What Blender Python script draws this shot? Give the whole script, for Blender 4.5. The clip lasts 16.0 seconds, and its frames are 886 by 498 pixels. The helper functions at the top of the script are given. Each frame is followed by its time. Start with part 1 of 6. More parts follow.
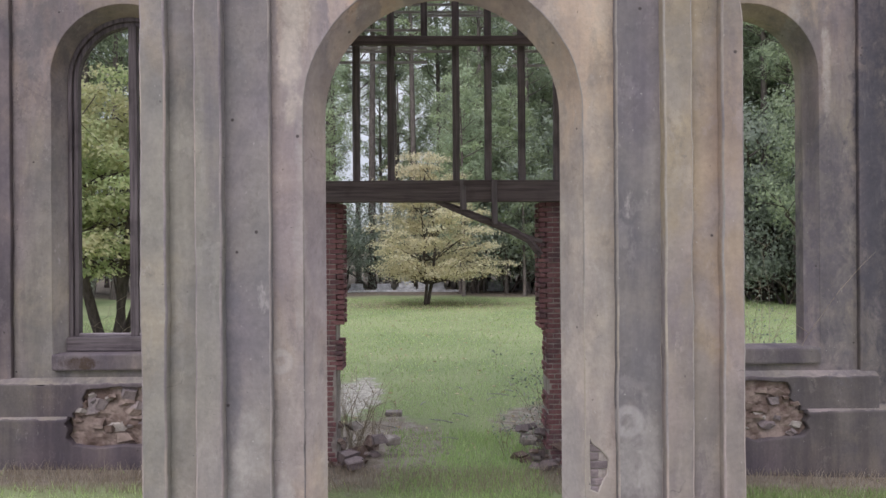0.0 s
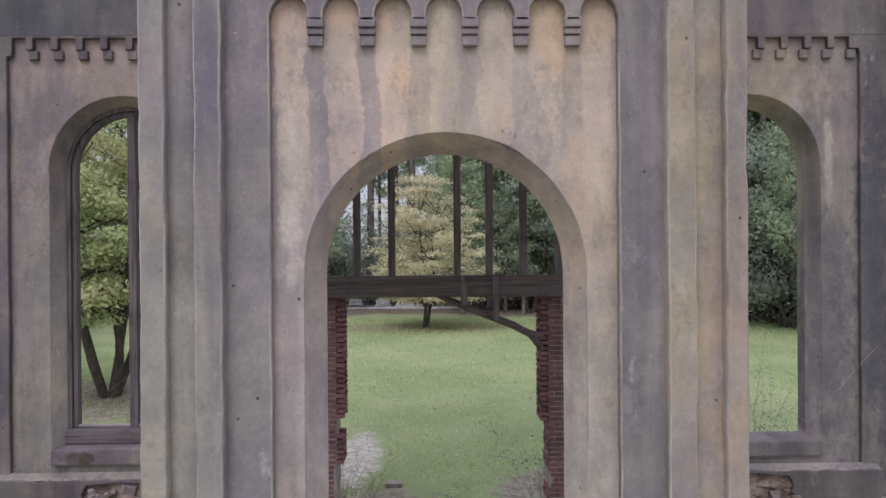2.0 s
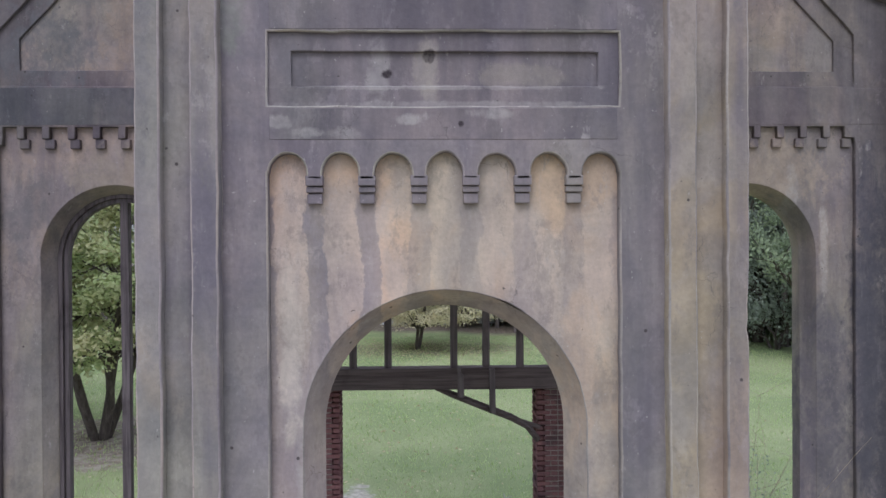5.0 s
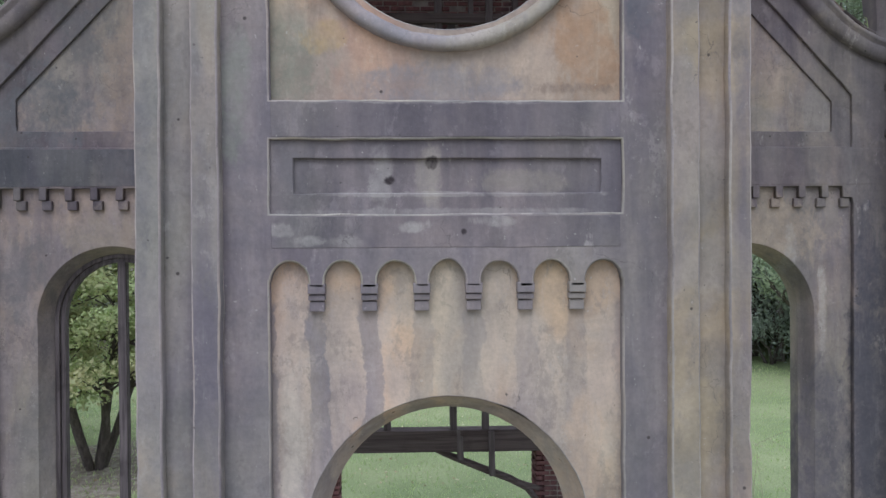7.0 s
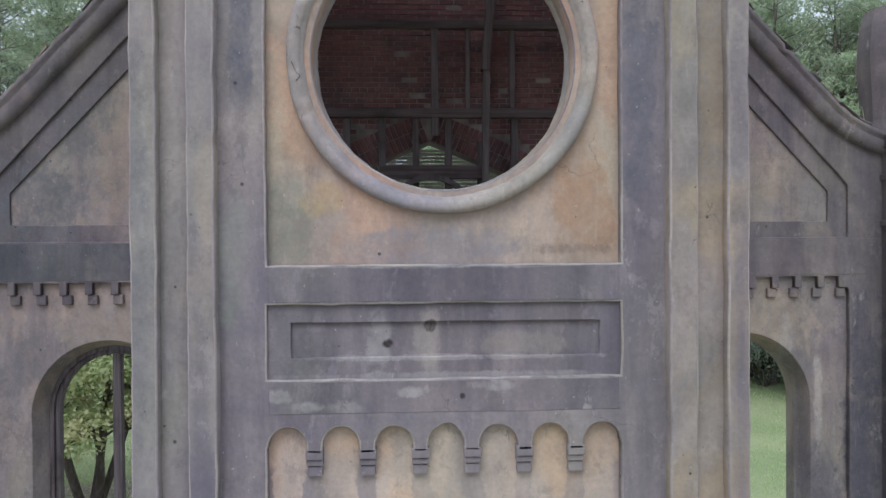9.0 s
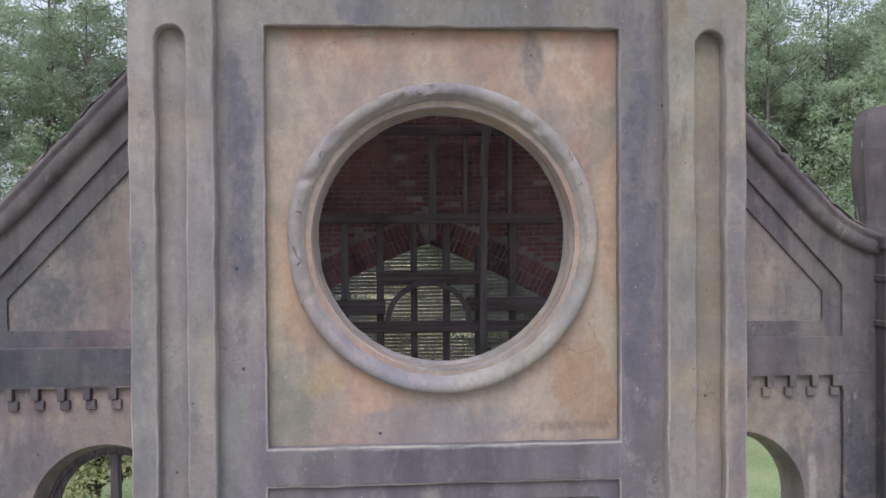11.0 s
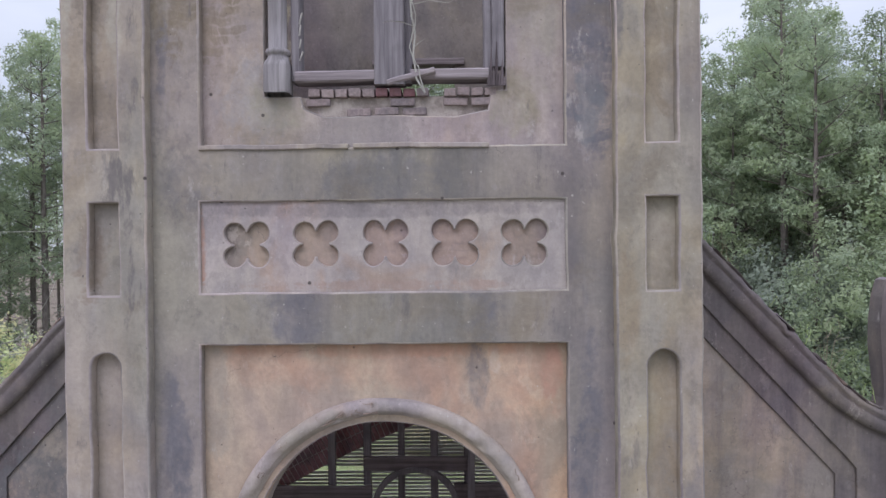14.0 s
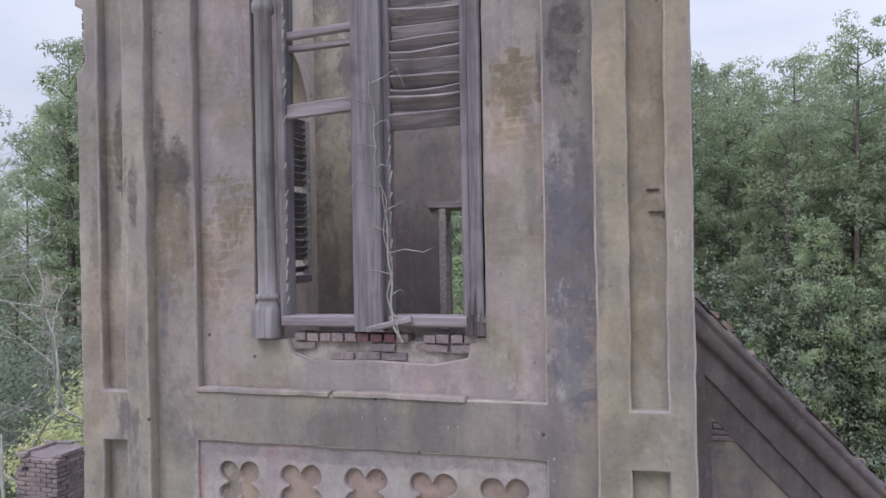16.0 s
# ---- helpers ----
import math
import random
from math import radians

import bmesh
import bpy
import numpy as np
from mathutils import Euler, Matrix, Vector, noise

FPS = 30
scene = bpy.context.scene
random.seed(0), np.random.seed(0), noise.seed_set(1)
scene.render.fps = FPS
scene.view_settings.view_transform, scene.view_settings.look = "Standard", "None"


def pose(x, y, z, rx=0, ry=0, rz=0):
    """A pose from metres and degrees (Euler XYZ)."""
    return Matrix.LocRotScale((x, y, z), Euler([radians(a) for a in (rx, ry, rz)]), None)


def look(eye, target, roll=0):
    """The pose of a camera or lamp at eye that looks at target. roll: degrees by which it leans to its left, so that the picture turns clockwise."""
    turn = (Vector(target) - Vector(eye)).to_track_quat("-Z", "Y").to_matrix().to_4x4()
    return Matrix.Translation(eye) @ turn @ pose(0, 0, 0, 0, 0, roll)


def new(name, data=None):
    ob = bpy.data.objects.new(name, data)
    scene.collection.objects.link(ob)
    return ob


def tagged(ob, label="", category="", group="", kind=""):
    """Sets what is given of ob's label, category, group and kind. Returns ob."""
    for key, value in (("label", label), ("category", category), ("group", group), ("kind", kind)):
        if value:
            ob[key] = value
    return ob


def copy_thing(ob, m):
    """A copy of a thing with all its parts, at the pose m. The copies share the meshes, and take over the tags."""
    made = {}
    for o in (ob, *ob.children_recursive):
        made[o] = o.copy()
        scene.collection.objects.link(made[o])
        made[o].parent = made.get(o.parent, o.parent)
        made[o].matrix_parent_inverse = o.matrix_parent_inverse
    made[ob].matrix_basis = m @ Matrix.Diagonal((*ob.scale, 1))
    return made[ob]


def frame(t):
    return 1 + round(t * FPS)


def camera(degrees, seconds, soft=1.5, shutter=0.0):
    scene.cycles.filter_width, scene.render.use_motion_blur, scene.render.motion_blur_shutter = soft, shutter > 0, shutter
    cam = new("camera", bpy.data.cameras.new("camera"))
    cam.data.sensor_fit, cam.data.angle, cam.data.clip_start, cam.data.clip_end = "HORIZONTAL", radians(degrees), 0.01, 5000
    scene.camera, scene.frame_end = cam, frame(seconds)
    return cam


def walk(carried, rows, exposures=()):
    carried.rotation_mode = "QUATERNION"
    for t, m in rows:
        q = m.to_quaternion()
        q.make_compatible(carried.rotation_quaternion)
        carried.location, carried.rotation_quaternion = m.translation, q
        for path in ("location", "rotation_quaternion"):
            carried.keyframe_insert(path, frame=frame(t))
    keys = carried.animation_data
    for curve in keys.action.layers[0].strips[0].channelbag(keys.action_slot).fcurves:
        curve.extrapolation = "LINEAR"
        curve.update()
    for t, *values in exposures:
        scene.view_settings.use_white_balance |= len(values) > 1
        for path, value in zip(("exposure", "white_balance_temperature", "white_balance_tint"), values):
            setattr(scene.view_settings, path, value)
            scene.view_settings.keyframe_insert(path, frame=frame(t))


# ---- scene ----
cam = camera(65.3, 16.0)
METRES, EYE, TILT, LEAN, TURN = 12.0, 3.3, 0.0, 0.4, -0.9
ROWS = [
    (0.0, 0.0, 0.0, 0.0, 0.0, 0.0, -0.0),
    (0.5, 0.0004, -0.0013, 0.0298, -0.05, -0.06, 0.01),
    (1.0, -0.0009, 0.0017, 0.0593, 0.01, -0.09, 0.05),
    (1.5, -0.0015, 0.0022, 0.09, -0.01, -0.1, 0.01),
    (2.0, -0.0032, 0.0039, 0.1192, -0.14, -0.16, 0.02),
    (2.5, -0.0078, 0.0038, 0.1389, -0.26, -0.19, 0.01),
    (3.0, -0.0116, 0.0031, 0.1569, -0.36, -0.24, 0.01),
    (3.5, -0.0109, 0.0023, 0.173, -0.5, -0.24, 0.01),
    (4.0, -0.0087, 0.0039, 0.1927, -0.64, -0.26, -0.02),
    (6.5, -0.0145, 0.0114, 0.2914, -1.23, -0.37, -0.02),
    (7.0, -0.0158, 0.0105, 0.3102, -1.33, -0.37, -0.03),
    (7.5, -0.0164, 0.0107, 0.3349, -1.43, -0.41, -0.02),
    (8.0, -0.0172, 0.012, 0.3635, -1.55, -0.43, -0.02),
    (8.5, -0.0167, 0.0131, 0.3942, -1.66, -0.45, -0.03),
    (9.0, -0.0185, 0.0131, 0.4262, -1.77, -0.48, -0.01),
    (11.5, -0.0233, 0.011, 0.5897, -2.28, -0.54, -0.01),
    (12.0, -0.0147, 0.0136, 0.6275, -1.92, -0.54, 0.01),
    (12.5, -0.0019, 0.017, 0.6645, -1.22, -0.54, 0.04),
    (13.0, 0.0135, 0.0202, 0.6987, -0.52, -0.55, 0.07),
    (13.5, 0.0305, 0.0242, 0.7351, 0.44, -0.54, 0.11),
    (14.0, 0.052, 0.0291, 0.7734, 1.84, -0.48, 0.22),
    (14.5, 0.0766, 0.0345, 0.8137, 4.66, -0.42, 0.3),
    (15.0, 0.109, 0.0422, 0.8559, 7.17, -0.38, 0.34),
    (15.5, 0.1421, 0.0521, 0.8991, 10.8, -0.36, 0.43),
    (16.0, 0.1713, 0.0632, 0.9394, 15.14, -0.29, 0.61),
]
walk(cam, [(t, pose(0, 0, EYE, TILT, LEAN, TURN) @ pose(METRES * x, METRES * y, METRES * z, 90 + pitch, roll, yaw)) for t, x, y, z, yaw, pitch, roll in ROWS], exposures=[
    (0.0, 0.10, 6360, 19.5), (2.5, 0.02, 6180, 20), (4.0, 0.0, 5980, 20), (6.5, -0.01, 5860, 12.5), (9.0, 0.05, 5860, 12.5), (11.5, 0.11, 5990, 17), (12.5, 0.11, 5980, 17), (14.0, 0.07, 6050, 19.5), (16.0, 0.01, 6050, 20.5)])

# ---- light ----
SUN_EL, SUN_AZ = radians(52), radians(200)
world = bpy.data.worlds.new("overcast")
scene.world = world
world.use_nodes = True
wn, wl = world.node_tree.nodes, world.node_tree.links
wn.clear()
sky = wn.new("ShaderNodeTexSky")
sky.sky_type, sky.sun_disc, sky.sun_elevation, sky.sun_rotation = "NISHITA", False, SUN_EL, SUN_AZ
bg_sky, bg_cloud = wn.new("ShaderNodeBackground"), wn.new("ShaderNodeBackground")
bg_sky.inputs["Strength"].default_value = 0.12
wl.new(sky.outputs["Color"], bg_sky.inputs["Color"])
wtc, wmap, wnoise, wramp = wn.new("ShaderNodeTexCoord"), wn.new("ShaderNodeMapping"), wn.new("ShaderNodeTexNoise"), wn.new("ShaderNodeValToRGB")
wmap.inputs["Scale"].default_value = (1, 1, 3.5)
wnoise.inputs["Scale"].default_value, wnoise.inputs["Detail"].default_value = 2.2, 6
wramp.color_ramp.elements[0].position, wramp.color_ramp.elements[0].color = 0.32, (0.65, 0.715, 0.78, 1)
wramp.color_ramp.elements[1].position, wramp.color_ramp.elements[1].color = 0.66, (0.885, 0.93, 0.955, 1)
wl.new(wtc.outputs["Generated"], wmap.inputs["Vector"])
wl.new(wmap.outputs["Vector"], wnoise.inputs["Vector"])
wl.new(wnoise.outputs["Fac"], wramp.inputs["Fac"])
wl.new(wramp.outputs["Color"], bg_cloud.inputs["Color"])
# an overcast sky is about three times as bright overhead as at the horizon
wsep, wlum = wn.new("ShaderNodeSeparateXYZ"), wn.new("ShaderNodeMapRange")
wl.new(wtc.outputs["Generated"], wsep.inputs[0])
wl.new(wsep.outputs["Z"], wlum.inputs["Value"])
wlum.inputs["To Min"].default_value, wlum.inputs["To Max"].default_value = 0.70, 1.95
wl.new(wlum.outputs["Result"], bg_cloud.inputs["Strength"])
wmix, wout = wn.new("ShaderNodeMixShader"), wn.new("ShaderNodeOutputWorld")
wmix.inputs["Fac"].default_value = 0.86
wl.new(bg_sky.outputs[0], wmix.inputs[1])
wl.new(bg_cloud.outputs[0], wmix.inputs[2])
wl.new(wmix.outputs[0], wout.inputs["Surface"])

sun_data = bpy.data.lights.new("sun", "SUN")
sun_data.energy, sun_data.angle, sun_data.color = 1.1, radians(28), (1.0, 0.96, 0.90)
sun = new("sun", sun_data)
sun_dir = Vector((math.sin(SUN_AZ) * math.cos(SUN_EL), math.cos(SUN_AZ) * math.cos(SUN_EL), math.sin(SUN_EL)))
sun.matrix_world = look(sun_dir * 60, (0, 0, 0))


# ---- materials ----
class Nodes:
    """A small builder for one Principled material."""

    def __init__(self, name):
        self.mat = bpy.data.materials.new(name)
        self.mat.use_nodes = True
        self.n, self.l = self.mat.node_tree.nodes, self.mat.node_tree.links
        self.bsdf = self.n["Principled BSDF"]
        self.geo = self.n.new("ShaderNodeNewGeometry")
        self.pos = self.geo.outputs["Position"]

    def put(self, socket, value):
        if isinstance(value, (int, float)):
            socket.default_value = value
        elif isinstance(value, (tuple, list)):
            socket.default_value = (*value, 1) if len(value) == 3 and socket.type == "RGBA" else value
        else:
            self.l.new(value, socket)

    def scaled(self, sx, sy, sz, loc=(0, 0, 0)):
        m = self.n.new("ShaderNodeMapping")
        m.inputs["Scale"].default_value, m.inputs["Location"].default_value = (sx, sy, sz), loc
        self.l.new(self.pos, m.inputs["Vector"])
        return m.outputs["Vector"]

    def noise(self, scale, detail=5, rough=0.55, vec=None, dist=0.0):
        t = self.n.new("ShaderNodeTexNoise")
        t.inputs["Scale"].default_value, t.inputs["Detail"].default_value = scale, detail
        t.inputs["Roughness"].default_value, t.inputs["Distortion"].default_value = rough, dist
        self.l.new(vec or self.pos, t.inputs["Vector"])
        return t.outputs["Fac"]

    def ramp(self, fac, a, b, lo=0.0, hi=1.0):
        r = self.n.new("ShaderNodeMapRange")
        r.interpolation_type = "SMOOTHSTEP"
        for key, v in (("From Min", a), ("From Max", b), ("To Min", lo), ("To Max", hi)):
            r.inputs[key].default_value = v
        self.put(r.inputs["Value"], fac)
        return r.outputs["Result"]

    def math(self, op, a, b=0.0):
        m = self.n.new("ShaderNodeMath")
        m.operation = op
        self.put(m.inputs[0], a)
        self.put(m.inputs[1], b)
        return m.outputs[0]

    def mix(self, fac, a, b, mode="MIX"):
        m = self.n.new("ShaderNodeMix")
        m.data_type, m.blend_type = "RGBA", mode
        self.put(m.inputs[0], fac)
        self.put(m.inputs[6], a)
        self.put(m.inputs[7], b)
        return m.outputs[2]

    def xyz(self):
        s = self.n.new("ShaderNodeSeparateXYZ")
        self.l.new(self.pos, s.inputs[0])
        return s.outputs

    def finish(self, color, rough=0.9, bump=None, strength=0.3, dist=0.02, metal=0.0):
        self.put(self.bsdf.inputs["Base Color"], color)
        self.put(self.bsdf.inputs["Roughness"], rough)
        self.put(self.bsdf.inputs["Metallic"], metal)
        self.bsdf.inputs["Specular IOR Level"].default_value = 0.25
        if bump is not None:
            b = self.n.new("ShaderNodeBump")
            b.inputs["Strength"].default_value, b.inputs["Distance"].default_value = strength, dist
            self.l.new(bump, b.inputs["Height"])
            self.l.new(b.outputs["Normal"], self.bsdf.inputs["Normal"])
        return self.mat


def stucco(name, light, warm, dark, warm_at=(0.45, 0.65), dark_at=(0.42, 0.66), streaks=None, green=0.0, seed=0.0, lichen=0.0, run=0.50, upper=None, patches=(), rings=(), streak_from=-1.0, streak_tone=(0.285, 0.262, 0.272), wash_tone=(0.40, 0.365, 0.345)):
    """Weathered lime stucco: a pale coat, warm lime-wash left in patches, grey-violet algae in runs."""
    k = Nodes(name)
    light0, rise = light, None
    if upper:
        z_mid, light_b, warm_b, dark_b = upper
        rise = k.ramp(k.math("ADD", k.xyz()[2], k.math("MULTIPLY", k.math("SUBTRACT", k.noise(0.9, 6, 0.65, k.scaled(1.6, 1.6, 0.5)), 0.5), 4.5)), z_mid - 1.2, z_mid + 1.2)
        light, warm, dark = k.mix(rise, light, light_b), k.mix(rise, warm, warm_b), k.mix(rise, dark, dark_b)
    big = k.noise(0.33, 5, 0.55, k.scaled(1, 1, 0.8, (seed, seed, 0)), 0.5)
    runs = k.noise(1.0, 6, 0.6, k.scaled(2.3, 2.3, 0.20, (seed, 0, seed)), 0.25)
    blot = k.noise(0.95, 6, 0.58, k.scaled(1, 1, 0.75, (7 + seed, 3, 1)), 0.6)
    mott = k.noise(3.6, 6, 0.6, k.scaled(1, 1, 0.7, (2, 8 + seed, 5)))
    fine = k.noise(24, 5, 0.65)
    grain = k.noise(110, 3, 0.6)
    col = k.mix(k.ramp(blot, *warm_at), light, warm)
    mask = k.math("ADD", k.math("MULTIPLY", runs, run), k.math("ADD", k.math("MULTIPLY", big, (1 - run) * 0.62), k.math("MULTIPLY", mott, (1 - run) * 0.38)))
    col = k.mix(k.ramp(mask, *dark_at), col, dark)
    if green:
        g = k.ramp(k.noise(0.8, 6, 0.6, k.scaled(1, 1, 0.4, (3, 9, 4 + seed))), 0.48, 0.72, 0, green)
        col = k.mix(g, col, (0.29, 0.295, 0.255))
    if streaks:
        pitch, x0, z_top, z_low = streaks
        x, y, z = k.xyz()
        wob = k.math("MULTIPLY", k.math("SUBTRACT", k.noise(2.6, 9, 0.72, k.scaled(1, 1, 0.7, (seed, 0, 0))), 0.5), 0.34)
        u = k.math("DIVIDE", k.math("ADD", k.math("SUBTRACT", x, x0), wob), pitch)
        off = k.math("ABSOLUTE", k.math("SUBTRACT", k.math("FRACT", u), 0.5))
        drop = k.math("SUBTRACT", z_top, z)
        inside = k.ramp(k.math("SUBTRACT", off, k.math("MULTIPLY", drop, 0.035)), 0.155, 0.205, 1, 0)
        length = k.math("ADD", z_low, k.math("MULTIPLY", k.noise(1.0, 2, 0.5, k.scaled(1.9, 0.1, 0.05, (1.3, 0, 0))), 1.0))
        fade = k.ramp(k.math("SUBTRACT", z, length), -0.9, 0.7)
        below = k.ramp(z, z_top, z_top + 0.1, 1, 0)
        m = k.math("MULTIPLY", k.math("MULTIPLY", inside, fade), below)
        each = k.ramp(k.math("ABSOLUTE", k.math("SUBTRACT", x, streak_from)), 0.15, 1.1, 0.95, 0.36)
        m = k.math("MULTIPLY", m, each)
        col = k.mix(k.math("MULTIPLY", m, k.ramp(mott, 0.3, 0.62, 0.72, 1.0)), col, streak_tone)
        # a thin grey wash between the runs
        wash = k.math("MULTIPLY", k.ramp(drop, 0.25, 1.5), k.ramp(k.noise(1.3, 8, 0.7, k.scaled(2.0, 1, 0.5, (seed, 4, 2)), 0.4), 0.42, 0.60, 0, 0.62))
        col = k.mix(wash, col, wash_tone)
    # sharper blotches, darker and paler, at two sizes
    for sc, off_, tone, lo_ in ((2.3, (3, 1, 7), tuple(v * 0.72 for v in light0), 0.55), (5.2, (6, 4, 2), tuple(v * 0.76 for v in light0), 0.57), (3.1, (9, 9, 1), tuple(min(0.8, v * 1.25) for v in light0), 0.56)):
        b_ = k.ramp(k.noise(sc, 9, 0.76, k.scaled(1, 1, 0.62, tuple(o + seed for o in off_)), 0.2), lo_, lo_ + 0.05, 0, 0.40)
        col = k.mix(b_, col, tone)
    # level lifts of the trowel and the coursing that shows through
    lifts = k.noise(1.0, 4, 0.6, k.scaled(0.8, 0.8, 4.6, (seed, 1, 3)), 0.6)
    col = k.mix(1.0, col, k.mix(k.ramp(lifts, 0.30, 0.70), (0.955, 0.955, 0.958), (1.045, 1.043, 1.04)), "MULTIPLY")
    # broad drifts of greenish and lilac tint
    tint = k.noise(0.45, 3, 0.5, k.scaled(1.4, 1, 0.6, (seed * 3, 2, seed)))
    col = k.mix(1.0, col, k.mix(k.ramp(tint, 0.38, 0.62), (0.995, 0.938, 0.985), (0.955, 0.96, 0.918)), "MULTIPLY")
    drift = k.noise(1.25, 6, 0.62, k.scaled(1.3, 1.3, 0.75, (seed, 6, 4)), 0.5)
    col = k.mix(1.0, col, k.mix(k.ramp(drift, 0.36, 0.64), (0.87, 0.875, 0.905), (1.12, 1.10, 1.055)), "MULTIPLY")
    for cx_, cz_, r_, w_, amount in rings:
        x, y, z = k.xyz()
        dx, dz = k.math("SUBTRACT", x, cx_), k.math("SUBTRACT", z, cz_)
        d_ = k.math("SQRT", k.math("ADD", k.math("MULTIPLY", dx, dx), k.math("MULTIPLY", dz, dz)))
        d_ = k.math("ABSOLUTE", k.math("SUBTRACT", k.math("ADD", d_, k.math("MULTIPLY", k.math("SUBTRACT", fine, 0.5), 0.05)), r_))
        col = k.mix(k.ramp(d_, w_ * 0.3, w_, amount, 0), col, (0.55, 0.52, 0.51))
    if lichen or patches:
        lv = k.n.new("ShaderNodeCombineXYZ")
        x, y, z = k.xyz()
        for i_, o_ in enumerate((x, z)):
            k.l.new(o_, lv.inputs[i_])
        bt = k.n.new("ShaderNodeTexBrick")
        for key, v_ in (("Scale", 1.0), ("Mortar Size", 0.018), ("Brick Width", 0.22), ("Row Height", 0.078), ("Mortar Smooth", 1.0)):
            bt.inputs[key].default_value = v_
        bt.inputs["Color1"].default_value, bt.inputs["Color2"].default_value, bt.inputs["Mortar"].default_value = (1, 1, 1, 1), (0.55, 0.55, 0.55, 1), (0.25, 0.25, 0.25, 1)
        va = k.n.new("ShaderNodeVectorMath")
        va.operation = "ADD"
        k.l.new(lv.outputs[0], va.inputs[0])
        nt = k.n.new("ShaderNodeTexNoise")
        nt.inputs["Scale"].default_value, nt.inputs["Detail"].default_value = 3.2, 6
        k.l.new(k.pos, nt.inputs["Vector"])
        vs = k.n.new("ShaderNodeVectorMath")
        vs.operation = "SCALE"
        vs.inputs["Scale"].default_value = 0.22
        k.l.new(nt.outputs["Color"], vs.inputs[0])
        k.l.new(vs.outputs[0], va.inputs[1])
        k.l.new(va.outputs[0], bt.inputs["Vector"])
    for cx_, cz_, rx_, rz_, tone, amount, ghost in patches:
        x, y, z = k.xyz()
        dx, dz = k.math("DIVIDE", k.math("SUBTRACT", x, cx_), rx_), k.math("DIVIDE", k.math("SUBTRACT", z, cz_), rz_)
        edge = k.math("MULTIPLY", k.math("SUBTRACT", k.noise(2.6, 8, 0.72, k.scaled(1.3, 1.3, 0.8, (cx_, 3, cz_)), 0.5), 0.5), 6.0)
        far_ = k.math("ADD", k.math("ADD", k.math("MULTIPLY", dx, dx), k.math("MULTIPLY", dz, dz)), edge)
        if ghost:
            far_ = k.math("ADD", far_, k.math("MULTIPLY", k.math("SUBTRACT", 0.85, bt.outputs["Color"]), ghost * 0.95))
        pm = k.ramp(far_, 0.30 if ghost else 0.2, 1.20 if ghost else 1.35, amount, 0)
        pm = k.math("MULTIPLY", pm, k.ramp(k.noise(8.0, 6, 0.7, k.scaled(1, 1, 0.8, (cz_, 1, cx_))), 0.38, 0.60, 0.6, 1.1))
        col = k.mix(pm, col, tone)
    if lichen:
        lm = k.ramp(k.noise(1.15, 7, 0.62, k.scaled(1, 1, 0.8, (9, 1, 6 + seed)), 0.4), 0.53, 0.63, 0, lichen)
        lm = k.math("MULTIPLY", lm, k.ramp(bt.outputs["Color"], 0.2, 0.9, 0.72, 1.0))
        lm = k.math("MULTIPLY", lm, rise) if rise else lm
        col = k.mix(lm, col, (0.215, 0.18, 0.135))
        mold = k.ramp(k.noise(1.0, 7, 0.7, k.scaled(3.2, 3.2, 0.9, (4, 2, 8 + seed)), 0.3), 0.60, 0.70, 0, 0.75)
        mold = k.math("MULTIPLY", mold, rise) if rise else mold
        col = k.mix(mold, col, (0.135, 0.125, 0.135))
    drips = k.ramp(k.noise(1.0, 5, 0.7, k.scaled(9, 9, 1.5, (5, seed, 2))), 0.56, 0.74, 0, 0.26)
    col = k.mix(drips, col, tuple(v * 1.35 for v in light0))
    pale = k.ramp(k.noise(2.6, 9, 0.72, k.scaled(1, 1, 0.5, (2, 8, 5 + seed))), 0.62, 0.70, 0, 0.5)
    col = k.mix(pale, col, (0.52, 0.48, 0.46))
    col = k.mix(1.0, col, k.mix(k.ramp(mott, 0.25, 0.75), (0.86, 0.86, 0.87), (1.12, 1.11, 1.10)), "MULTIPLY")
    col = k.mix(1.0, col, k.mix(k.ramp(fine, 0.2, 0.8), (0.91, 0.91, 0.913), (1.08, 1.078, 1.075)), "MULTIPLY")
    pits = k.ramp(k.noise(19, 2, 0.5, k.scaled(1, 1, 1, (4, 4, 4))), 0.755, 0.785, 0, 0.8)
    col = k.mix(pits, col, (0.10, 0.09, 0.09))
    # pale flecks where the skin has sprung
    fleck = k.ramp(k.noise(30, 3, 0.6, k.scaled(1, 1, 0.8, (7, 2, 1 + seed))), 0.70, 0.735, 0, 0.5)
    col = k.mix(fleck, col, (0.58, 0.55, 0.51))
    # small holes and nail marks
    hv = k.n.new("ShaderNodeTexVoronoi")
    hv.inputs["Scale"].default_value = 2.9
    k.l.new(k.pos, hv.inputs["Vector"])
    hole = k.ramp(hv.outputs["Distance"], 0.03, 0.055, 0.85, 0)
    col = k.mix(hole, col, (0.07, 0.06, 0.06))
    # hairline cracks, only here and there
    vo = k.n.new("ShaderNodeTexVoronoi")
    vo.feature = "DISTANCE_TO_EDGE"
    vo.inputs["Scale"].default_value = 0.85
    dn = k.n.new("ShaderNodeTexNoise")
    dn.inputs["Scale"].default_value, dn.inputs["Detail"].default_value = 2.6, 7
    k.l.new(k.pos, dn.inputs["Vector"])
    ds, da = k.n.new("ShaderNodeVectorMath"), k.n.new("ShaderNodeVectorMath")
    ds.operation, da.operation = "SCALE", "ADD"
    ds.inputs["Scale"].default_value = 0.75
    k.l.new(dn.outputs["Color"], ds.inputs[0])
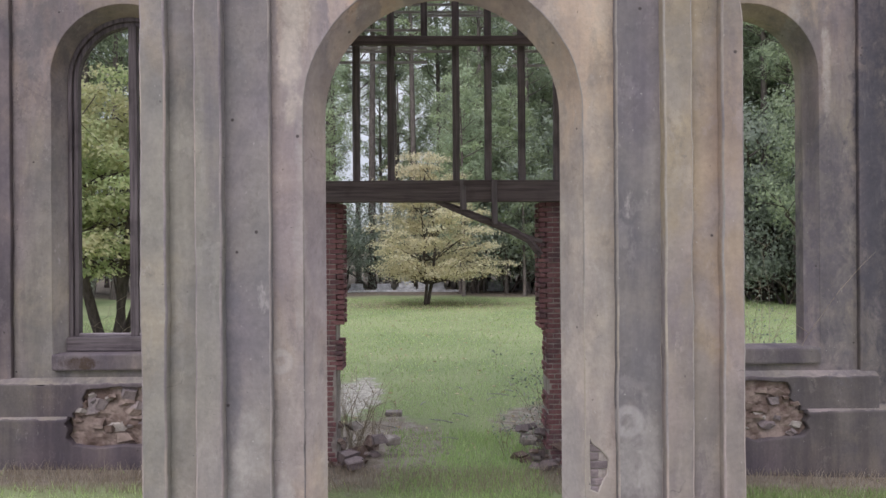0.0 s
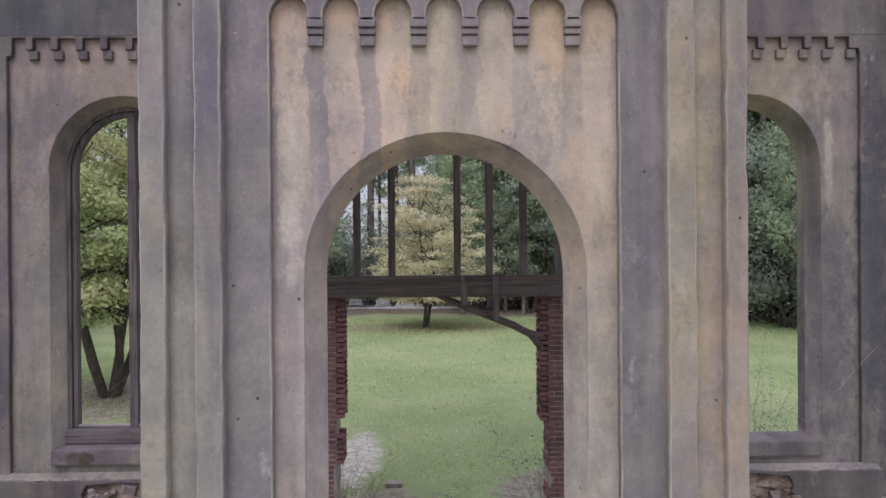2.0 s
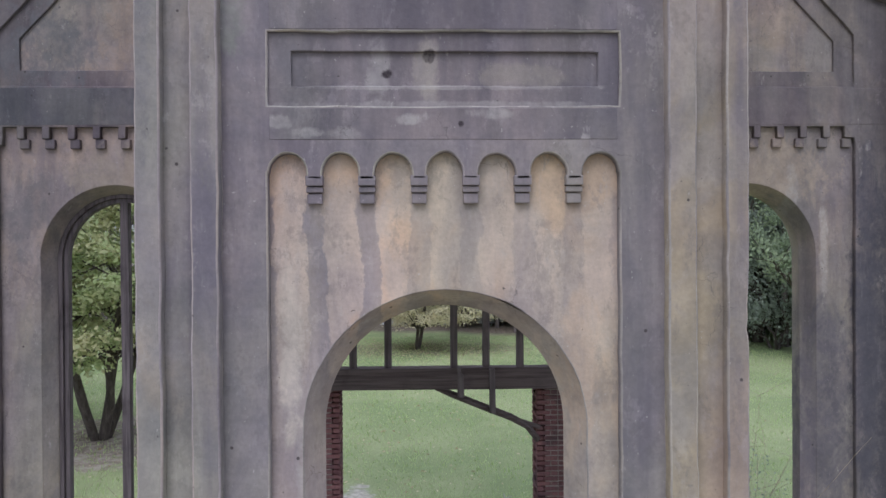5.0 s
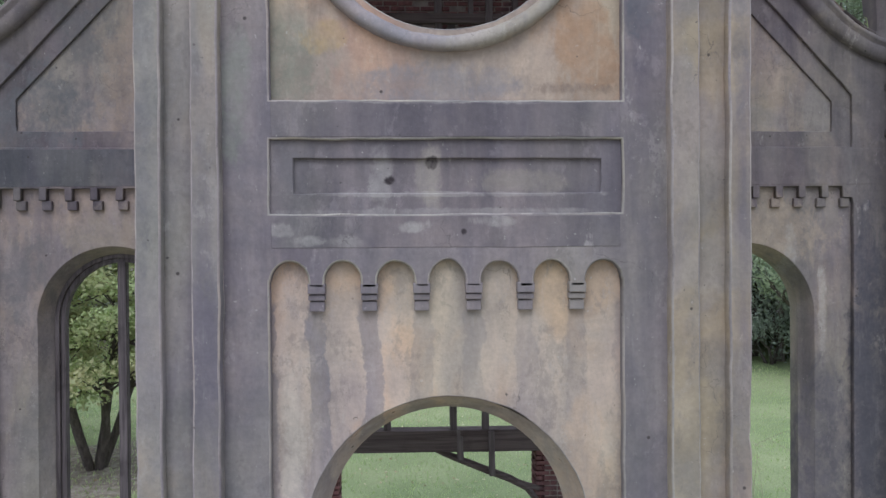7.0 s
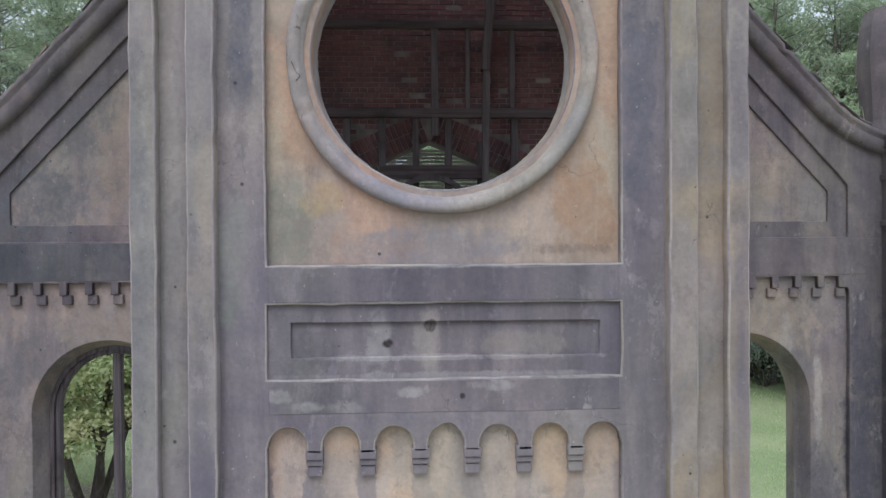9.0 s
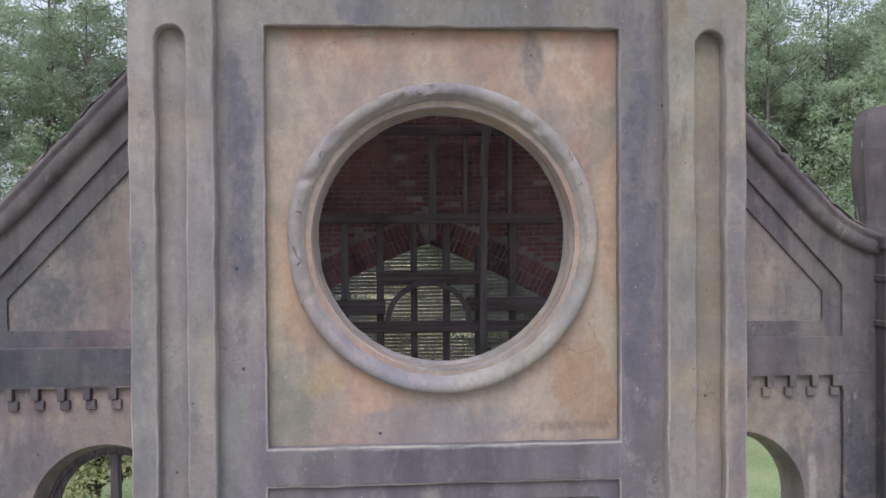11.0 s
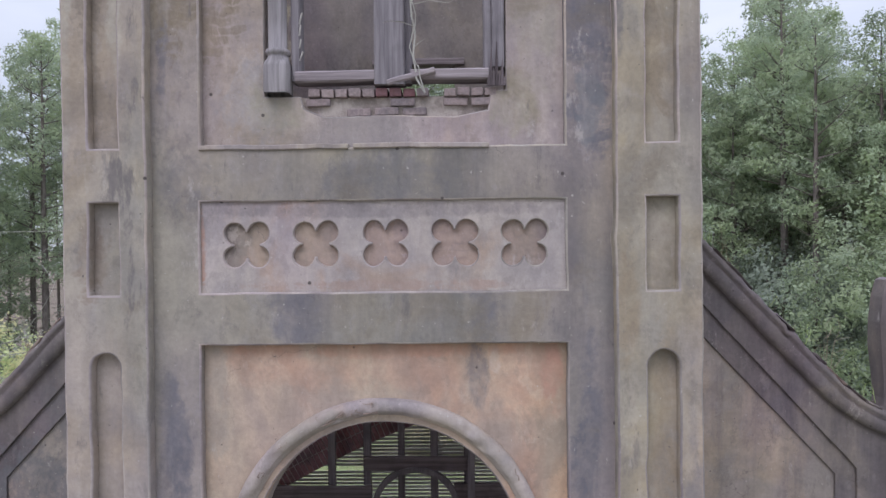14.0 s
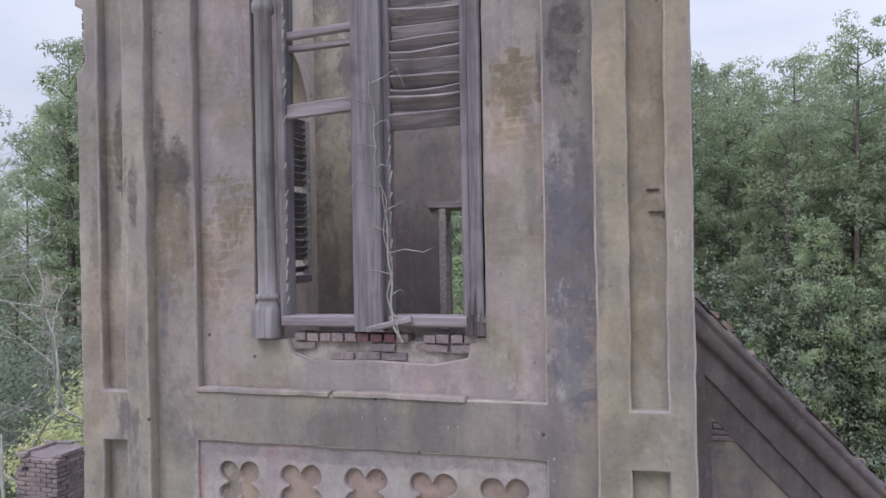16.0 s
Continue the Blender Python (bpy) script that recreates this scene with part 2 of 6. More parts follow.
    k.l.new(k.pos, da.inputs[0])
    k.l.new(ds.outputs[0], da.inputs[1])
    k.l.new(da.outputs[0], vo.inputs["Vector"])
    crack = k.math("MULTIPLY", k.ramp(vo.outputs["Distance"], 0.001, 0.0045, 1, 0), k.ramp(k.noise(0.9, 3, 0.5, k.scaled(1, 1, 1, (8, 2 + seed, 3))), 0.57, 0.66))
    col = k.mix(k.math("MULTIPLY", crack, 0.45), col, (0.09, 0.08, 0.08))
    # small flakes where the skim coat is gone
    flake = k.ramp(k.noise(6.5, 6, 0.75, k.scaled(1, 1, 1.5, (1, 5, 9 + seed))), 0.665, 0.685, 0, 0.45)
    col = k.mix(flake, col, tuple(v * 0.62 for v in light0))
    pits = k.math("ADD", pits, k.math("ADD", crack, k.math("ADD", flake, hole)))
    h = k.math("ADD", k.math("MULTIPLY", fine, 0.55), k.math("ADD", k.math("MULTIPLY", grain, 0.15), k.math("ADD", k.math("MULTIPLY", mott, 1.2), k.math("MULTIPLY", pits, -0.8))))
    return k.finish(col, 0.94, h, 0.28, 0.02)


VIOLET = (0.20, 0.185, 0.21)
OCHRE, MOULD, SLATE, CHALK_AND_LIT_LEDGE, BRICKISH = (0.225, 0.185, 0.13), (0.12, 0.105, 0.105), (0.165, 0.16, 0.185), (0.56, 0.53, 0.50), (0.40, 0.245, 0.195)
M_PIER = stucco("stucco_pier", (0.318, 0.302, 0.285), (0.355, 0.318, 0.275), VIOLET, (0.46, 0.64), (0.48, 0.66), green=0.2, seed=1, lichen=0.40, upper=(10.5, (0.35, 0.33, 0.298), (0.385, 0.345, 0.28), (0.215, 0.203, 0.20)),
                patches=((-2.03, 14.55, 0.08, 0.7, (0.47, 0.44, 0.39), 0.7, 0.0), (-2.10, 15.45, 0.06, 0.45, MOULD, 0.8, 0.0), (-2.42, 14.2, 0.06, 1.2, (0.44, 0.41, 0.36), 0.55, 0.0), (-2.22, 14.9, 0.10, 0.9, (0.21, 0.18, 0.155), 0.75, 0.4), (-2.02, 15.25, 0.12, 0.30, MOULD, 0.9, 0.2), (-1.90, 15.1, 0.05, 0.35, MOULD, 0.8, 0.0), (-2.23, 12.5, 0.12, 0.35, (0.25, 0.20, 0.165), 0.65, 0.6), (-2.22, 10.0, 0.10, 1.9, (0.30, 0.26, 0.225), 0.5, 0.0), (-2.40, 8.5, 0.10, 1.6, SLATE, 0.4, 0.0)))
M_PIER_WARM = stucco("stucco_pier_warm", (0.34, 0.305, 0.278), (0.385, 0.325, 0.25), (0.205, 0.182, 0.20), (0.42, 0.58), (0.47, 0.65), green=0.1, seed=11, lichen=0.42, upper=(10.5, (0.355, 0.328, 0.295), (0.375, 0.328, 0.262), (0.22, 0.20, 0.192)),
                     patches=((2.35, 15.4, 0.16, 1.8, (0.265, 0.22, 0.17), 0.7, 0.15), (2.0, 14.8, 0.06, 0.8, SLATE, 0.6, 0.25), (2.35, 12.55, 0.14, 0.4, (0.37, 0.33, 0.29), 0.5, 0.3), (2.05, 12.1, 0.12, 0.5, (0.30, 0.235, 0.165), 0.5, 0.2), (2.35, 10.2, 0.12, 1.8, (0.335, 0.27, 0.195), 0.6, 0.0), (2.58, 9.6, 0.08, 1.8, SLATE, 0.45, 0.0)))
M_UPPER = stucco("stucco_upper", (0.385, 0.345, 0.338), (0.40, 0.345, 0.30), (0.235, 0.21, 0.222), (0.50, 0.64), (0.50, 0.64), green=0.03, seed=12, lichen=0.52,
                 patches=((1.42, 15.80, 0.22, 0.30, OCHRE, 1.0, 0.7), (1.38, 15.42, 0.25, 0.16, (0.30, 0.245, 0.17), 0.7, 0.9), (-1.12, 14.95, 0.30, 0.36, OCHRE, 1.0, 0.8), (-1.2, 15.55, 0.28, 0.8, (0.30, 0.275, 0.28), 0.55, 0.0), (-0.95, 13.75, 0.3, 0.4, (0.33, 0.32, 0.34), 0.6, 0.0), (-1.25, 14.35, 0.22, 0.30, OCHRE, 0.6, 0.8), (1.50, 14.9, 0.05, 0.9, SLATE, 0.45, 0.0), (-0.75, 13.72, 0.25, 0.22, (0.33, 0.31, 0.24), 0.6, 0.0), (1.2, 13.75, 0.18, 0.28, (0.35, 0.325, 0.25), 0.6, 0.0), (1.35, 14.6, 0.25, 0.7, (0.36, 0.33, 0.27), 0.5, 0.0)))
M_STRIP = stucco("stucco_strip", (0.275, 0.258, 0.262), (0.33, 0.30, 0.285), (0.175, 0.163, 0.182), (0.48, 0.68), (0.44, 0.62), green=0.13, seed=2, lichen=0.42,
                 upper=(10.5, (0.315, 0.296, 0.275), (0.34, 0.308, 0.262), (0.21, 0.20, 0.196)),
                 patches=((-1.70, 15.50, 0.06, 0.50, MOULD, 0.9, 0.0), (-1.52, 15.30, 0.13, 0.22, MOULD, 0.85, 0.3), (-1.46, 14.95, 0.05, 0.35, MOULD, 0.7, 0.0), (-1.74, 14.55, 0.12, 0.35, (0.44, 0.41, 0.365), 0.6, 0.0), (1.70, 15.2, 0.10, 0.30, (0.42, 0.40, 0.41), 0.55, 0.5), (1.88, 14.95, 0.08, 0.5, (0.15, 0.14, 0.165), 0.75, 0.3), (-1.62, 15.15, 0.22, 0.22, MOULD, 1.0, 0.2), (-1.76, 15.3, 0.07, 0.40, MOULD, 0.9, 0.0), (-1.68, 14.2, 0.05, 0.5, SLATE, 0.7, 0.0), (-1.60, 14.65, 0.22, 0.5, OCHRE, 0.7, 0.6), (1.80, 16.1, 0.15, 0.40, MOULD, 0.9, 0.3), (1.79, 14.4, 0.26, 1.15, SLATE, 0.9, 0.45), (1.80, 13.7, 0.14, 0.35, (0.20, 0.21, 0.23), 0.6, 0.4),
                          (-1.58, 10.3, 0.10, 1.3, SLATE, 0.85, 0.0), (-1.66, 11.2, 0.10, 0.5, SLATE, 0.6, 0.0), (1.76, 10.2, 0.15, 1.5, SLATE, 0.9, 0.0), (-1.52, 13.05, 0.2, 0.3, SLATE, 0.5, 0.0), (-0.6, 12.0, 0.20, 0.3, SLATE, 0.7, 0.0), (0.94, 11.98, 0.16, 0.3, SLATE, 0.7, 0.0),
                          (-1.70, 8.3, 0.16, 0.6, (0.27, 0.28, 0.245), 0.6, 0.0), (0.15, 13.1, 0.5, 0.25, SLATE, 0.45, 0.0), (-1.67, 1.35, 0.13, 0.45, CHALK_AND_LIT_LEDGE, 0.35, 0.0), (1.72, 1.55, 0.14, 0.35, CHALK_AND_LIT_LEDGE, 0.35, 0.0), (-1.75, 2.4, 0.12, 0.8, SLATE, 0.5, 0.0), (-1.58, 1.6, 0.2, 0.3, CHALK_AND_LIT_LEDGE, 0.35, 0.0), (1.85, 1.5, 0.1, 0.5, CHALK_AND_LIT_LEDGE, 0.3, 0.0)), rings=((1.68, 1.80, 0.10, 0.06, 0.36),))
# shade inside small holes, painted as flat dark spots
HOLE_SHADE = (0.05, 0.04, 0.045)
M_BAND = stucco("stucco_band", (0.245, 0.228, 0.236), (0.30, 0.27, 0.262), (0.16, 0.15, 0.162), (0.5, 0.7), (0.42, 0.62), seed=3,
                # long thin pale patches at 7.30, 7.45, 8.235: light on the ledges, painted
                patches=((-0.46, 7.62, 0.10, 0.30, CHALK_AND_LIT_LEDGE, 0.30, 0.0), (-0.05, 7.60, 0.12, 0.24, (0.40, 0.36, 0.31), 0.5, 0.0), (-0.18, 7.17, 0.11, 0.05, CHALK_AND_LIT_LEDGE, 0.42, 0.0), (-0.05, 7.20, 0.05, 0.05, CHALK_AND_LIT_LEDGE, 0.3, 0.0), (-1.07, 7.06, 0.16, 0.05, CHALK_AND_LIT_LEDGE, 0.35, 0.0), (0.49, 7.22, 0.22, 0.05, CHALK_AND_LIT_LEDGE, 0.30, 0.0), (0.1, 7.30, 1.5, 0.035, CHALK_AND_LIT_LEDGE, 0.30, 0.0), (0.1, 7.45, 1.4, 0.025, CHALK_AND_LIT_LEDGE, 0.30, 0.0), (0.75, 7.55, 0.5, 0.10, (0.36, 0.32, 0.27), 0.4, 0.0), (0.1, 8.235, 1.5, 0.03, CHALK_AND_LIT_LEDGE, 0.30, 0.0), (-0.02, 7.72, 0.05, 0.05, HOLE_SHADE, 0.95, 0.0), (-0.385, 7.57, 0.045, 0.04, HOLE_SHADE, 0.9, 0.0), (0.243, 7.132, 0.03, 0.03, HOLE_SHADE, 0.95, 0.0), (-0.75, 7.05, 0.14, 0.06, CHALK_AND_LIT_LEDGE, 0.25, 0.0), (-1.3, 7.15, 0.12, 0.06, CHALK_AND_LIT_LEDGE, 0.3, 0.0)))
M_PANEL = stucco("stucco_panel", (0.45, 0.38, 0.305), (0.50, 0.36, 0.265), (0.345, 0.295, 0.25), (0.46, 0.62), (0.54, 0.68), green=0.3, seed=4,
                 patches=((1.30, 8.68, 0.36, 0.42, (0.40, 0.255, 0.165), 0.7, 0.0), (1.2, 8.36, 0.42, 0.05, (0.20, 0.15, 0.13), 0.5, 0.0), (1.15, 9.0, 0.3, 0.5, (0.47, 0.30, 0.19), 0.5, 0.0), (0.1, 11.70, 1.3, 0.06, (0.50, 0.29, 0.215), 0.6, 0.0), (-0.2, 11.55, 0.9, 0.2, (0.50, 0.33, 0.25), 0.45, 0.0), (-1.2, 8.6, 0.30, 0.45, (0.29, 0.285, 0.235), 0.75, 0.0), (0.0, 8.36, 0.75, 0.20, (0.30, 0.275, 0.285), 0.75, 0.0), (-0.95, 8.78, 0.22, 0.14, (0.47, 0.345, 0.20), 0.7, 0.0),
                          (0.86, 11.52, 0.09, 0.28, (0.24, 0.21, 0.205), 0.75, 0.0), (1.48, 11.5, 0.10, 0.35, (0.47, 0.27, 0.21), 0.7, 0.0), (-1.32, 11.3, 0.14, 0.5, (0.36, 0.32, 0.28), 0.6, 0.0), (1.02, 11.62, 0.05, 0.14, CHALK_AND_LIT_LEDGE, 0.4, 0.0), (-1.35, 9.6, 0.12, 1.0, (0.38, 0.345, 0.27), 0.5, 0.0)))
M_ARCADE = stucco("stucco_arcade", (0.385, 0.345, 0.322), (0.43, 0.365, 0.31), (0.285, 0.262, 0.275), (0.48, 0.64), (0.50, 0.66), streaks=(0.4417, 0.105, 6.47, 4.4), seed=5,
                  upper=(4.6, (0.52, 0.44, 0.375), (0.57, 0.435, 0.325), (0.36, 0.325, 0.315)),
                  patches=((-1.22, 5.2, 0.10, 0.9, (0.60, 0.53, 0.46), 0.7, 0.0), (0.72, 4.95, 0.16, 0.30, (0.55, 0.38, 0.27), 0.6, 0.0), (1.25, 5.1, 0.20, 0.6, (0.56, 0.42, 0.31), 0.55, 0.0), (-1.15, 3.4, 0.06, 0.9, CHALK_AND_LIT_LEDGE, 0.30, 0.0),
                           (1.32, 2.9, 0.10, 1.1, (0.50, 0.43, 0.37), 0.5, 0.0), (-1.28, 1.0, 0.07, 0.5, CHALK_AND_LIT_LEDGE, 0.35, 0.0)), rings=((-1.33, 2.33, 0.075, 0.05, 0.34), (-1.30, 1.18, 0.06, 0.05, 0.25)))
M_RING = stucco("stucco_ring", (0.385, 0.352, 0.335), (0.42, 0.355, 0.30), (0.26, 0.24, 0.255), (0.5, 0.66), (0.50, 0.66), green=0.15, seed=19,
                patches=((-0.65, 11.05, 0.45, 0.22, (0.33, 0.30, 0.265), 0.6, 0.2), (-0.4, 8.75, 0.5, 0.2, (0.30, 0.29, 0.32), 0.6, 0.0)))
# bevel faces: wear, and the highlight along the arris painted in as paler colour
M_EDGE = stucco("worn_and_lit_edge", (0.40, 0.37, 0.352), (0.44, 0.395, 0.35), (0.235, 0.215, 0.22), (0.5, 0.62), (0.47, 0.58), seed=21, run=0.3)
WING_STAINS_AND_HOLE = ((6.1, 3.3, 0.36, 1.9, (0.155, 0.14, 0.156), 0.9, 0.0), (5.3, 7.2, 0.9, 0.5, (0.43, 0.345, 0.275), 0.75, 0.0), (-4.6, 7.1, 0.7, 0.5, (0.38, 0.315, 0.26), 0.6, 0.0), (4.9, 6.9, 0.5, 0.5, (0.44, 0.36, 0.29), 0.7, 0.0), (6.95, 4.2, 0.50, 3.2, (0.105, 0.10, 0.115), 1.0, 0.0), (6.66, 4.9, 0.20, 2.6, (0.105, 0.10, 0.118), 0.95, 0.0), (6.05, 2.6, 0.30, 0.9, (0.16, 0.145, 0.16), 0.6, 0.0), (6.05, 6.1, 0.07, 0.8, (0.50, 0.45, 0.41), 0.65, 0.0), (5.55, 6.9, 0.10, 0.5, CHALK_AND_LIT_LEDGE, 0.30, 0.0),
               (-5.6, 9.0, 0.7, 0.8, (0.15, 0.15, 0.165), 0.7, 0.0), (-4.9, 10.2, 0.5, 0.6, (0.155, 0.15, 0.16), 0.6, 0.0), (-5.9, 6.6, 0.4, 0.8, (0.17, 0.16, 0.17), 0.6, 0.0), (-4.35, 9.6, 0.5, 0.9, (0.36, 0.275, 0.225), 0.6, 0.0), (4.25, 9.2, 0.3, 0.5, (0.36, 0.29, 0.225), 0.6, 0.0),
               # last entry: the dark inside of a broken sill hole, painted flat
               (3.3, 12.2, 0.3, 0.5, (0.13, 0.11, 0.10), 0.6, 0.5), (-5.25, 1.63, 0.30, 0.09, (0.085, 0.06, 0.05), 0.95, 0.0))
M_WING = stucco("stucco_wing", (0.21, 0.188, 0.195), (0.285, 0.246, 0.228), (0.138, 0.122, 0.133), (0.50, 0.66), (0.42, 0.60), seed=6,
                patches=WING_STAINS_AND_HOLE)
M_WINGP = stucco("stucco_wing_panel", (0.275, 0.248, 0.24), (0.345, 0.302, 0.265), (0.168, 0.15, 0.158), (0.46, 0.62), (0.46, 0.62), seed=7, patches=WING_STAINS_AND_HOLE,
                 upper=(5.9, (0.31, 0.275, 0.262), (0.375, 0.312, 0.265), (0.20, 0.18, 0.188)), streaks=(0.355, 5.83, 7.56, 6.5), streak_from=5.9, streak_tone=(0.26, 0.235, 0.245), wash_tone=(0.31, 0.28, 0.275))
M_PLINTH = stucco("stucco_plinth", (0.175, 0.153, 0.16), (0.225, 0.19, 0.175), (0.105, 0.092, 0.10), (0.5, 0.66), (0.40, 0.58), seed=15, patches=WING_STAINS_AND_HOLE)
M_TEAL = stucco("stucco_dark_band", (0.155, 0.155, 0.165), (0.19, 0.18, 0.18), (0.105, 0.105, 0.12), (0.5, 0.66), (0.42, 0.60), seed=14)
M_QUATRE = stucco("stucco_quatrefoil", (0.42, 0.378, 0.383), (0.41, 0.32, 0.28), (0.30, 0.275, 0.29), (0.54, 0.66), (0.50, 0.66), seed=8,
                  # last patch: shade and dirt under the panel's top edge, painted together
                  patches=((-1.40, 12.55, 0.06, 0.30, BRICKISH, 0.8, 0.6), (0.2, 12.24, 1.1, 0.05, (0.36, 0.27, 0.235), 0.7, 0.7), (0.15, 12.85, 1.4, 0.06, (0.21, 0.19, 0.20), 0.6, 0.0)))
M_FOIL = stucco("quatrefoil_ground", (0.43, 0.385, 0.37), (0.40, 0.325, 0.28), (0.235, 0.20, 0.195), (0.46, 0.58), (0.50, 0.62), seed=33, run=0.1, patches=((0.1, 12.5, 1.4, 0.2, (0.42, 0.32, 0.265), 0.5, 0.9),))
M_PLASTER = stucco("old_plaster", (0.46, 0.415, 0.335), (0.42, 0.345, 0.275), (0.23, 0.19, 0.19), (0.5, 0.6), (0.44, 0.56), seed=9, run=0.22)
M_BELFRY = stucco("belfry_plaster", (0.295, 0.268, 0.27), (0.32, 0.288, 0.27), (0.20, 0.182, 0.19), (0.5, 0.6), (0.48, 0.62), seed=29, run=0.3,
                  patches=((-2.0, 16.3, 0.42, 1.7, (0.56, 0.51, 0.40), 0.85, 0.0), (-1.72, 15.1, 0.10, 1.3, (0.50, 0.44, 0.33), 0.75, 0.0), (-0.3, 14.1, 0.8, 0.7, (0.20, 0.175, 0.18), 0.5, 0.0)))
# pale coat on unseen inner faces, added to throw light back inside
M_BOUNCE_COAT = stucco("inner_bounce_coat", (0.66, 0.60, 0.56), (0.60, 0.53, 0.46), (0.48, 0.43, 0.41), (0.5, 0.65), (0.5, 0.7), seed=16)


def make_brick(name, a, b, c, spec=0.9):
    k = Nodes(name)
    info = k.n.new("ShaderNodeObjectInfo")
    rnd = k.math("FRACT", k.math("ADD", info.outputs["Random"], k.geo.outputs["Random Per Island"]))
    col = k.mix(rnd, a, b)
    col = k.mix(k.ramp(k.noise(3.0, 5, 0.6), 0.45, 0.7), col, c)
    smear = k.ramp(k.noise(2.1, 8, 0.7, k.scaled(1, 1, 1.4, (3, 1, 4)), 0.4), 0.57, 0.70, 0, 0.40)
    col = k.mix(smear, col, (0.34, 0.29, 0.285))
    soot = k.ramp(k.noise(0.7, 5, 0.6, k.scaled(1, 1, 1, (1, 7, 2))), 0.50, 0.68, 0, 0.5)
    col = k.mix(soot, col, tuple(v * 0.5 for v in c))
    f = k.noise(30, 6, 0.7)
    col = k.mix(1.0, col, k.mix(k.ramp(f, 0.25, 0.75), (0.7, 0.7, 0.7), (1.2, 1.2, 1.2)), "MULTIPLY")
    return k.finish(col, spec, f, 0.5, 0.01)


M_BRICK = make_brick("red_brick", (0.235, 0.108, 0.117), (0.33, 0.165, 0.17), (0.155, 0.098, 0.11))
M_BRICK_PALE = make_brick("limed_brick", (0.24, 0.195, 0.20), (0.35, 0.285, 0.282), (0.205, 0.178, 0.19))
kk = Nodes("lime_mortar")
M_MORTAR = kk.finish(kk.mix(kk.ramp(kk.noise(5, 6), 0.35, 0.65), (0.27, 0.23, 0.22), (0.42, 0.37, 0.345)), 0.95, kk.noise(40, 5), 0.6, 0.01)
kk = Nodes("old_mortar")
M_OLDMORTAR = kk.finish(kk.mix(kk.ramp(kk.noise(6, 8, 0.7), 0.38, 0.62), (0.25, 0.215, 0.20), (0.44, 0.39, 0.36)), 0.95, kk.noise(40, 5), 0.6, 0.01)


def make_wood(name, a, b, axis=2):
    k = Nodes(name)
    s = [22.0, 22.0, 22.0]
    s[axis] = 0.9
    g = k.noise(1.0, 8, 0.65, k.scaled(*s), 0.4)
    col = k.mix(k.ramp(g, 0.3, 0.68), a, b)
    col = k.mix(k.ramp(k.noise(2.2, 5), 0.5, 0.75, 0, 0.6), col, tuple(v * 0.5 for v in a))
    return k.finish(col, 0.88, g, 0.6, 0.012)


M_DARKWOOD = make_wood("dark_timber", (0.108, 0.09, 0.096), (0.215, 0.183, 0.192))
M_DARKWOOD_X = make_wood("dark_timber_beam", (0.09, 0.07, 0.072), (0.19, 0.152, 0.154), 0)
M_GREYWOOD = make_wood("weathered_wood", (0.145, 0.132, 0.148), (0.285, 0.264, 0.285))
M_GREYWOOD_X = make_wood("weathered_slat", (0.215, 0.186, 0.20), (0.40, 0.352, 0.372), 0)
M_SHAFT = make_wood("bleached_shaft", (0.205, 0.19, 0.202), (0.375, 0.352, 0.365))
M_PALEWOOD = make_wood("bleached_wood", (0.30, 0.285, 0.275), (0.56, 0.53, 0.51), 1)
M_FRAMEWOOD = make_wood("painted_frame_wood", (0.078, 0.064, 0.07), (0.19, 0.16, 0.17))
M_FRAMEWOOD_X = make_wood("painted_sill_wood", (0.078, 0.064, 0.07), (0.19, 0.16, 0.17), 0)
M_LATH = make_wood("lath", (0.42, 0.385, 0.385), (0.68, 0.635, 0.63), 0)


def make_leaf(name, a, b, c=None):
    """Thin leaves: they scatter light back and let about as much through."""
    k = Nodes(name)
    info = k.n.new("ShaderNodeObjectInfo")
    col = k.mix(k.geo.outputs["Random Per Island"], a, b)
    if c:
        col = k.mix(k.ramp(k.noise(0.45, 3), 0.42, 0.62), col, c)
    tone = k.math("ADD", 0.78, k.math("MULTIPLY", info.outputs["Random"], 0.44))
    comb = k.n.new("ShaderNodeCombineColor")
    for i in range(3):
        k.l.new(tone, comb.inputs[i])
    col = k.mix(1.0, col, comb.outputs[0], "MULTIPLY")
    mat = k.finish(col, 0.7)
    tr, both = k.n.new("ShaderNodeBsdfTranslucent"), k.n.new("ShaderNodeAddShader")
    k.l.new(col, tr.inputs["Color"])
    k.l.new(k.bsdf.outputs[0], both.inputs[0])
    k.l.new(tr.outputs[0], both.inputs[1])
    k.l.new(both.outputs[0], k.n["Material Output"].inputs["Surface"])
    return mat


M_NEEDLE = make_leaf("pine_needles", (0.17, 0.205, 0.15), (0.222, 0.256, 0.178), (0.208, 0.244, 0.152))
# understory green lifted and greyed: distance haze put into the colour
M_UNDER = make_leaf("understory_leaves", (0.148, 0.174, 0.147), (0.195, 0.22, 0.18), (0.172, 0.198, 0.16))
M_GREYLEAF = make_leaf("grey_green_leaves", (0.20, 0.215, 0.18), (0.28, 0.285, 0.245), (0.23, 0.24, 0.20))
M_YELLOW = make_leaf("autumn_yellow_leaves", (0.27, 0.255, 0.17), (0.385, 0.355, 0.25), (0.33, 0.30, 0.215))
M_LIME = make_leaf("yellow_green_leaves", (0.205, 0.255, 0.125), (0.32, 0.355, 0.19), (0.33, 0.315, 0.185))
M_GRASS = make_leaf("grass_blades", (0.20, 0.255, 0.115), (0.34, 0.39, 0.20), (0.25, 0.31, 0.145))
M_GREEN = make_leaf("lush_grass", (0.16, 0.225, 0.09), (0.25, 0.32, 0.14))
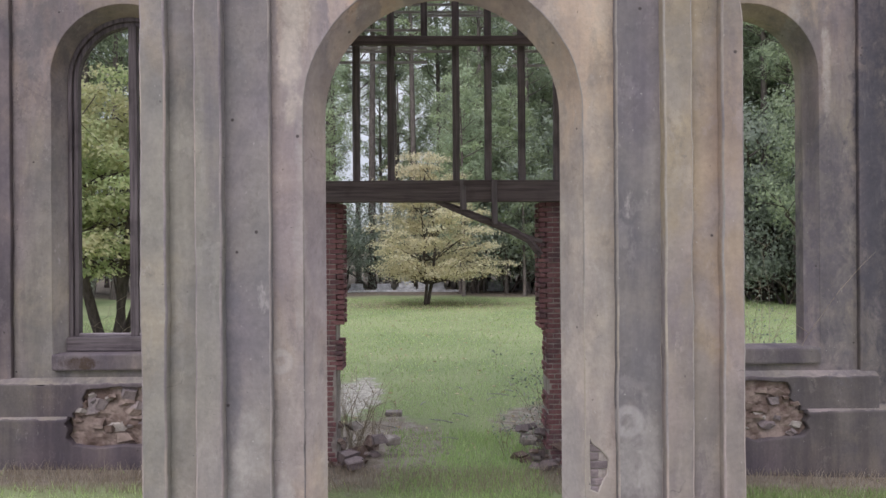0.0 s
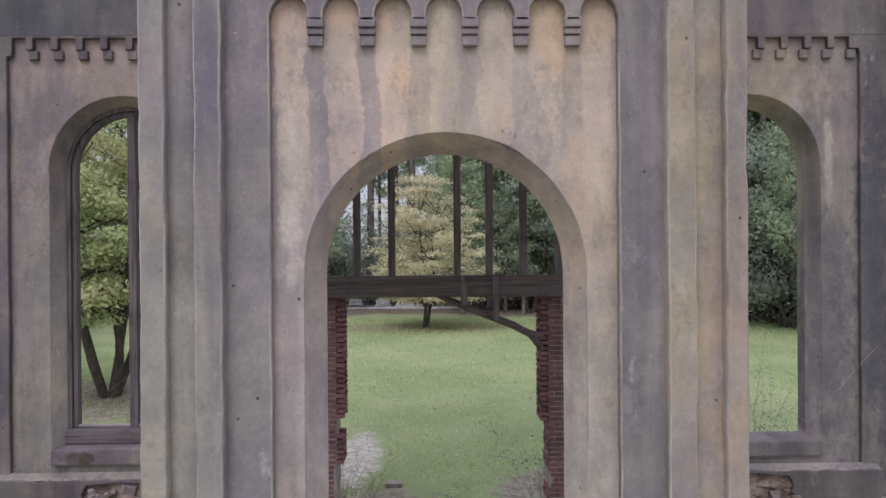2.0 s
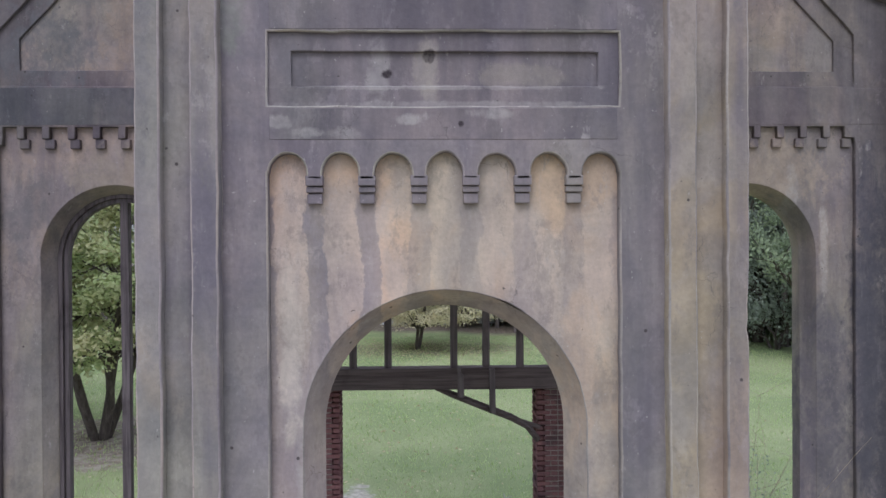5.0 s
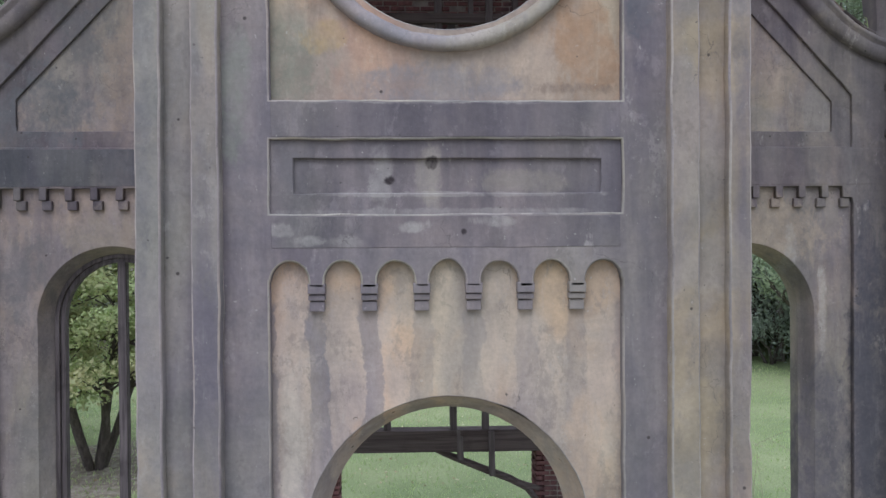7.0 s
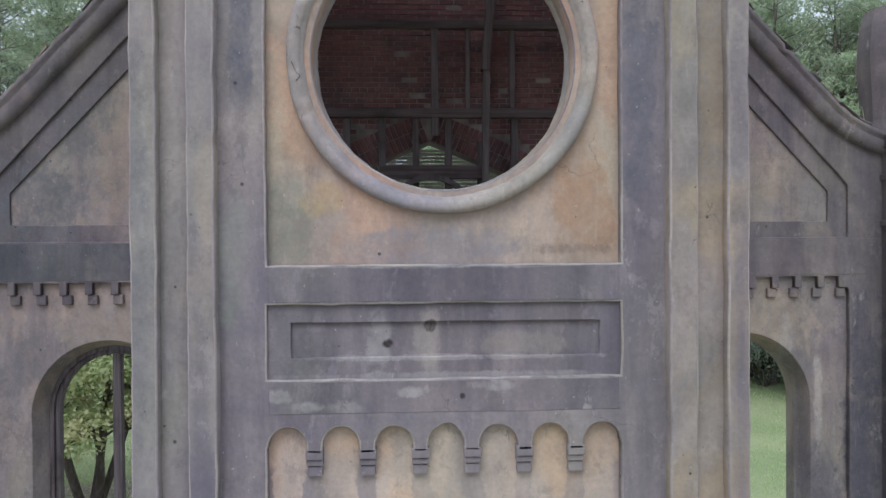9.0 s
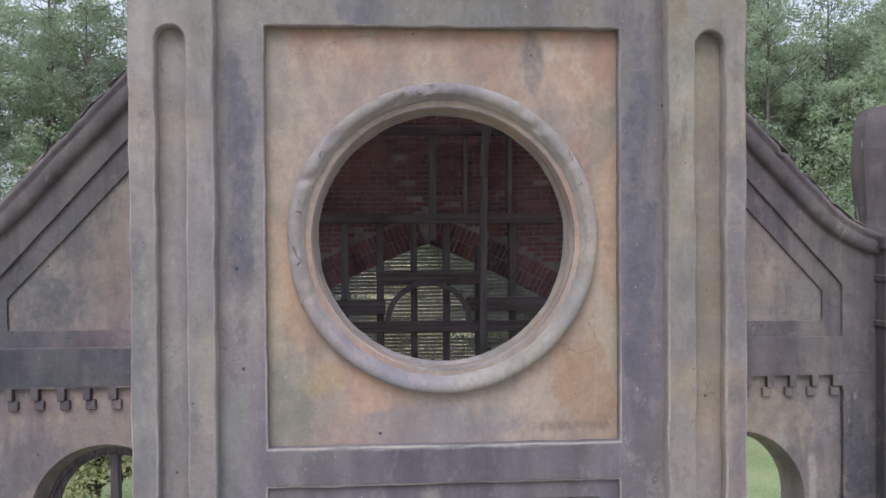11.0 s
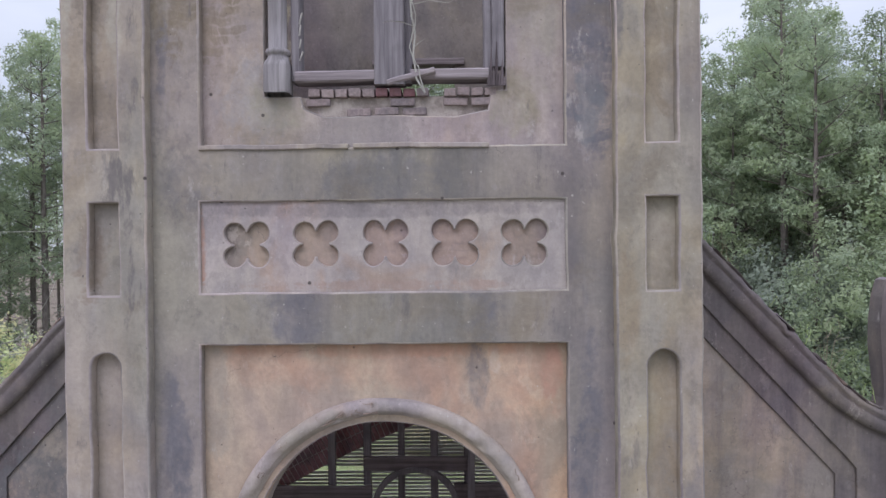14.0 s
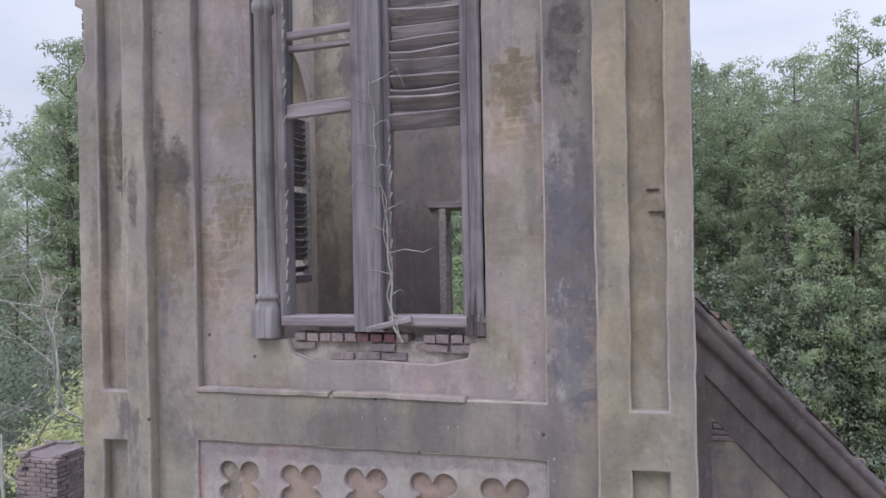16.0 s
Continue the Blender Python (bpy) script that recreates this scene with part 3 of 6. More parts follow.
M_DRY = make_leaf("dry_stalks", (0.16, 0.13, 0.095), (0.30, 0.26, 0.205))
M_FALLEN = make_leaf("fallen_leaves", (0.20, 0.145, 0.09), (0.42, 0.37, 0.26))


def make_bark(name, a, b):
    k = Nodes(name)
    g = k.noise(1.0, 7, 0.7, k.scaled(9, 9, 2.2))
    return k.finish(k.mix(k.ramp(g, 0.3, 0.7), a, b), 0.95, g, 0.8, 0.05)


M_PINEBARK = make_bark("pine_bark", (0.115, 0.095, 0.09), (0.25, 0.215, 0.20))
M_BARK = make_bark("dark_bark", (0.06, 0.05, 0.046), (0.15, 0.125, 0.112))
M_PALEBARK = make_bark("lichen_bark", (0.24, 0.23, 0.20), (0.50, 0.49, 0.46))

k = Nodes("lawn_and_soil")
gx, gy, gz = k.xyz()
lawn = k.mix(k.ramp(k.noise(0.22, 6, 0.6), 0.35, 0.65), (0.265, 0.325, 0.16), (0.40, 0.432, 0.24))
lawn = k.mix(k.ramp(k.noise(2.5, 7, 0.7), 0.55, 0.75, 0, 0.55), lawn, (0.36, 0.34, 0.23))
lawn = k.mix(k.ramp(k.noise(26, 3, 0.7), 0.35, 0.7, 0, 0.5), lawn, (0.15, 0.22, 0.09))


def blob(cx, cy, rx, ry):
    dx, dy = k.math("DIVIDE", k.math("SUBTRACT", gx, cx), rx), k.math("DIVIDE", k.math("SUBTRACT", gy, cy), ry)
    r = k.math("ADD", k.math("MULTIPLY", dx, dx), k.math("MULTIPLY", dy, dy))
    return k.ramp(k.math("ADD", r, k.math("MULTIPLY", k.math("SUBTRACT", k.noise(1.6, 7, 0.7), 0.5), 2.6)), 0.55, 1.1, 1, 0)


soil = k.mix(k.ramp(k.noise(3.5, 8, 0.75), 0.4, 0.62), (0.24, 0.20, 0.165), (0.42, 0.37, 0.32))
sand = k.mix(k.ramp(k.noise(6, 6, 0.7), 0.4, 0.6), (0.42, 0.38, 0.33), (0.64, 0.60, 0.535))
litter = k.mix(k.ramp(k.noise(4, 7, 0.7), 0.4, 0.65), (0.14, 0.115, 0.09), (0.27, 0.22, 0.175))
far = k.ramp(k.math("ADD", gy, k.math("MULTIPLY", k.noise(0.12, 4), 9.0)), 51, 54)
gcol = k.mix(far, lawn, litter)
gcol = k.mix(blob(0.15, 40.8, 6.5, 3.0), gcol, k.mix(0.5, litter, lawn))
gcol = k.mix(blob(-10.5, 22, 3.6, 3.6), gcol, soil)
gcol = k.mix(blob(-0.9, 11.6, 1.3, 2.2), gcol, soil)
gcol = k.mix(blob(2.4, 13.0, 1.3, 1.9), gcol, soil)
gcol = k.mix(blob(-1.75, 15.6, 0.65, 2.1), gcol, sand)
foot = k.ramp(k.math("ABSOLUTE", k.math("SUBTRACT", gy, k.math("ADD", 9.75, k.math("MULTIPLY", k.noise(1.7), 0.5)))), 0.30, 0.75, 1, 0)
foot = k.math("MULTIPLY", foot, k.ramp(k.math("ABSOLUTE", k.math("SUBTRACT", gx, 0.35)), 0.8, 1.6))
gcol = k.mix(foot, gcol, k.mix(0.45, soil, litter))
# unseen ground before the front, browned so that it bounces less green light
gcol = k.mix(k.ramp(k.math("ADD", gy, k.math("MULTIPLY", k.noise(0.5, 4), 3.0)), 5.5, 8.0, 0.75, 0), gcol, k.mix(0.4, soil, litter))
M_GROUND = k.finish(gcol, 0.97, k.noise(22, 8, 0.75), 0.7, 0.05)

k = Nodes("grave_stone")
M_STONE = k.finish(k.mix(k.ramp(k.noise(2.5, 7), 0.35, 0.65), (0.36, 0.36, 0.38), (0.62, 0.62, 0.64)), 0.85, k.noise(20, 5), 0.4, 0.02)
k = Nodes("rubble_stone")
M_RUBBLE = k.finish(k.mix(k.ramp(k.noise(4.5, 7), 0.35, 0.65), (0.15, 0.105, 0.09), (0.33, 0.255, 0.225)), 0.95, k.noise(25, 5), 0.7, 0.02)


# ---- mesh helpers ----
def thing(name, label, category, at=(0, 0, 0), group="", kind=""):
    ob = new(name)
    ob.location = at
    ob.empty_display_size = 0.2
    return tagged(ob, label, category, group, kind)


def adopt(ob, parent, label=""):
    if parent is not None:
        ob.parent = parent
        base = Matrix.Translation(parent.location) if parent.parent is None else Matrix.Identity(4)
        ob.matrix_parent_inverse = base.inverted()
    return tagged(ob, label)


def mesh_from(name, verts, faces, mat, smooth=False):
    me = bpy.data.meshes.new(name)
    me.from_pydata([tuple(v) for v in verts], [], [tuple(f) for f in faces])
    me.materials.append(mat)
    if smooth:
        me.polygons.foreach_set("use_smooth", [True] * len(me.polygons))
    me.update()
    return me


def put(name, verts, faces, mat, parent=None, label="", smooth=False):
    return adopt(new(name, mesh_from(name, verts, faces, mat, smooth)), parent, label)


def part(name, bm, mat, parent=None, label="", smooth=False):
    me = bpy.data.meshes.new(name)
    bmesh.ops.recalc_face_normals(bm, faces=bm.faces)
    bm.to_mesh(me)
    bm.free()
    me.materials.append(mat)
    if smooth:
        me.polygons.foreach_set("use_smooth", [True] * len(me.polygons))
    return adopt(new(name, me), parent, label)


def box_bm(lo, hi, bevel=0.01, segs=1, bm=None, m=None):
    bm = bm or bmesh.new()
    c = [(a + b) / 2 for a, b in zip(lo, hi)]
    s = [max(b - a, 1e-4) for a, b in zip(lo, hi)]
    mm = Matrix.Translation(c) @ Matrix.Diagonal((*s, 1))
    got = bmesh.ops.create_cube(bm, size=1, matrix=mm)
    if bevel:
        edges = list({e for v in got["verts"] for e in v.link_edges})
        got = bmesh.ops.bevel(bm, geom=edges, offset=min(bevel, min(s) * 0.4), segments=segs, affect="EDGES", profile=0.6)
    if m is not None:
        bmesh.ops.transform(bm, matrix=m, verts=got["verts"])
    return bm


def beam_bm(p, q, w, d, bevel=0.008, twist=0.0, cuts=6, wob=0.006, seed=0):
    """A timber from p to q, w across and d deep, a little crooked and worn."""
    p, q = Vector(p), Vector(q)
    axis = (q - p).normalized()
    side = axis.cross(Vector((0, 1, 0)))
    side = side.normalized() if side.length > 0.1 else Vector((1, 0, 0))
    up = side.cross(axis).normalized()
    bm = bmesh.new()
    rings = []
    ch = min(bevel, w * 0.3, d * 0.3)
    shape = [(-w / 2 + ch, -d / 2), (w / 2 - ch, -d / 2), (w / 2, -d / 2 + ch), (w / 2, d / 2 - ch),
             (w / 2 - ch, d / 2), (-w / 2 + ch, d / 2), (-w / 2, d / 2 - ch), (-w / 2, -d / 2 + ch)]
    for i in range(cuts + 1):
        f = i / cuts
        c = p.lerp(q, f)
        n = noise.noise_vector(c * 1.3 + Vector((seed, 0, 0))) * wob
        a = twist * f
        ca, sa = math.cos(a), math.sin(a)
        ring = []
        for x, y in shape:
            x2, y2 = x * ca - y * sa, x * sa + y * ca
            chip = 1 + 0.06 * noise.noise(Vector((c.x * 9 + x * 40, c.y * 9 + y * 40, c.z * 9)))
            ring.append(bm.verts.new(c + n + side * x2 * chip + up * y2 * chip))
        rings.append(ring)
    for a, b in zip(rings, rings[1:]):
        for i in range(8):
            bm.faces.new((a[i], a[(i + 1) % 8], b[(i + 1) % 8], b[i]))
    bm.faces.new(rings[0][::-1])
    bm.faces.new(rings[-1])
    return bm


def resample(pts, step, wob, seed=0.0):
    """Outline points every step metres, with the slight waviness of old edges."""
    out = []
    n = len(pts)
    for i in range(n):
        a, b = Vector(pts[i]), Vector(pts[(i + 1) % n])
        m = max(1, int((b - a).length / step))
        for j in range(m):
            c = a.lerp(b, j / m)
            v = noise.noise_vector(Vector((c.x * 2.3 + seed, c.y * 2.3, seed * 1.7))) + 0.6 * noise.noise_vector(Vector((c.x * 9 + seed, c.y * 9, 4.0)))
            chip = max(0.0, noise.noise(Vector((c.x * 3.3 + seed * 2, c.y * 3.3, 7.0))) - 0.38) * wob * 7
            out.append((c.x + v.x * (wob + chip), c.y + v.y * (wob + chip)))
    return out


def slab_mesh(name, outer, holes, y0, y1, mat, bevel=0.012, wob=0.006, step=0.09):
    """A plate in the x-z plane from y0 to y1, with holes through it and softened edges."""
    cu = bpy.data.curves.new(name, "CURVE")
    cu.dimensions, cu.fill_mode = "2D", "BOTH"
    cu.extrude, cu.bevel_depth, cu.bevel_resolution, cu.offset = (y1 - y0) / 2 - bevel, bevel, 1, -bevel
    for i, loop in enumerate([outer, *holes]):
        pts = resample(loop, step, wob, 1.0 + i * 3.1 + y0)
        sp = cu.splines.new("POLY")
        sp.points.add(len(pts) - 1)
        sp.use_cyclic_u = True
        for p, (x, z) in zip(sp.points, pts):
            p.co = (x, z, 0, 1)
    tmp = new("tmp", cu)
    me = bpy.data.meshes.new_from_object(tmp.evaluated_get(bpy.context.evaluated_depsgraph_get()))
    bpy.data.objects.remove(tmp)
    bpy.data.curves.remove(cu)
    me.transform(Matrix(((1, 0, 0, 0), (0, 0, -1, (y0 + y1) / 2), (0, 1, 0, 0), (0, 0, 0, 1))))
    bm = bmesh.new()
    bm.from_mesh(me)
    bmesh.ops.remove_doubles(bm, verts=bm.verts, dist=1e-5)
    bm.to_mesh(me)
    bm.free()
    me.materials.clear()
    me.materials.append(mat)
    if mat in (M_PIER, M_PIER_WARM, M_STRIP, M_UPPER, M_PANEL, M_QUATRE, M_ARCADE):
        me.materials.append(M_EDGE)
    for poly in me.polygons:
        if len(me.materials) > 1 and 0.25 < abs(poly.normal.y) < 0.93:
            poly.material_index = 1
    me.name = name
    return me


def slab(name, outer, holes, y0, y1, mat, parent=None, label="", **kw):
    return adopt(new(name, slab_mesh(name, outer, holes, y0, y1, mat, **kw)), parent, label)


def rect(x0, z0, x1, z1):
    return [(x0, z0), (x1, z0), (x1, z1), (x0, z1)]


def circle(cx, cz, r, n=64, squash=1.0):
    return [(cx + r * math.cos(2 * math.pi * i / n), cz + squash * r * math.sin(2 * math.pi * i / n)) for i in range(n)]


def arch(cx, half, z0, spring, n=28, rise=None):
    """A round-headed opening, bottom left first, counter-clockwise."""
    rise = rise or half
    top = [(cx + half * math.cos(math.pi * i / n), spring + rise * math.sin(math.pi * i / n)) for i in range(n + 1)]
    return [(cx - half, z0), (cx + half, z0), *top]


def loft(name, a, b, ya, yb, mat, parent, label="", steps=1, closed=True):
    """A reveal between two outlines with as many points, at depths ya and yb."""
    verts, faces, n = [], [], len(a)
    for s in range(steps + 1):
        f = s / steps
        for (x0, z0), (x1, z1) in zip(a, b):
            verts.append((x0 + (x1 - x0) * f, ya + (yb - ya) * f, z0 + (z1 - z0) * f))
    for s in range(steps):
        for i in range(n if closed else n - 1):
            j = (i + 1) % n
            faces.append((s * n + i, s * n + j, (s + 1) * n + j, (s + 1) * n + i))
    return put(name, verts, faces, mat, parent, label, True)


def ring_moulding(name, cx, cz, profile, mat, parent, label="", n=300):
    """A worn ring round the y axis at (cx, cz); profile: (radius, y) points. The skim is broken away along its upper arcs."""
    verts, faces, m = [], [], len(profile)
    for i in range(n):
        a = 2 * math.pi * i / n
        deg = math.degrees(a)
        worn = 1.0 if 92 < deg < 160 else (0.7 if 20 < deg < 62 else (0.55 if 160 <= deg < 205 else 0.12))
        for j, (r, y) in enumerate(profile):
            at = Vector((math.cos(a) * 4, math.sin(a) * 4, r * 7 + y * 5))
            d = 0.010 * noise.noise(at) + 0.005 * noise.noise(at * 3.7)
            chip = max(0.0, noise.noise(Vector((math.cos(a) * 11, math.sin(a) * 11, r * 9))) - 0.05) * worn * 0.075 if 1 <= j <= 6 else 0.0
            verts.append((cx + (r + d) * math.cos(a), y + d * 0.6 + min(0.030, chip), cz + (r + d) * math.sin(a)))
    for i in range(n):
        j = (i + 1) % n
        for s in range(m - 1):
            faces.append((i * m + s, i * m + s + 1, j * m + s + 1, j * m + s))
    return put(name, verts, faces, mat, parent, label, True)


def tube(verts, faces, path, radii, sides=7):
    """Adds a tapered tube along path to the lists."""
    start = len(verts)
    prev = None
    for i, p in enumerate(path):
        p = Vector(p)
        d = (Vector(path[min(i + 1, len(path) - 1)]) - Vector(path[max(i - 1, 0)])).normalized()
        side = d.cross(Vector((0.31, 0.87, 0.2)) if prev is None else prev)
        side = side.normalized() if side.length > 1e-3 else d.orthogonal().normalized()
        up = side.cross(d).normalized()
        prev = up.copy() * -1
        prev = Vector((0.31, 0.87, 0.2))
        for s in range(sides):
            a = 2 * math.pi * s / sides
            verts.append(tuple(p + (side * math.cos(a) + up * math.sin(a)) * radii[i]))
    for i in range(len(path) - 1):
        for s in range(sides):
            a, b = start + i * sides + s, start + i * sides + (s + 1) % sides
            faces.append((a, b, b + sides, a + sides))
    faces.append(tuple(range(start + (len(path) - 1) * sides, start + len(path) * sides)))


# ---- ground ----
def ground_height(x, y):
    h = 0.05 * noise.noise(Vector((x * 0.15, y * 0.15, 0))) + 0.02 * noise.noise(Vector((x * 0.7, y * 0.7, 3)))
    h += -0.022 * max(-8.0, min(8.0, x)) * max(0.0, 1 - abs(y - 10) / 14)
    return h


def build_ground():
    xs = [-900, -400, -200, -120, -80] + [-60 + i * 1.5 for i in range(81)] + [80, 120, 200, 400, 900]
    ys = [-900, -300, -100, -50, -20] + [-10 + i * 1.5 for i in range(70)] + [110, 150, 300, 600, 1500]
    verts = [(x, y, ground_height(x, y)) for y in ys for x in xs]
    nx = len(xs)
    faces = [(j * nx + i, j * nx + i + 1, (j + 1) * nx + i + 1, (j + 1) * nx + i) for j in range(len(ys) - 1) for i in range(nx - 1)]
    return tagged(put("ground", verts, faces, M_GROUND, smooth=True), "mown green lawn with bare sandy soil and pine litter", "lawn", kind="structure")


build_ground()

# ---- tower ----
CX = 0.105                      # the tower's middle line
Y_PIER, Y_STRIP, Y_PANEL = 5.83, 5.945, 6.04
TOP = 18.4
# the unseen top has no roof, so that daylight reaches the inside
tower = thing("church_tower", "weathered stucco church tower with recessed panels, ruin on grass, unseen top left open for light", "tower", (CX, 8, 0))


def tx(d):
    return CX + d


# recessed ground of the middle bay
DOOR_Z, DOOR_R, DOOR_RI = 4.50, 1.22, 1.07
ROUND_Z = 9.985
WIN_L, WIN_R, WIN_Z, WIN_SPRING = -0.86, 1.13, 13.62, 16.75
WIN_C, WIN_H = (WIN_L + WIN_R) / 2, (WIN_R - WIN_L) / 2
Z0 = -0.3
door_out, door_in = arch(CX, DOOR_R, Z0 + 0.05, DOOR_Z), arch(CX, DOOR_RI, Z0 + 0.05, DOOR_Z)
win_hole = [(WIN_L, 13.80), (-0.56, 13.80), (-0.53, 13.70), (-0.36, 13.63), (0.20, 13.64), (0.70, 13.62), (0.98, 13.68), (1.0, 13.84), (WIN_R, 13.84)] + arch(WIN_C, WIN_H, WIN_Z, WIN_SPRING)[2:]
scar = [(1.375, 1.18), (1.44, 1.15), (1.48, 1.26), (1.52, 1.30), (1.53, 1.45), (1.46, 1.53), (1.40, 1.57), (1.375, 1.62)]
slab("front_wall", rect(tx(-1.86), Z0, tx(1.86), 7.6), [door_out, scar], Y_PANEL, 6.30, M_ARCADE, tower, "ochre lime-washed stucco with grey runs")
slab("panel_wall", rect(tx(-1.86), 7.6, tx(1.86), 12.05), [circle(CX, ROUND_Z, 1.12)], Y_PANEL, 6.30, M_PANEL, tower, "ochre and salmon stucco panel")
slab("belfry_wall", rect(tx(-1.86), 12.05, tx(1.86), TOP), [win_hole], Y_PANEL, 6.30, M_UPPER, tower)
loft("arch_splay", door_out, door_in, Y_PANEL + 0.005, 6.32, M_ARCADE, tower, "splayed plaster reveal", 3)
loft("arch_return", door_in, arch(CX, 1.265, Z0 + 0.05, DOOR_Z), 6.32, 6.33, M_PLASTER, tower)
slab("inner_wall", rect(tx(-2.4), Z0, tx(2.4), TOP), [arch(CX, 1.26, Z0 + 0.05, DOOR_Z), circle(CX, ROUND_Z, 1.42), arch(WIN_C, WIN_H + 0.12, 13.45, WIN_SPRING)], 6.305, 6.78, M_BOUNCE_COAT, tower, "inner wall face, pale to bounce light")

# the frame of strips and bands that stands proud of the panels
ARC_P, ARC_R = 0.4417, 0.157


def arcade_hole():
    pts = [(tx(-1.49), Z0 + 0.05), (tx(1.49), Z0 + 0.05), (tx(1.49), 6.72)]
    for i in range(3, -4, -1):
        c = CX + i * ARC_P
        for a in range(0, 13):
            t = math.pi * a / 12
            pts.append((c + ARC_R * math.cos(t), 6.72 + ARC_R * 1.05 * math.sin(t)))
        if i > -3:
            pts.append((c - ARC_R, 6.66))
            pts.append((c - ARC_P + ARC_R, 6.66))
    pts.append((tx(-1.49), 6.72))
    return pts


slab("strip_frame", rect(tx(-1.885), Z0, tx(1.885), TOP),
     [arcade_hole(), rect(tx(-1.485), 7.285, tx(1.49), 7.91), rect(tx(-1.49), 8.24, tx(1.495), 11.76), rect(tx(-1.487), 12.19, tx(1.492), 12.93), rect(tx(-1.475), 13.37, tx(1.495), 17.7)],
     Y_STRIP, Y_PANEL + 0.006, M_STRIP, tower, "grey-violet stained stucco frame", bevel=0.016, wob=0.009)
for z0, z1 in ((6.98, 7.285), (7.91, 8.24)):
    slab("band", rect(tx(-1.47), z0 + 0.02, tx(1.47), z1 - 0.02), [], Y_STRIP - 0.004, Y_STRIP + 0.05, M_BAND, tower, bevel=0.003, wob=0.004)
# stepped corbels between the little arches
for i in range(6):
    c = CX + (i - 2.5) * ARC_P
    for top, bot, half, y in ((6.70, 6.612, 0.073, 5.945), (6.606, 6.556, 0.070, 5.967), (6.548, 6.462, 0.063, 5.985)):
        part("corbel", box_bm((c - half, y, bot), (c + half, Y_PANEL + 0.02, top), 0.010, 2), M_STRIP, tower)
# sunk panel
slab("sunk_panel", rect(tx(-1.50), 7.27, tx(1.50), 7.925), [rect(tx(-1.295), 7.46, tx(1.315), 7.752)], 5.985, Y_PANEL + 0.01, M_BAND, tower, bevel=0.010)
slab("sunk_panel_ground", rect(tx(-1.33), 7.43, tx(1.34), 7.78), [], 6.022, Y_PANEL + 0.012, M_BAND, tower, bevel=0.003)


def quatrefoil(cx, cz, r, off):
    pts = []
    for q in range(4):
        a0 = math.pi / 4 + q * math.pi / 2
        mx, mz = cx + off * math.cos(a0), cz + off * math.sin(a0)
        for s in range(15):
            t = a0 - radians(128) + radians(256) * s / 14
            pts.append((mx + r * math.cos(t), mz + r * math.sin(t)))
    return pts


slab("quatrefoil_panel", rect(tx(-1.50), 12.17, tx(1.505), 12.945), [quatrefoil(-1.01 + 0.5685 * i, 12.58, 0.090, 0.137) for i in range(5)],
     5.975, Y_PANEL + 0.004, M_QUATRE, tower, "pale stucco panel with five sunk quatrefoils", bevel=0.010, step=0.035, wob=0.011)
for i in range(5):
    verts, faces, n_ = [], [], 26
    for j in range(n_ + 1):
        for l in range(n_ + 1):
            x_, z_ = -1.01 + 0.5685 * i + 0.52 * (l / n_ - 0.5), 12.58 + 0.52 * (j / n_ - 0.5)
            h_ = 0.5 * noise.noise(Vector((x_ * 9, z_ * 9, i))) + 0.4 * noise.noise(Vector((x_ * 26, z_ * 26, i)))
            verts.append((x_, 6.022 + 0.018 * h_, z_))
    for j in range(n_):
        for l in range(n_):
            a_ = j * (n_ + 1) + l
            faces.append((a_, a_ + 1, a_ + n_ + 2, a_ + n_ + 1))
    put("quatrefoil_ground", verts, faces, M_FOIL, tower, "rough tan plaster with brick showing", True)
# round window moulding
ring_moulding("ring_moulding", CX, ROUND_Z, [(1.320, 6.05), (1.319, 5.99), (1.309, 5.962), (1.284, 5.946), (1.254, 5.944), (1.226, 5.953), (1.206, 5.970), (1.200, 5.992),
                                             (1.190, 5.996), (1.172, 6.045), (1.150, 6.12), (1.122, 6.22), (1.098, 6.30), (1.095, 6.315), (1.40, 6.33)], M_RING, tower, "chipped plaster roll moulding")

# corner piers with their niches
for s in (-1, 1):
    a, b = (tx(-2.553), tx(-1.872)) if s < 0 else (tx(1.872), tx(2.553))
    n0, n1 = (tx(-2.34), tx(-2.10)) if s < 0 else (tx(2.115), tx(2.365))
    nc, nh = (n0 + n1) / 2, (n1 - n0) / 2
    outline = rect(a, Z0, b, TOP)
    if s < 0:
        outline = [(a, Z0), (b, Z0), (b, TOP), (a, TOP), (a, 16.74), (a + 0.07, 16.70), (a + 0.09, 16.55), (a + 0.075, 16.38), (a + 0.095, 16.25), (a + 0.04, 16.15), (a, 16.13)]
    pier = slab("corner_pier", outline, [arch(nc, nh, 0.9, 11.72 - nh, 12), rect(n0, 12.19, n1, 12.93), rect(n0, 13.36, n1, 17.6)],
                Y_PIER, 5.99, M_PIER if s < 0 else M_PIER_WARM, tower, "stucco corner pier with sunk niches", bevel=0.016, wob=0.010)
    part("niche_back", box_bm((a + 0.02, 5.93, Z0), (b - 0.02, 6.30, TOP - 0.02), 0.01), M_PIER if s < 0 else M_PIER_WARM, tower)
    x_in, x_out = (tx(-2.28), tx(-2.548)) if s < 0 else (tx(2.28), tx(2.548))
    lo, hi = sorted((x_in, x_out))
    # side walls: louvred belfry opening; unseen arch and round hole added below for light
    me = slab_mesh("side_wall", rect(5.992, Z0, 11.0, TOP), [arch(8.85, 1.12, 14.1, 16.35), arch(8.6, 1.2, Z0 + 0.05, 4.5), circle(8.6, ROUND_Z, 1.1)], lo, hi, M_PIER, bevel=0.01)
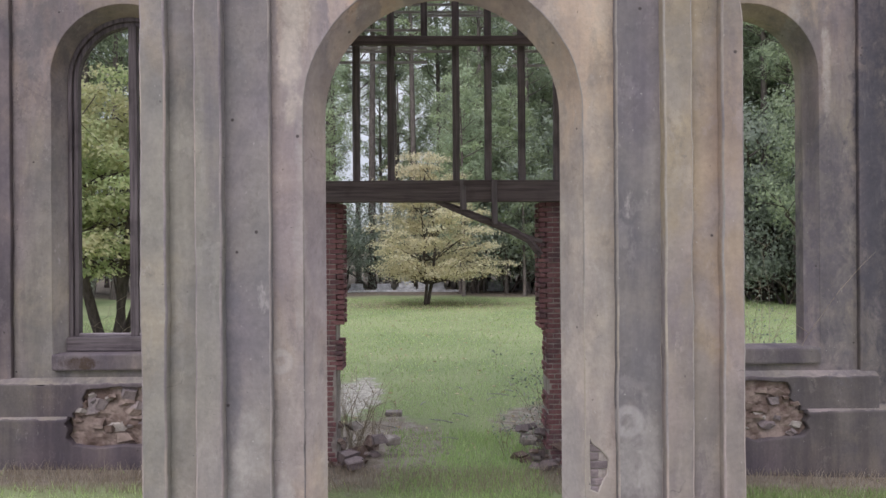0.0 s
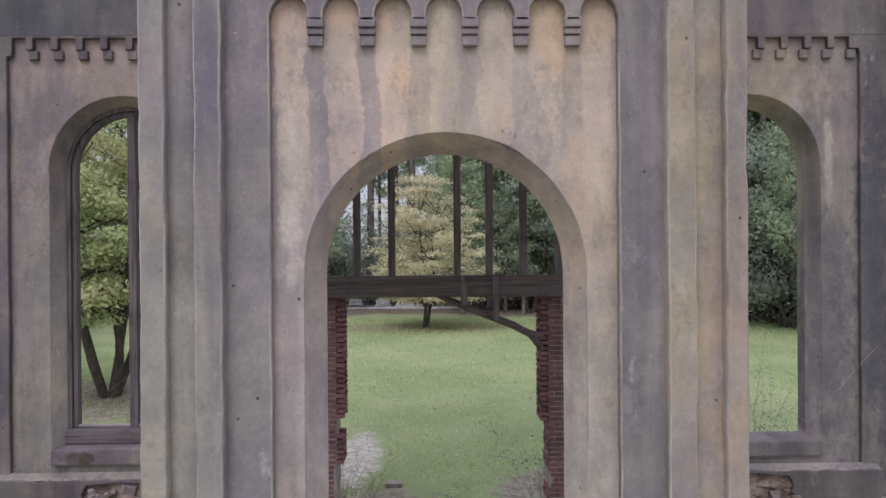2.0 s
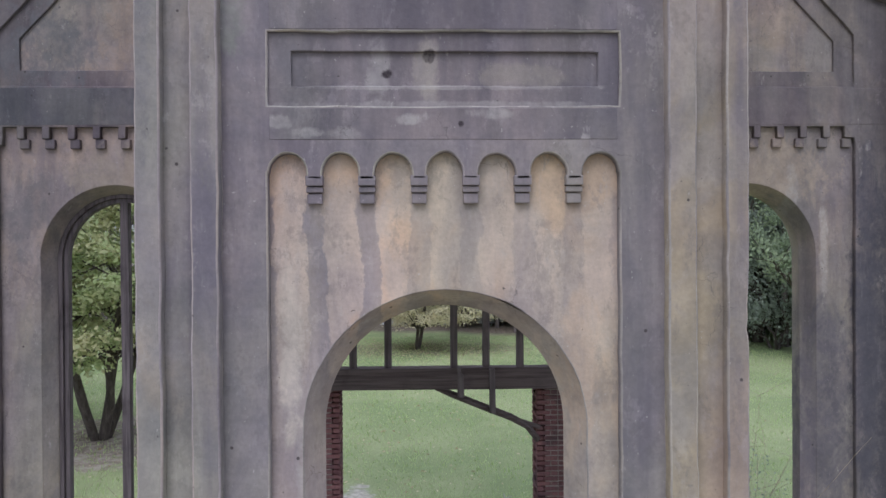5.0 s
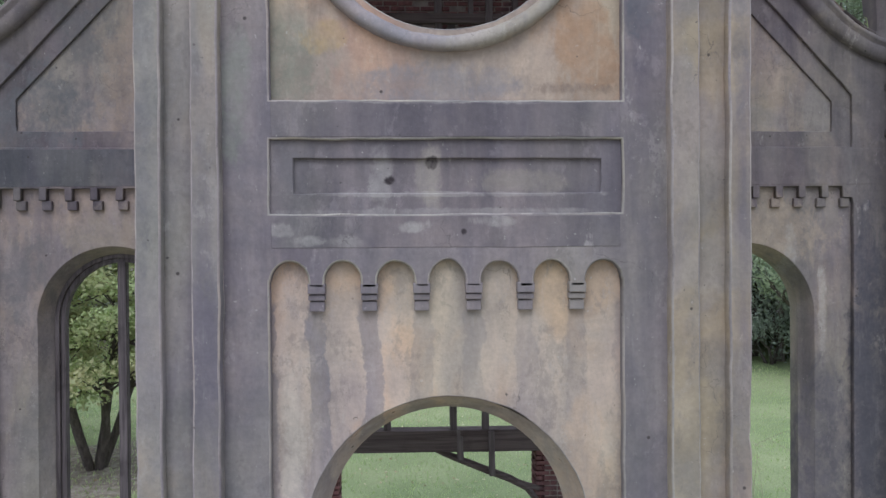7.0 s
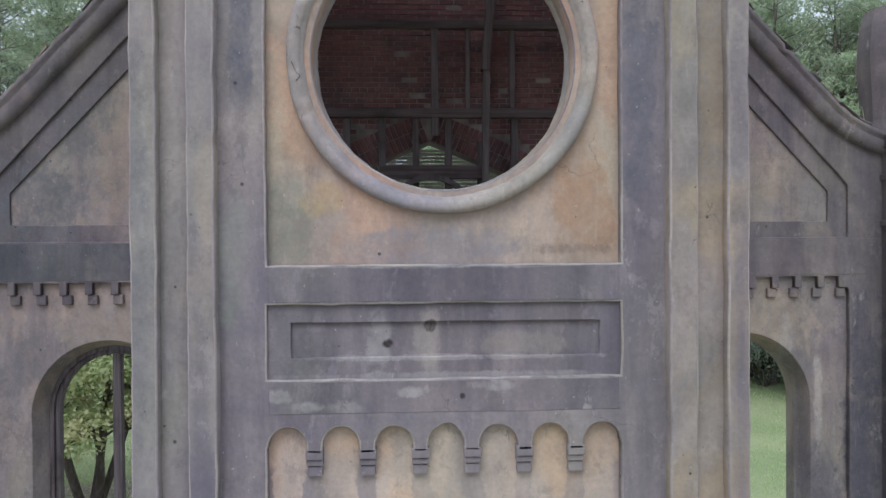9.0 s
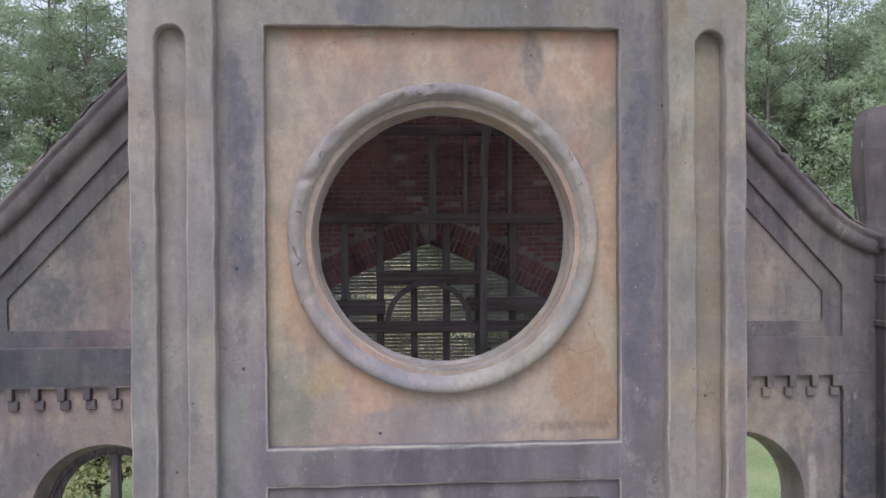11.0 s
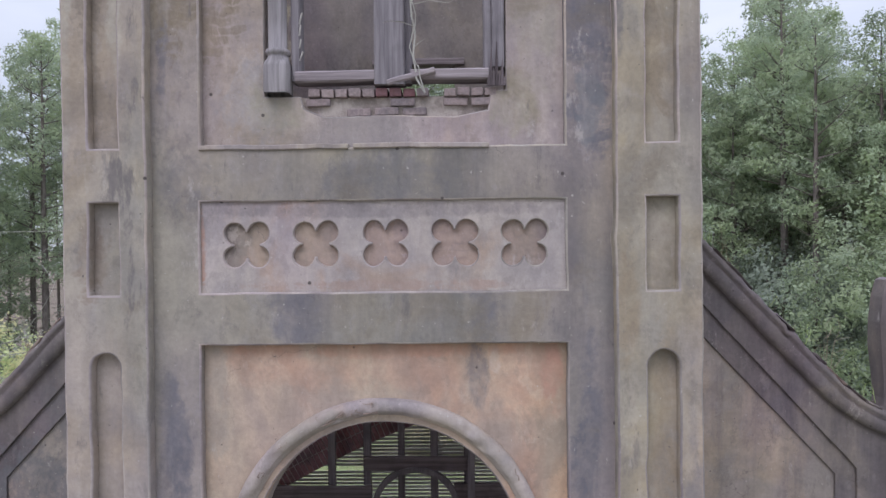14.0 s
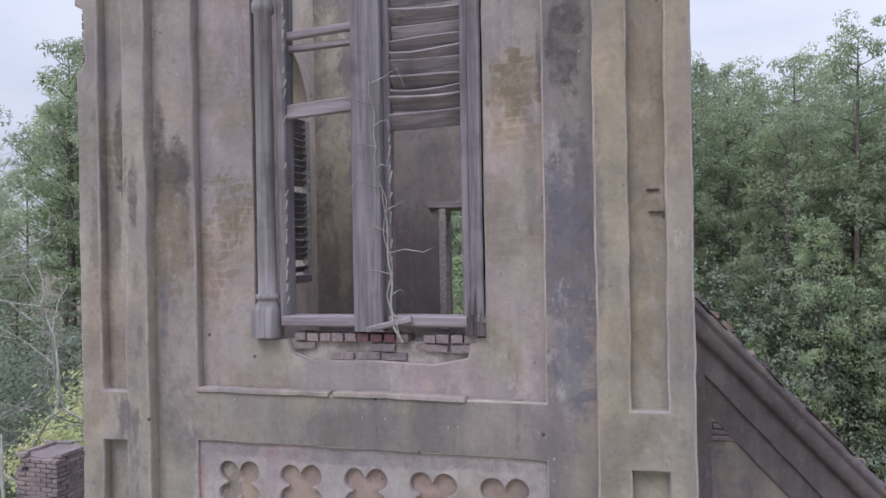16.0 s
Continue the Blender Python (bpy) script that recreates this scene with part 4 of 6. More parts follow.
    me.transform(Matrix(((0, 1, 0, 0), (1, 0, 0, 0), (0, 0, 1, 0), (0, 0, 0, 1))))
    adopt(new("side_wall", me), tower)
    # unseen pale lining, added to brighten the tower's inside
    lo, hi = sorted((x_in, tx(s * 2.262)))
    me = slab_mesh("side_lining", rect(6.80, 0.0, 10.41, TOP - 0.1), [arch(8.85, 1.12, 14.1, 16.35), arch(8.6, 1.22, 0.01, 4.5), circle(8.6, ROUND_Z, 1.12)], lo, hi, M_BOUNCE_COAT, bevel=0.004)
    me.transform(Matrix(((0, 1, 0, 0), (1, 0, 0, 0), (0, 0, 1, 0), (0, 0, 0, 1))))
    adopt(new("side_lining", me), tower)
# back wall with its pointed brick arch and, above, the belfry's back wall
APEX = 9.93


def pointed(half, z_low, z_side, lift=0.0, n=16):
    pts = [(tx(-half), z_low), (tx(half), z_low)]
    def z_at(d):
        return APEX + lift - 0.37 * d - 0.055 * d * d
    for i in range(n + 1):
        d = half * (1 - i / n)
        pts.append((tx(d), z_at(d)))
    for i in range(1, n + 1):
        d = half * i / n
        pts.append((tx(-d), z_at(d)))
    return pts


slab("back_wall", rect(tx(-2.57), Z0, tx(2.57), 13.2), [pointed(2.02, 4.121, 9.0), rect(tx(-1.56), Z0 + 0.05, tx(1.64), 4.119)], 10.431, 10.92, M_MORTAR, tower, "mortar of the brick back wall", bevel=0.006)
slab("belfry_back_wall", rect(tx(-2.57), 13.2, tx(2.57), TOP), [rect(-0.30, 13.5, 0.72, 15.10)], 10.15, 10.92, M_BELFRY, tower, "grey-brown plaster with a doorway")
# belfry floor left out so light falls down the shaft; joists are unseen
for y in (7.2, 8.3, 9.4):
    part("floor_joist", beam_bm((tx(-2.35), y, 13.2), (tx(2.35), y, 13.2), 0.24, 0.12, seed=y), M_DARKWOOD_X, tower, "unseen joist, belfry floor left out to let light down")
part("door_post", box_bm((-0.295, 10.11, 13.4), (-0.19, 10.30, 15.10), 0.01), M_PALEWOOD, tower)
slab("lintel", rect(-0.44, 15.10, 0.86, 15.19), [], 10.10, 10.4, M_GREYWOOD_X, tower, bevel=0.008)

# ---- wings: the gabled front on both sides of the tower ----
Y_W = 10.40
SLOPE = 1.06


def cope_z(d):
    """Height of the gable's coping, d metres from the middle line."""
    if d < 5.95:
        return 12.86 - SLOPE * (d - 3.84)
    f = min(1.0, (d - 5.95) / 1.0)
    z0 = 12.86 - SLOPE * (5.95 - 3.84)
    return z0 - SLOPE * 1.0 * (f - 0.5 * f * f) - 0.10 * f * f


D_END = 7.05
wings = []
for s in (-1, 1):
    wing = thing("gable_wing", "weathered violet-grey stucco gable wall with a tall round-headed opening", "wall", (CX + s * 4.8, 10.7, 0), "gable walls beside the tower")
    wings.append(wing)

    def wx(pts, s=s):
        out = [(CX + s * d, z) for d, z in pts]
        return out if s > 0 else out[::-1]

    sill = 1.75
    rim = [(2.50, Z0), (D_END, Z0)] + [(D_END - i * (D_END - 2.50) / 30, cope_z(D_END - i * (D_END - 2.50) / 30) - 0.12) for i in range(31)]
    window, window_in = arch(4.725, 1.09, sill, 5.93), arch(4.725, 0.985, sill, 5.93)
    # crenellated top of the window panel
    d0 = 6.31 if s < 0 else 6.205
    teeth = [(2.62, 1.34), (6.39, 1.34), (6.39, 7.60)] + ([(6.31, 7.60), (6.31, 7.87)] if s < 0 else [(6.37, 7.70), (6.225, 7.70), (6.225, 7.87)])
    d = d0
    while d > 3.0:
        teeth += [(d - 0.20, 7.87), (d - 0.20, 7.70), (d - 0.31, 7.70), (d - 0.31, 7.87)]
        d -= 0.365 if s < 0 else 0.355
    teeth += [(2.62, 7.87)]
    line1 = [(3.12, 8.47), (6.37, 8.47), (6.37, 9.26), (3.12, 12.80)]
    line2 = [(3.20, 8.71), (6.08, 8.71), (6.08, 9.17), (3.20, 12.24)]
    slab("wall_face", wx(rim), [wx(teeth), wx(line1)], Y_W, 10.485, M_WING, wing, "violet-grey stained stucco", bevel=0.012, wob=0.008)
    slab("gable_step", wx([(3.06, 8.42), (6.42, 8.42), (6.42, 9.29), (3.06, 12.92)]), [wx(line2)], 10.445, 10.49, M_WING, wing, bevel=0.010)
    slab("wall_core", wx(rim), [wx(window)], 10.482, 10.74, M_WINGP, wing, "patchy ochre and grey stucco", bevel=0.014, wob=0.004)
    loft("window_splay", wx(window), wx(window_in), 10.488, 10.745, M_WINGP, wing, "splayed plaster reveal", 3)
    slab("wall_back", wx(rim), [wx(window_in)], 10.738, 10.98, M_WINGP, wing, bevel=0.01, wob=0.004)
    slab("wing_band", wx([(2.55, 7.90), (6.86, 7.90), (6.86, 8.44), (2.55, 8.44)]), [], Y_W - 0.005, Y_W + 0.04, M_TEAL if s < 0 else M_WING, wing, "dark stained band over the corbel teeth", bevel=0.003)
    # hanging blocks under the teeth
    d = d0
    while d > 3.0:
        x = CX + s * (d - 0.255 - 0.045)
        part("dentil", box_bm((x - 0.070, 10.425, 7.555), (x + 0.070, 10.50, 7.694), 0.010), M_WING, wing)
        d -= 0.365 if s < 0 else 0.355
    if s > 0:
        part("dentil", box_bm((CX + 6.20, 10.425, 7.555), (CX + 6.34, 10.50, 7.694), 0.010), M_WING, wing)
    # plinth in two steps
    for z0, z1, y, dd in ((Z0, 0.84, 10.20, 6.98), (0.835, 1.345, 10.295, 6.62)):
        prof = [(2.50, z0), (dd, z0), (dd, z1), (2.50, z1)]
        if z0 > 0:
            prof = [(5.40, z0), (dd, z0), (dd, z1), (2.50, z1), (2.50, 1.30), (4.3, 1.27), (4.8, 1.29), (5.22, 1.26), (5.29, 1.12), (5.25, 1.02), (5.33, 0.95), (5.42, 0.90)]
        else:
            prof = [(2.50, z0), (dd, z0), (dd, z1), (5.46, z1), (5.51, 0.78), (5.44, 0.70), (5.49, 0.58), (5.40, 0.47), (5.05, 0.43), (4.6, 0.46), (4.2, 0.42), (2.50, 0.44)]
        slab("plinth", wx(prof), [], y, 10.49, M_PLINTH, wing, "damp dark plinth stucco, broken open", bevel=0.02, wob=0.02, step=0.06)
        d_in = 5.50 if z0 < 0 else 2.5
        verts = [(CX + s * d_in, y + 0.01, z1 - 0.01), (CX + s * dd, y + 0.01, z1 - 0.01), (CX + s * dd, 10.42, z1 + 0.075), (CX + s * d_in, 10.42, z1 + 0.075)]
        put("plinth_weathering", verts, [(0, 1, 2, 3)], M_WINGP, wing)
    # the torn core behind the broken plinth
    verts, faces, nx_, nz_ = [], [], 40, 24
    for jz in range(nz_ + 1):
        for ix in range(nx_ + 1):
            d_, z_ = 3.4 + 2.15 * ix / nx_, 0.40 + 0.92 * jz / nz_
            n_ = noise.noise(Vector((d_ * 4.5, z_ * 6, s * 3))) * 0.6 + noise.noise(Vector((d_ * 13, z_ * 15, s))) * 0.35
            verts.append((CX + s * d_, 10.31 + 0.07 * n_ + 0.07 * (z_ - 0.4), z_))
    for jz in range(nz_):
        for ix in range(nx_):
            a_ = jz * (nx_ + 1) + ix
            faces.append((a_, a_ + 1, a_ + nx_ + 2, a_ + nx_ + 1))
    put("broken_core", verts, faces, M_RUBBLE, wing, "crumbling brick and mortar core")
    part("window_sill", box_bm(*[tuple(v) for v in ((min(CX + s * 3.6, CX + s * 5.8), 10.40, 1.52), (max(CX + s * 3.6, CX + s * 5.8), 10.97, sill + 0.012))], 0.03, 2), M_WING, wing, "cracked masonry sill")
    # coping: a moulded band that follows the rake and flattens at the foot
    prof = [(10.33, -0.27), (10.30, -0.22), (10.25, -0.10), (10.29, -0.07), (10.24, -0.04), (10.24, 0.02), (10.30, 0.05), (10.60, 0.055), (11.05, 0.04), (11.05, -0.12), (10.98, -0.25)]
    verts, faces, m, cnt = [], [], len(prof), 90
    for i in range(cnt + 1):
        d = 2.45 + (7.16 - 2.45) * i / cnt
        z, z2 = cope_z(d), cope_z(d + 0.01)
        t = Vector((0.01, 0, z2 - z)).normalized()
        nrm = Vector((-t.z, 0, t.x))
        for j, (y, h) in enumerate(prof):
            w = 0.014 * noise.noise(Vector((d * 3.1 + s, y * 5, j * 0.6))) + 0.012 * noise.noise(Vector((d * 11 + s * 5, y * 9, j)))
            if 6 <= j <= 8:
                w += 0.035 * noise.noise(Vector((d * 6 + s * 9, y * 3, 7)))
            if s > 0 and 4 <= j <= 7 and 5.28 < d < 5.36:
                w -= 0.05
            verts.append((CX + s * (d + nrm.x * (h + w)), y, z + nrm.z * (h + w)))
    for i in range(cnt):
        for j in range(m):
            faces.append((i * m + j, i * m + (j + 1) % m, (i + 1) * m + (j + 1) % m, (i + 1) * m + j))
    put("coping", verts, faces, M_WING, wing, "mossy worn coping moulding", True)
    # broken tiles laid along the coping
    tile_rng = random.Random(50 + s)
    d = 2.55
    while d < 6.7:
        l_ = tile_rng.uniform(0.22, 0.46)
        if tile_rng.random() < 0.82:
            sl_ = math.atan2(cope_z(d) - cope_z(d + l_ * 0.7), l_ * 0.7)
            bm = box_bm((-l_ / 2, -0.27, -0.014), (l_ / 2, 0.30, 0.014), 0)
            for v in bm.verts:
                v.co += Vector((tile_rng.uniform(-0.05, 0.05), tile_rng.uniform(-0.05, 0.05), tile_rng.uniform(-0.006, 0.006)))
            bmesh.ops.bevel(bm, geom=list(bm.edges), offset=0.007, segments=1, affect="EDGES")
            at_ = d + 0.5 * l_ * math.cos(sl_)
            bmesh.ops.transform(bm, matrix=Matrix.Translation((CX + s * (at_ + 0.055 * math.sin(sl_)), 10.54 + tile_rng.uniform(-0.03, 0.03), cope_z(at_) + 0.055 * math.cos(sl_))) @ Matrix.Rotation(s * sl_ + tile_rng.uniform(-0.02, 0.02), 4, "Y"), verts=bm.verts)
            part("coping_tile", bm, tile_rng.choice((M_PLINTH, M_WING, M_RUBBLE)), wing, "broken dark tile on the coping")
        d += (l_ + 0.012) * 0.70
    # corner pier
    lo, hi = sorted((CX + s * 6.90, CX + s * 7.62))
    part("end_pier", box_bm((lo, 10.18, Z0), (hi, 11.05, 9.84), 0.03, 2), M_WING, wing)
    part("pier_cap", box_bm((lo - 0.06, 10.10, 9.80), (hi + 0.06, 11.12, 10.02), 0.05, 3), M_WING, wing, "moulded cap of the end pier")
    for zz in (8.62, 9.32):
        part("pier_band", box_bm((lo - 0.03, 10.13, zz), (hi + 0.03, 11.0, zz + 0.10), 0.02, 2), M_WING, wing, "stub of a moulding")
    # broken pinnacle
    verts, faces = [], []
    top = 11.98
    pc = (CX + s * (7.16 if s > 0 else 7.42), 10.62)
    levels = [(9.98, 0.42), (10.25, 0.37), (10.6, 0.39), (11.0, 0.43), (11.35, 0.44), (top - 0.25, 0.40), (top, 0.33)]
    if s < 0:
        levels = [(9.98, 0.44), (10.3, 0.45), (10.7, 0.44), (11.0, 0.43), (11.16, 0.40)]
    for z, r in levels:
        for i in range(8):
            a = radians(22.5 + 45 * i)
            w = 1 + 0.05 * noise.noise(Vector((i * 2.1, z * 1.5, s * 3)))
            dz = 0.10 * noise.noise(Vector((i * 1.7, 2, s))) if z == levels[-1][0] else 0
            verts.append((pc[0] + r * w * math.cos(a), pc[1] + r * w * math.sin(a), z + dz))
    for i in range(len(levels) - 1):
        for j in range(8):
            faces.append((i * 8 + j, i * 8 + (j + 1) % 8, i * 8 + 8 + (j + 1) % 8, i * 8 + 8 + j))
    faces.append(tuple(range((len(levels) - 1) * 8, len(levels) * 8)))
    put("pinnacle", verts, faces, M_WING if s > 0 else M_BRICK_PALE, wing, "broken eight-sided stucco pinnacle" if s > 0 else "broken pinnacle stripped to its brick core")

# ---- timber partition inside the tower doorway ----
timber = thing("timber_partition", "dark timber frame with studs, rails and torn lath in the doorway", "timber frame", (CX, 10.3, 0))
YT = 10.27


def member(name, p, q, w, d, mat, label="", seed=0, twist=0.0):
    return part(name, beam_bm(p, q, w, d, seed=seed, twist=twist), mat, timber, label)


member("door_beam", (-1.95, 10.30, 4.155), (2.14, 10.30, 4.150), 0.31, 0.26, M_DARKWOOD_X, "heavy door beam", 1)
for i, (x, z0, z1) in enumerate(((-1.11, 4.30, 11.6), (-0.60, 4.30, 10.3), (0.365, 4.30, 10.3), (0.84, 4.30, 11.0), (1.34, 4.30, 10.3), (1.87, 4.30, 9.0))):
    z1 = {0: 10.35, 3: 9.9}.get(i, z1)
    member("stud", (x, YT, z0), (x + 0.01, YT, z1), 0.105, 0.11, M_DARKWOOD, seed=i)
for i, x in enumerate((-0.10,)):
    member("stud", (x, YT, 6.4), (x, YT, 10.28), 0.095, 0.10, M_DARKWOOD, seed=20 + i)
member("stud", (0.18, 10.20, 9.98), (0.18, 10.20, 11.62), 0.11, 0.10, M_DARKWOOD, seed=31)
member("stud", (0.66, 10.22, 10.3), (0.66, 10.22, 11.55), 0.075, 0.09, M_DARKWOOD, seed=32)
member("stud", (1.31, 10.22, 10.3), (1.31, 10.22, 11.66), 0.085, 0.09, M_DARKWOOD, seed=33)
member("stud", (0.885, 10.12, 8.0), (0.93, 10.12, 11.05), 0.105, 0.10, M_DARKWOOD, seed=34)
member("brace", (0.90, 10.10, 10.9), (1.08, 10.05, 12.9), 0.12, 0.11, M_DARKWOOD, seed=35)
for i, (z, x0, x1, w) in enumerate(((6.365, -1.9, 2.1, 0.13), (8.735, -1.9, 2.1, 0.15), (9.025, -1.95, -0.52, 0.20), (9.05, 0.66, 2.15, 0.20), (9.445, -0.62, 0.86, 0.19),
                                    (10.30, -1.75, 1.95, 0.14), (11.58, -1.8, 2.0, 0.13))):
    member("rail", (x0, YT - 0.10, z), (x1, YT - 0.10, z - 0.01), w, 0.10, M_DARKWOOD_X, seed=40 + i)
# semicircular timber
verts, faces = [], []
for i in range(25):
    t = math.pi * i / 24
    for r, y in ((0.63, 10.09), (0.55, 10.09), (0.55, 10.19), (0.63, 10.19)):
        verts.append((0.11 + r * math.cos(t), y, 8.80 + r * 0.96 * math.sin(t)))
for i in range(24):
    for j in range(4):
        faces.append((i * 4 + j, i * 4 + (j + 1) % 4, i * 4 + 4 + (j + 1) % 4, i * 4 + 4 + j))
put("curved_rail", verts, faces, M_DARKWOOD, timber, "bent semicircular timber")
# hanging pieces under the beam
member("hanging_post", (0.46, 10.21, 4.32), (0.465, 10.21, 3.88), 0.10, 0.09, M_DARKWOOD, seed=50)
member("hanging_post", (0.915, 10.15, 4.30), (0.925, 10.15, 3.66), 0.085, 0.10, M_DARKWOOD, seed=51)
verts, faces = [], []
path = [(0.02, 10.30, 4.04), (0.35, 10.28, 3.90), (0.80, 10.27, 3.72), (1.20, 10.28, 3.56), (1.45, 10.30, 3.42), (1.62, 10.33, 3.20)]
tube(verts, faces, path, [0.04, 0.055, 0.06, 0.06, 0.055, 0.05], 6)
put("fallen_brace", verts, faces, M_DARKWOOD_X, timber, "sagging broken brace")
member("fallen_brace", (1.20, 10.29, 3.55), (1.64, 10.30, 3.40), 0.06, 0.06, M_DARKWOOD_X, seed=53)
for x in (-0.56, 0.80):
    member("cleat", (x, 10.19, 6.33), (x + 0.01, 10.19, 6.14), 0.07, 0.05, M_DARKWOOD, seed=54)

# laths behind the studs, many torn away
rng = random.Random(5)
for row in range(66):
    z = 6.15 + row * 0.057
    dense = 0.93 if z > 8.05 else (0.84 if z > 6.95 else 0.16)
    marks = [-1.85, -1.11, -0.60, -0.10, 0.365, 0.84, 1.34, 2.05]
    i = 0
    while i < 7:
        j = min(7, i + rng.choice((1, 2, 2, 3)))
        edge = i == 0 and z < 6.95
        if rng.random() < (0.5 if edge else dense * (0.5 if z < 6.9 else 1)):
            a, b = marks[i] - 0.04, marks[j] + 0.04
            y = 10.96 + 0.02 * rng.random()
            sag = rng.uniform(-0.05, 0.05) if rng.random() < 0.3 else rng.uniform(-0.012, 0.012)
            part("lath", box_bm((a, y, z - 0.020), (b, y + 0.012, z + 0.020), 0, m=None), M_LATH, timber).rotation_euler = (0, 0, 0)
            ob = timber.children[-1]
            me = ob.data
            for v in me.vertices:
                v.co.z += sag * (v.co.x - a) / (b - a)
        i = j
for a, b in (((-1.9, 11.1, 7.9), (-0.55, 11.1, 7.35)), ((-1.6, 11.12, 8.6), (-0.6, 11.12, 7.8)), ((-0.5, 11.1, 7.5), (0.3, 11.1, 8.0))):
    member("loose_lath", a, b, 0.045, 0.03, M_LATH, seed=60)

# ---- belfry window joinery ----
louvre = thing("belfry_window", "weathered grey wooden belfry window with warped louvre slats, half missing", "window", (WIN_C, 6.2, 13.9))


def wood(name, p, q, w, d, mat=M_GREYWOOD, label="", seed=0, twist=0.0, wob=0.006):
    return part(name, beam_bm(p, q, w, d, seed=seed, twist=twist, wob=wob, bevel=0.012), mat, louvre, label)


def colonnette(x, y, z0, z1, r, base=True):
    verts, faces = [], []
    prof = [(z0, r * 1.42), (z0 + 0.02, r * 1.46), (z0 + 0.22, r * 1.44), (z0 + 0.245, r * 1.35), (z0 + 0.30, r * 1.05), (z0 + 0.315, r * 1.02), (z0 + 0.325, r * 1.22), (z0 + 0.345, r * 1.25), (z0 + 0.362, r * 1.2), (z0 + 0.37, r * 0.95), (z0 + 0.6, r * 0.95),
            (z1 - 0.35, r * 0.90), (z1 - 0.33, r * 1.15), (z1 - 0.28, r * 1.15), (z1 - 0.22, r * 0.95), (z1, r * 1.3)]
    n = 16
    for z, rr in prof:
        sq = z < z0 + 0.28
        for i in range(n):
            a = 2 * math.pi * i / n
            q = rr * (1 + (0.17 * math.cos(4 * a + math.pi) if sq else 0)) * (1 + 0.02 * noise.noise(Vector((i * 1.3, z * 2, x))))
            verts.append((x + q * math.cos(a), y + q * math.sin(a), z))
    for i in range(len(prof) - 1):
        for j in range(n):
            faces.append((i * n + j, i * n + (j + 1) % n, i * n + n + (j + 1) % n, i * n + n + j))
    faces.append(tuple(range((len(prof) - 1) * n, len(prof) * n)))
    return put("colonnette", verts, faces, M_SHAFT, louvre, "turned wooden shaft on a worn base", True)


colonnette(-0.745, 6.04, 13.82, 16.9, 0.082)
wood("jamb_board", (1.07, 6.08, 14.02), (1.07, 6.08, 16.8), 0.10, 0.14, label="split dark jamb board", seed=12)
wood("jamb", (-0.60, 6.13, 13.93), (-0.59, 6.13, 16.75), 0.075, 0.18, seed=1)
wood("jamb", (0.985, 6.13, 13.93), (0.99, 6.13, 16.75), 0.07, 0.18, seed=2)
wood("mullion", (0.175, 6.06, 13.88), (0.190, 6.06, 16.95), 0.25, 0.16, label="wide split mullion", seed=3)
wood("mullion", (0.325, 6.12, 13.90), (0.335, 6.12, 16.8), 0.06, 0.12, seed=4)
wood("window_board", (-0.60, 6.10, 13.955), (0.08, 6.10, 13.965), 0.09, 0.20, M_GREYWOOD_X, seed=5)
wood("window_board", (0.35, 6.10, 13.96), (0.99, 6.10, 13.965), 0.09, 0.20, M_GREYWOOD_X, seed=6)
wood("loose_board", (0.16, 6.00, 13.90), (0.55, 5.97, 13.985), 0.05, 0.04, M_GREYWOOD_X, "slipped broken board", 7)
wood("crossbar", (-0.57, 6.10, 15.72), (0.08, 6.10, 15.76), 0.125, 0.05, M_GREYWOOD_X, seed=8)
wood("crossbar", (-0.57, 6.10, 16.365), (0.08, 6.10, 16.40), 0.07, 0.05, M_GREYWOOD_X, seed=9)
wood("crossbar", (-0.57, 6.14, 16.27), (0.08, 6.14, 16.29), 0.06, 0.05, M_GREYWOOD_X, seed=10)
rng = random.Random(11)
SLATS = [(15.585, 0.075, -52), (15.72, 0.03, -40), (15.80, 0.025, -48), (15.905, -0.02, -38), (16.02, 0.03, -60), (16.10, 0.02, -46), (16.19, 0.015, -50), (16.30, 0.03, -66), (16.44, -0.02, -48), (16.60, 0.07, -55), (16.76, 0.02, -50)]
for i, (z, tilt, turn) in enumerate(SLATS):
    bm = beam_bm((0.36, 6.13, z), (0.96, 6.13, z + tilt), 0.026, 0.15, cuts=10, wob=0.03, seed=i * 3.1, bevel=0.004)
    c = Vector((0.66, 6.13, z))
    for v in bm.verts:
        v.co.z -= 0.02 * (1 - ((v.co.x - 0.66) / 0.3) ** 2) * (i % 3)
    bmesh.ops.rotate(bm, cent=c, matrix=Matrix.Rotation(radians(turn), 3, "X"), verts=bm.verts)
    part("louvre_slat", bm, M_GREYWOOD_X, louvre)
# ends of lost slats left in their grooves
for x, z, top_ in ((-0.553, 14.10, 16.6), (0.372, 14.15, 15.5)):
    while z < top_:
        if rng.random() < 0.7:
            h_ = rng.uniform(0.03, 0.10)
            part("slat_stub", beam_bm((x - 0.012, 6.045, z), (x + rng.uniform(0.0, 0.02), 6.03, z + h_), 0.013, 0.014, cuts=2, seed=z, bevel=0.003), M_PALEWOOD, louvre, "pale stub of a lost slat")
        z += rng.uniform(0.085, 0.12)
# arched head of the joinery
verts, faces = [], []
for i in range(25):
    t = math.pi * i / 24
    for r, y in ((WIN_H, 6.08), (WIN_H - 0.12, 6.08), (WIN_H - 0.12, 6.26), (WIN_H, 6.26)):
        verts.append((WIN_C + r * math.cos(t), y, WIN_SPRING + r * math.sin(t)))
for i in range(24):
    for j in range(4):
        faces.append((i * 4 + j, i * 4 + (j + 1) % 4, i * 4 + 4 + (j + 1) % 4, i * 4 + 4 + j))
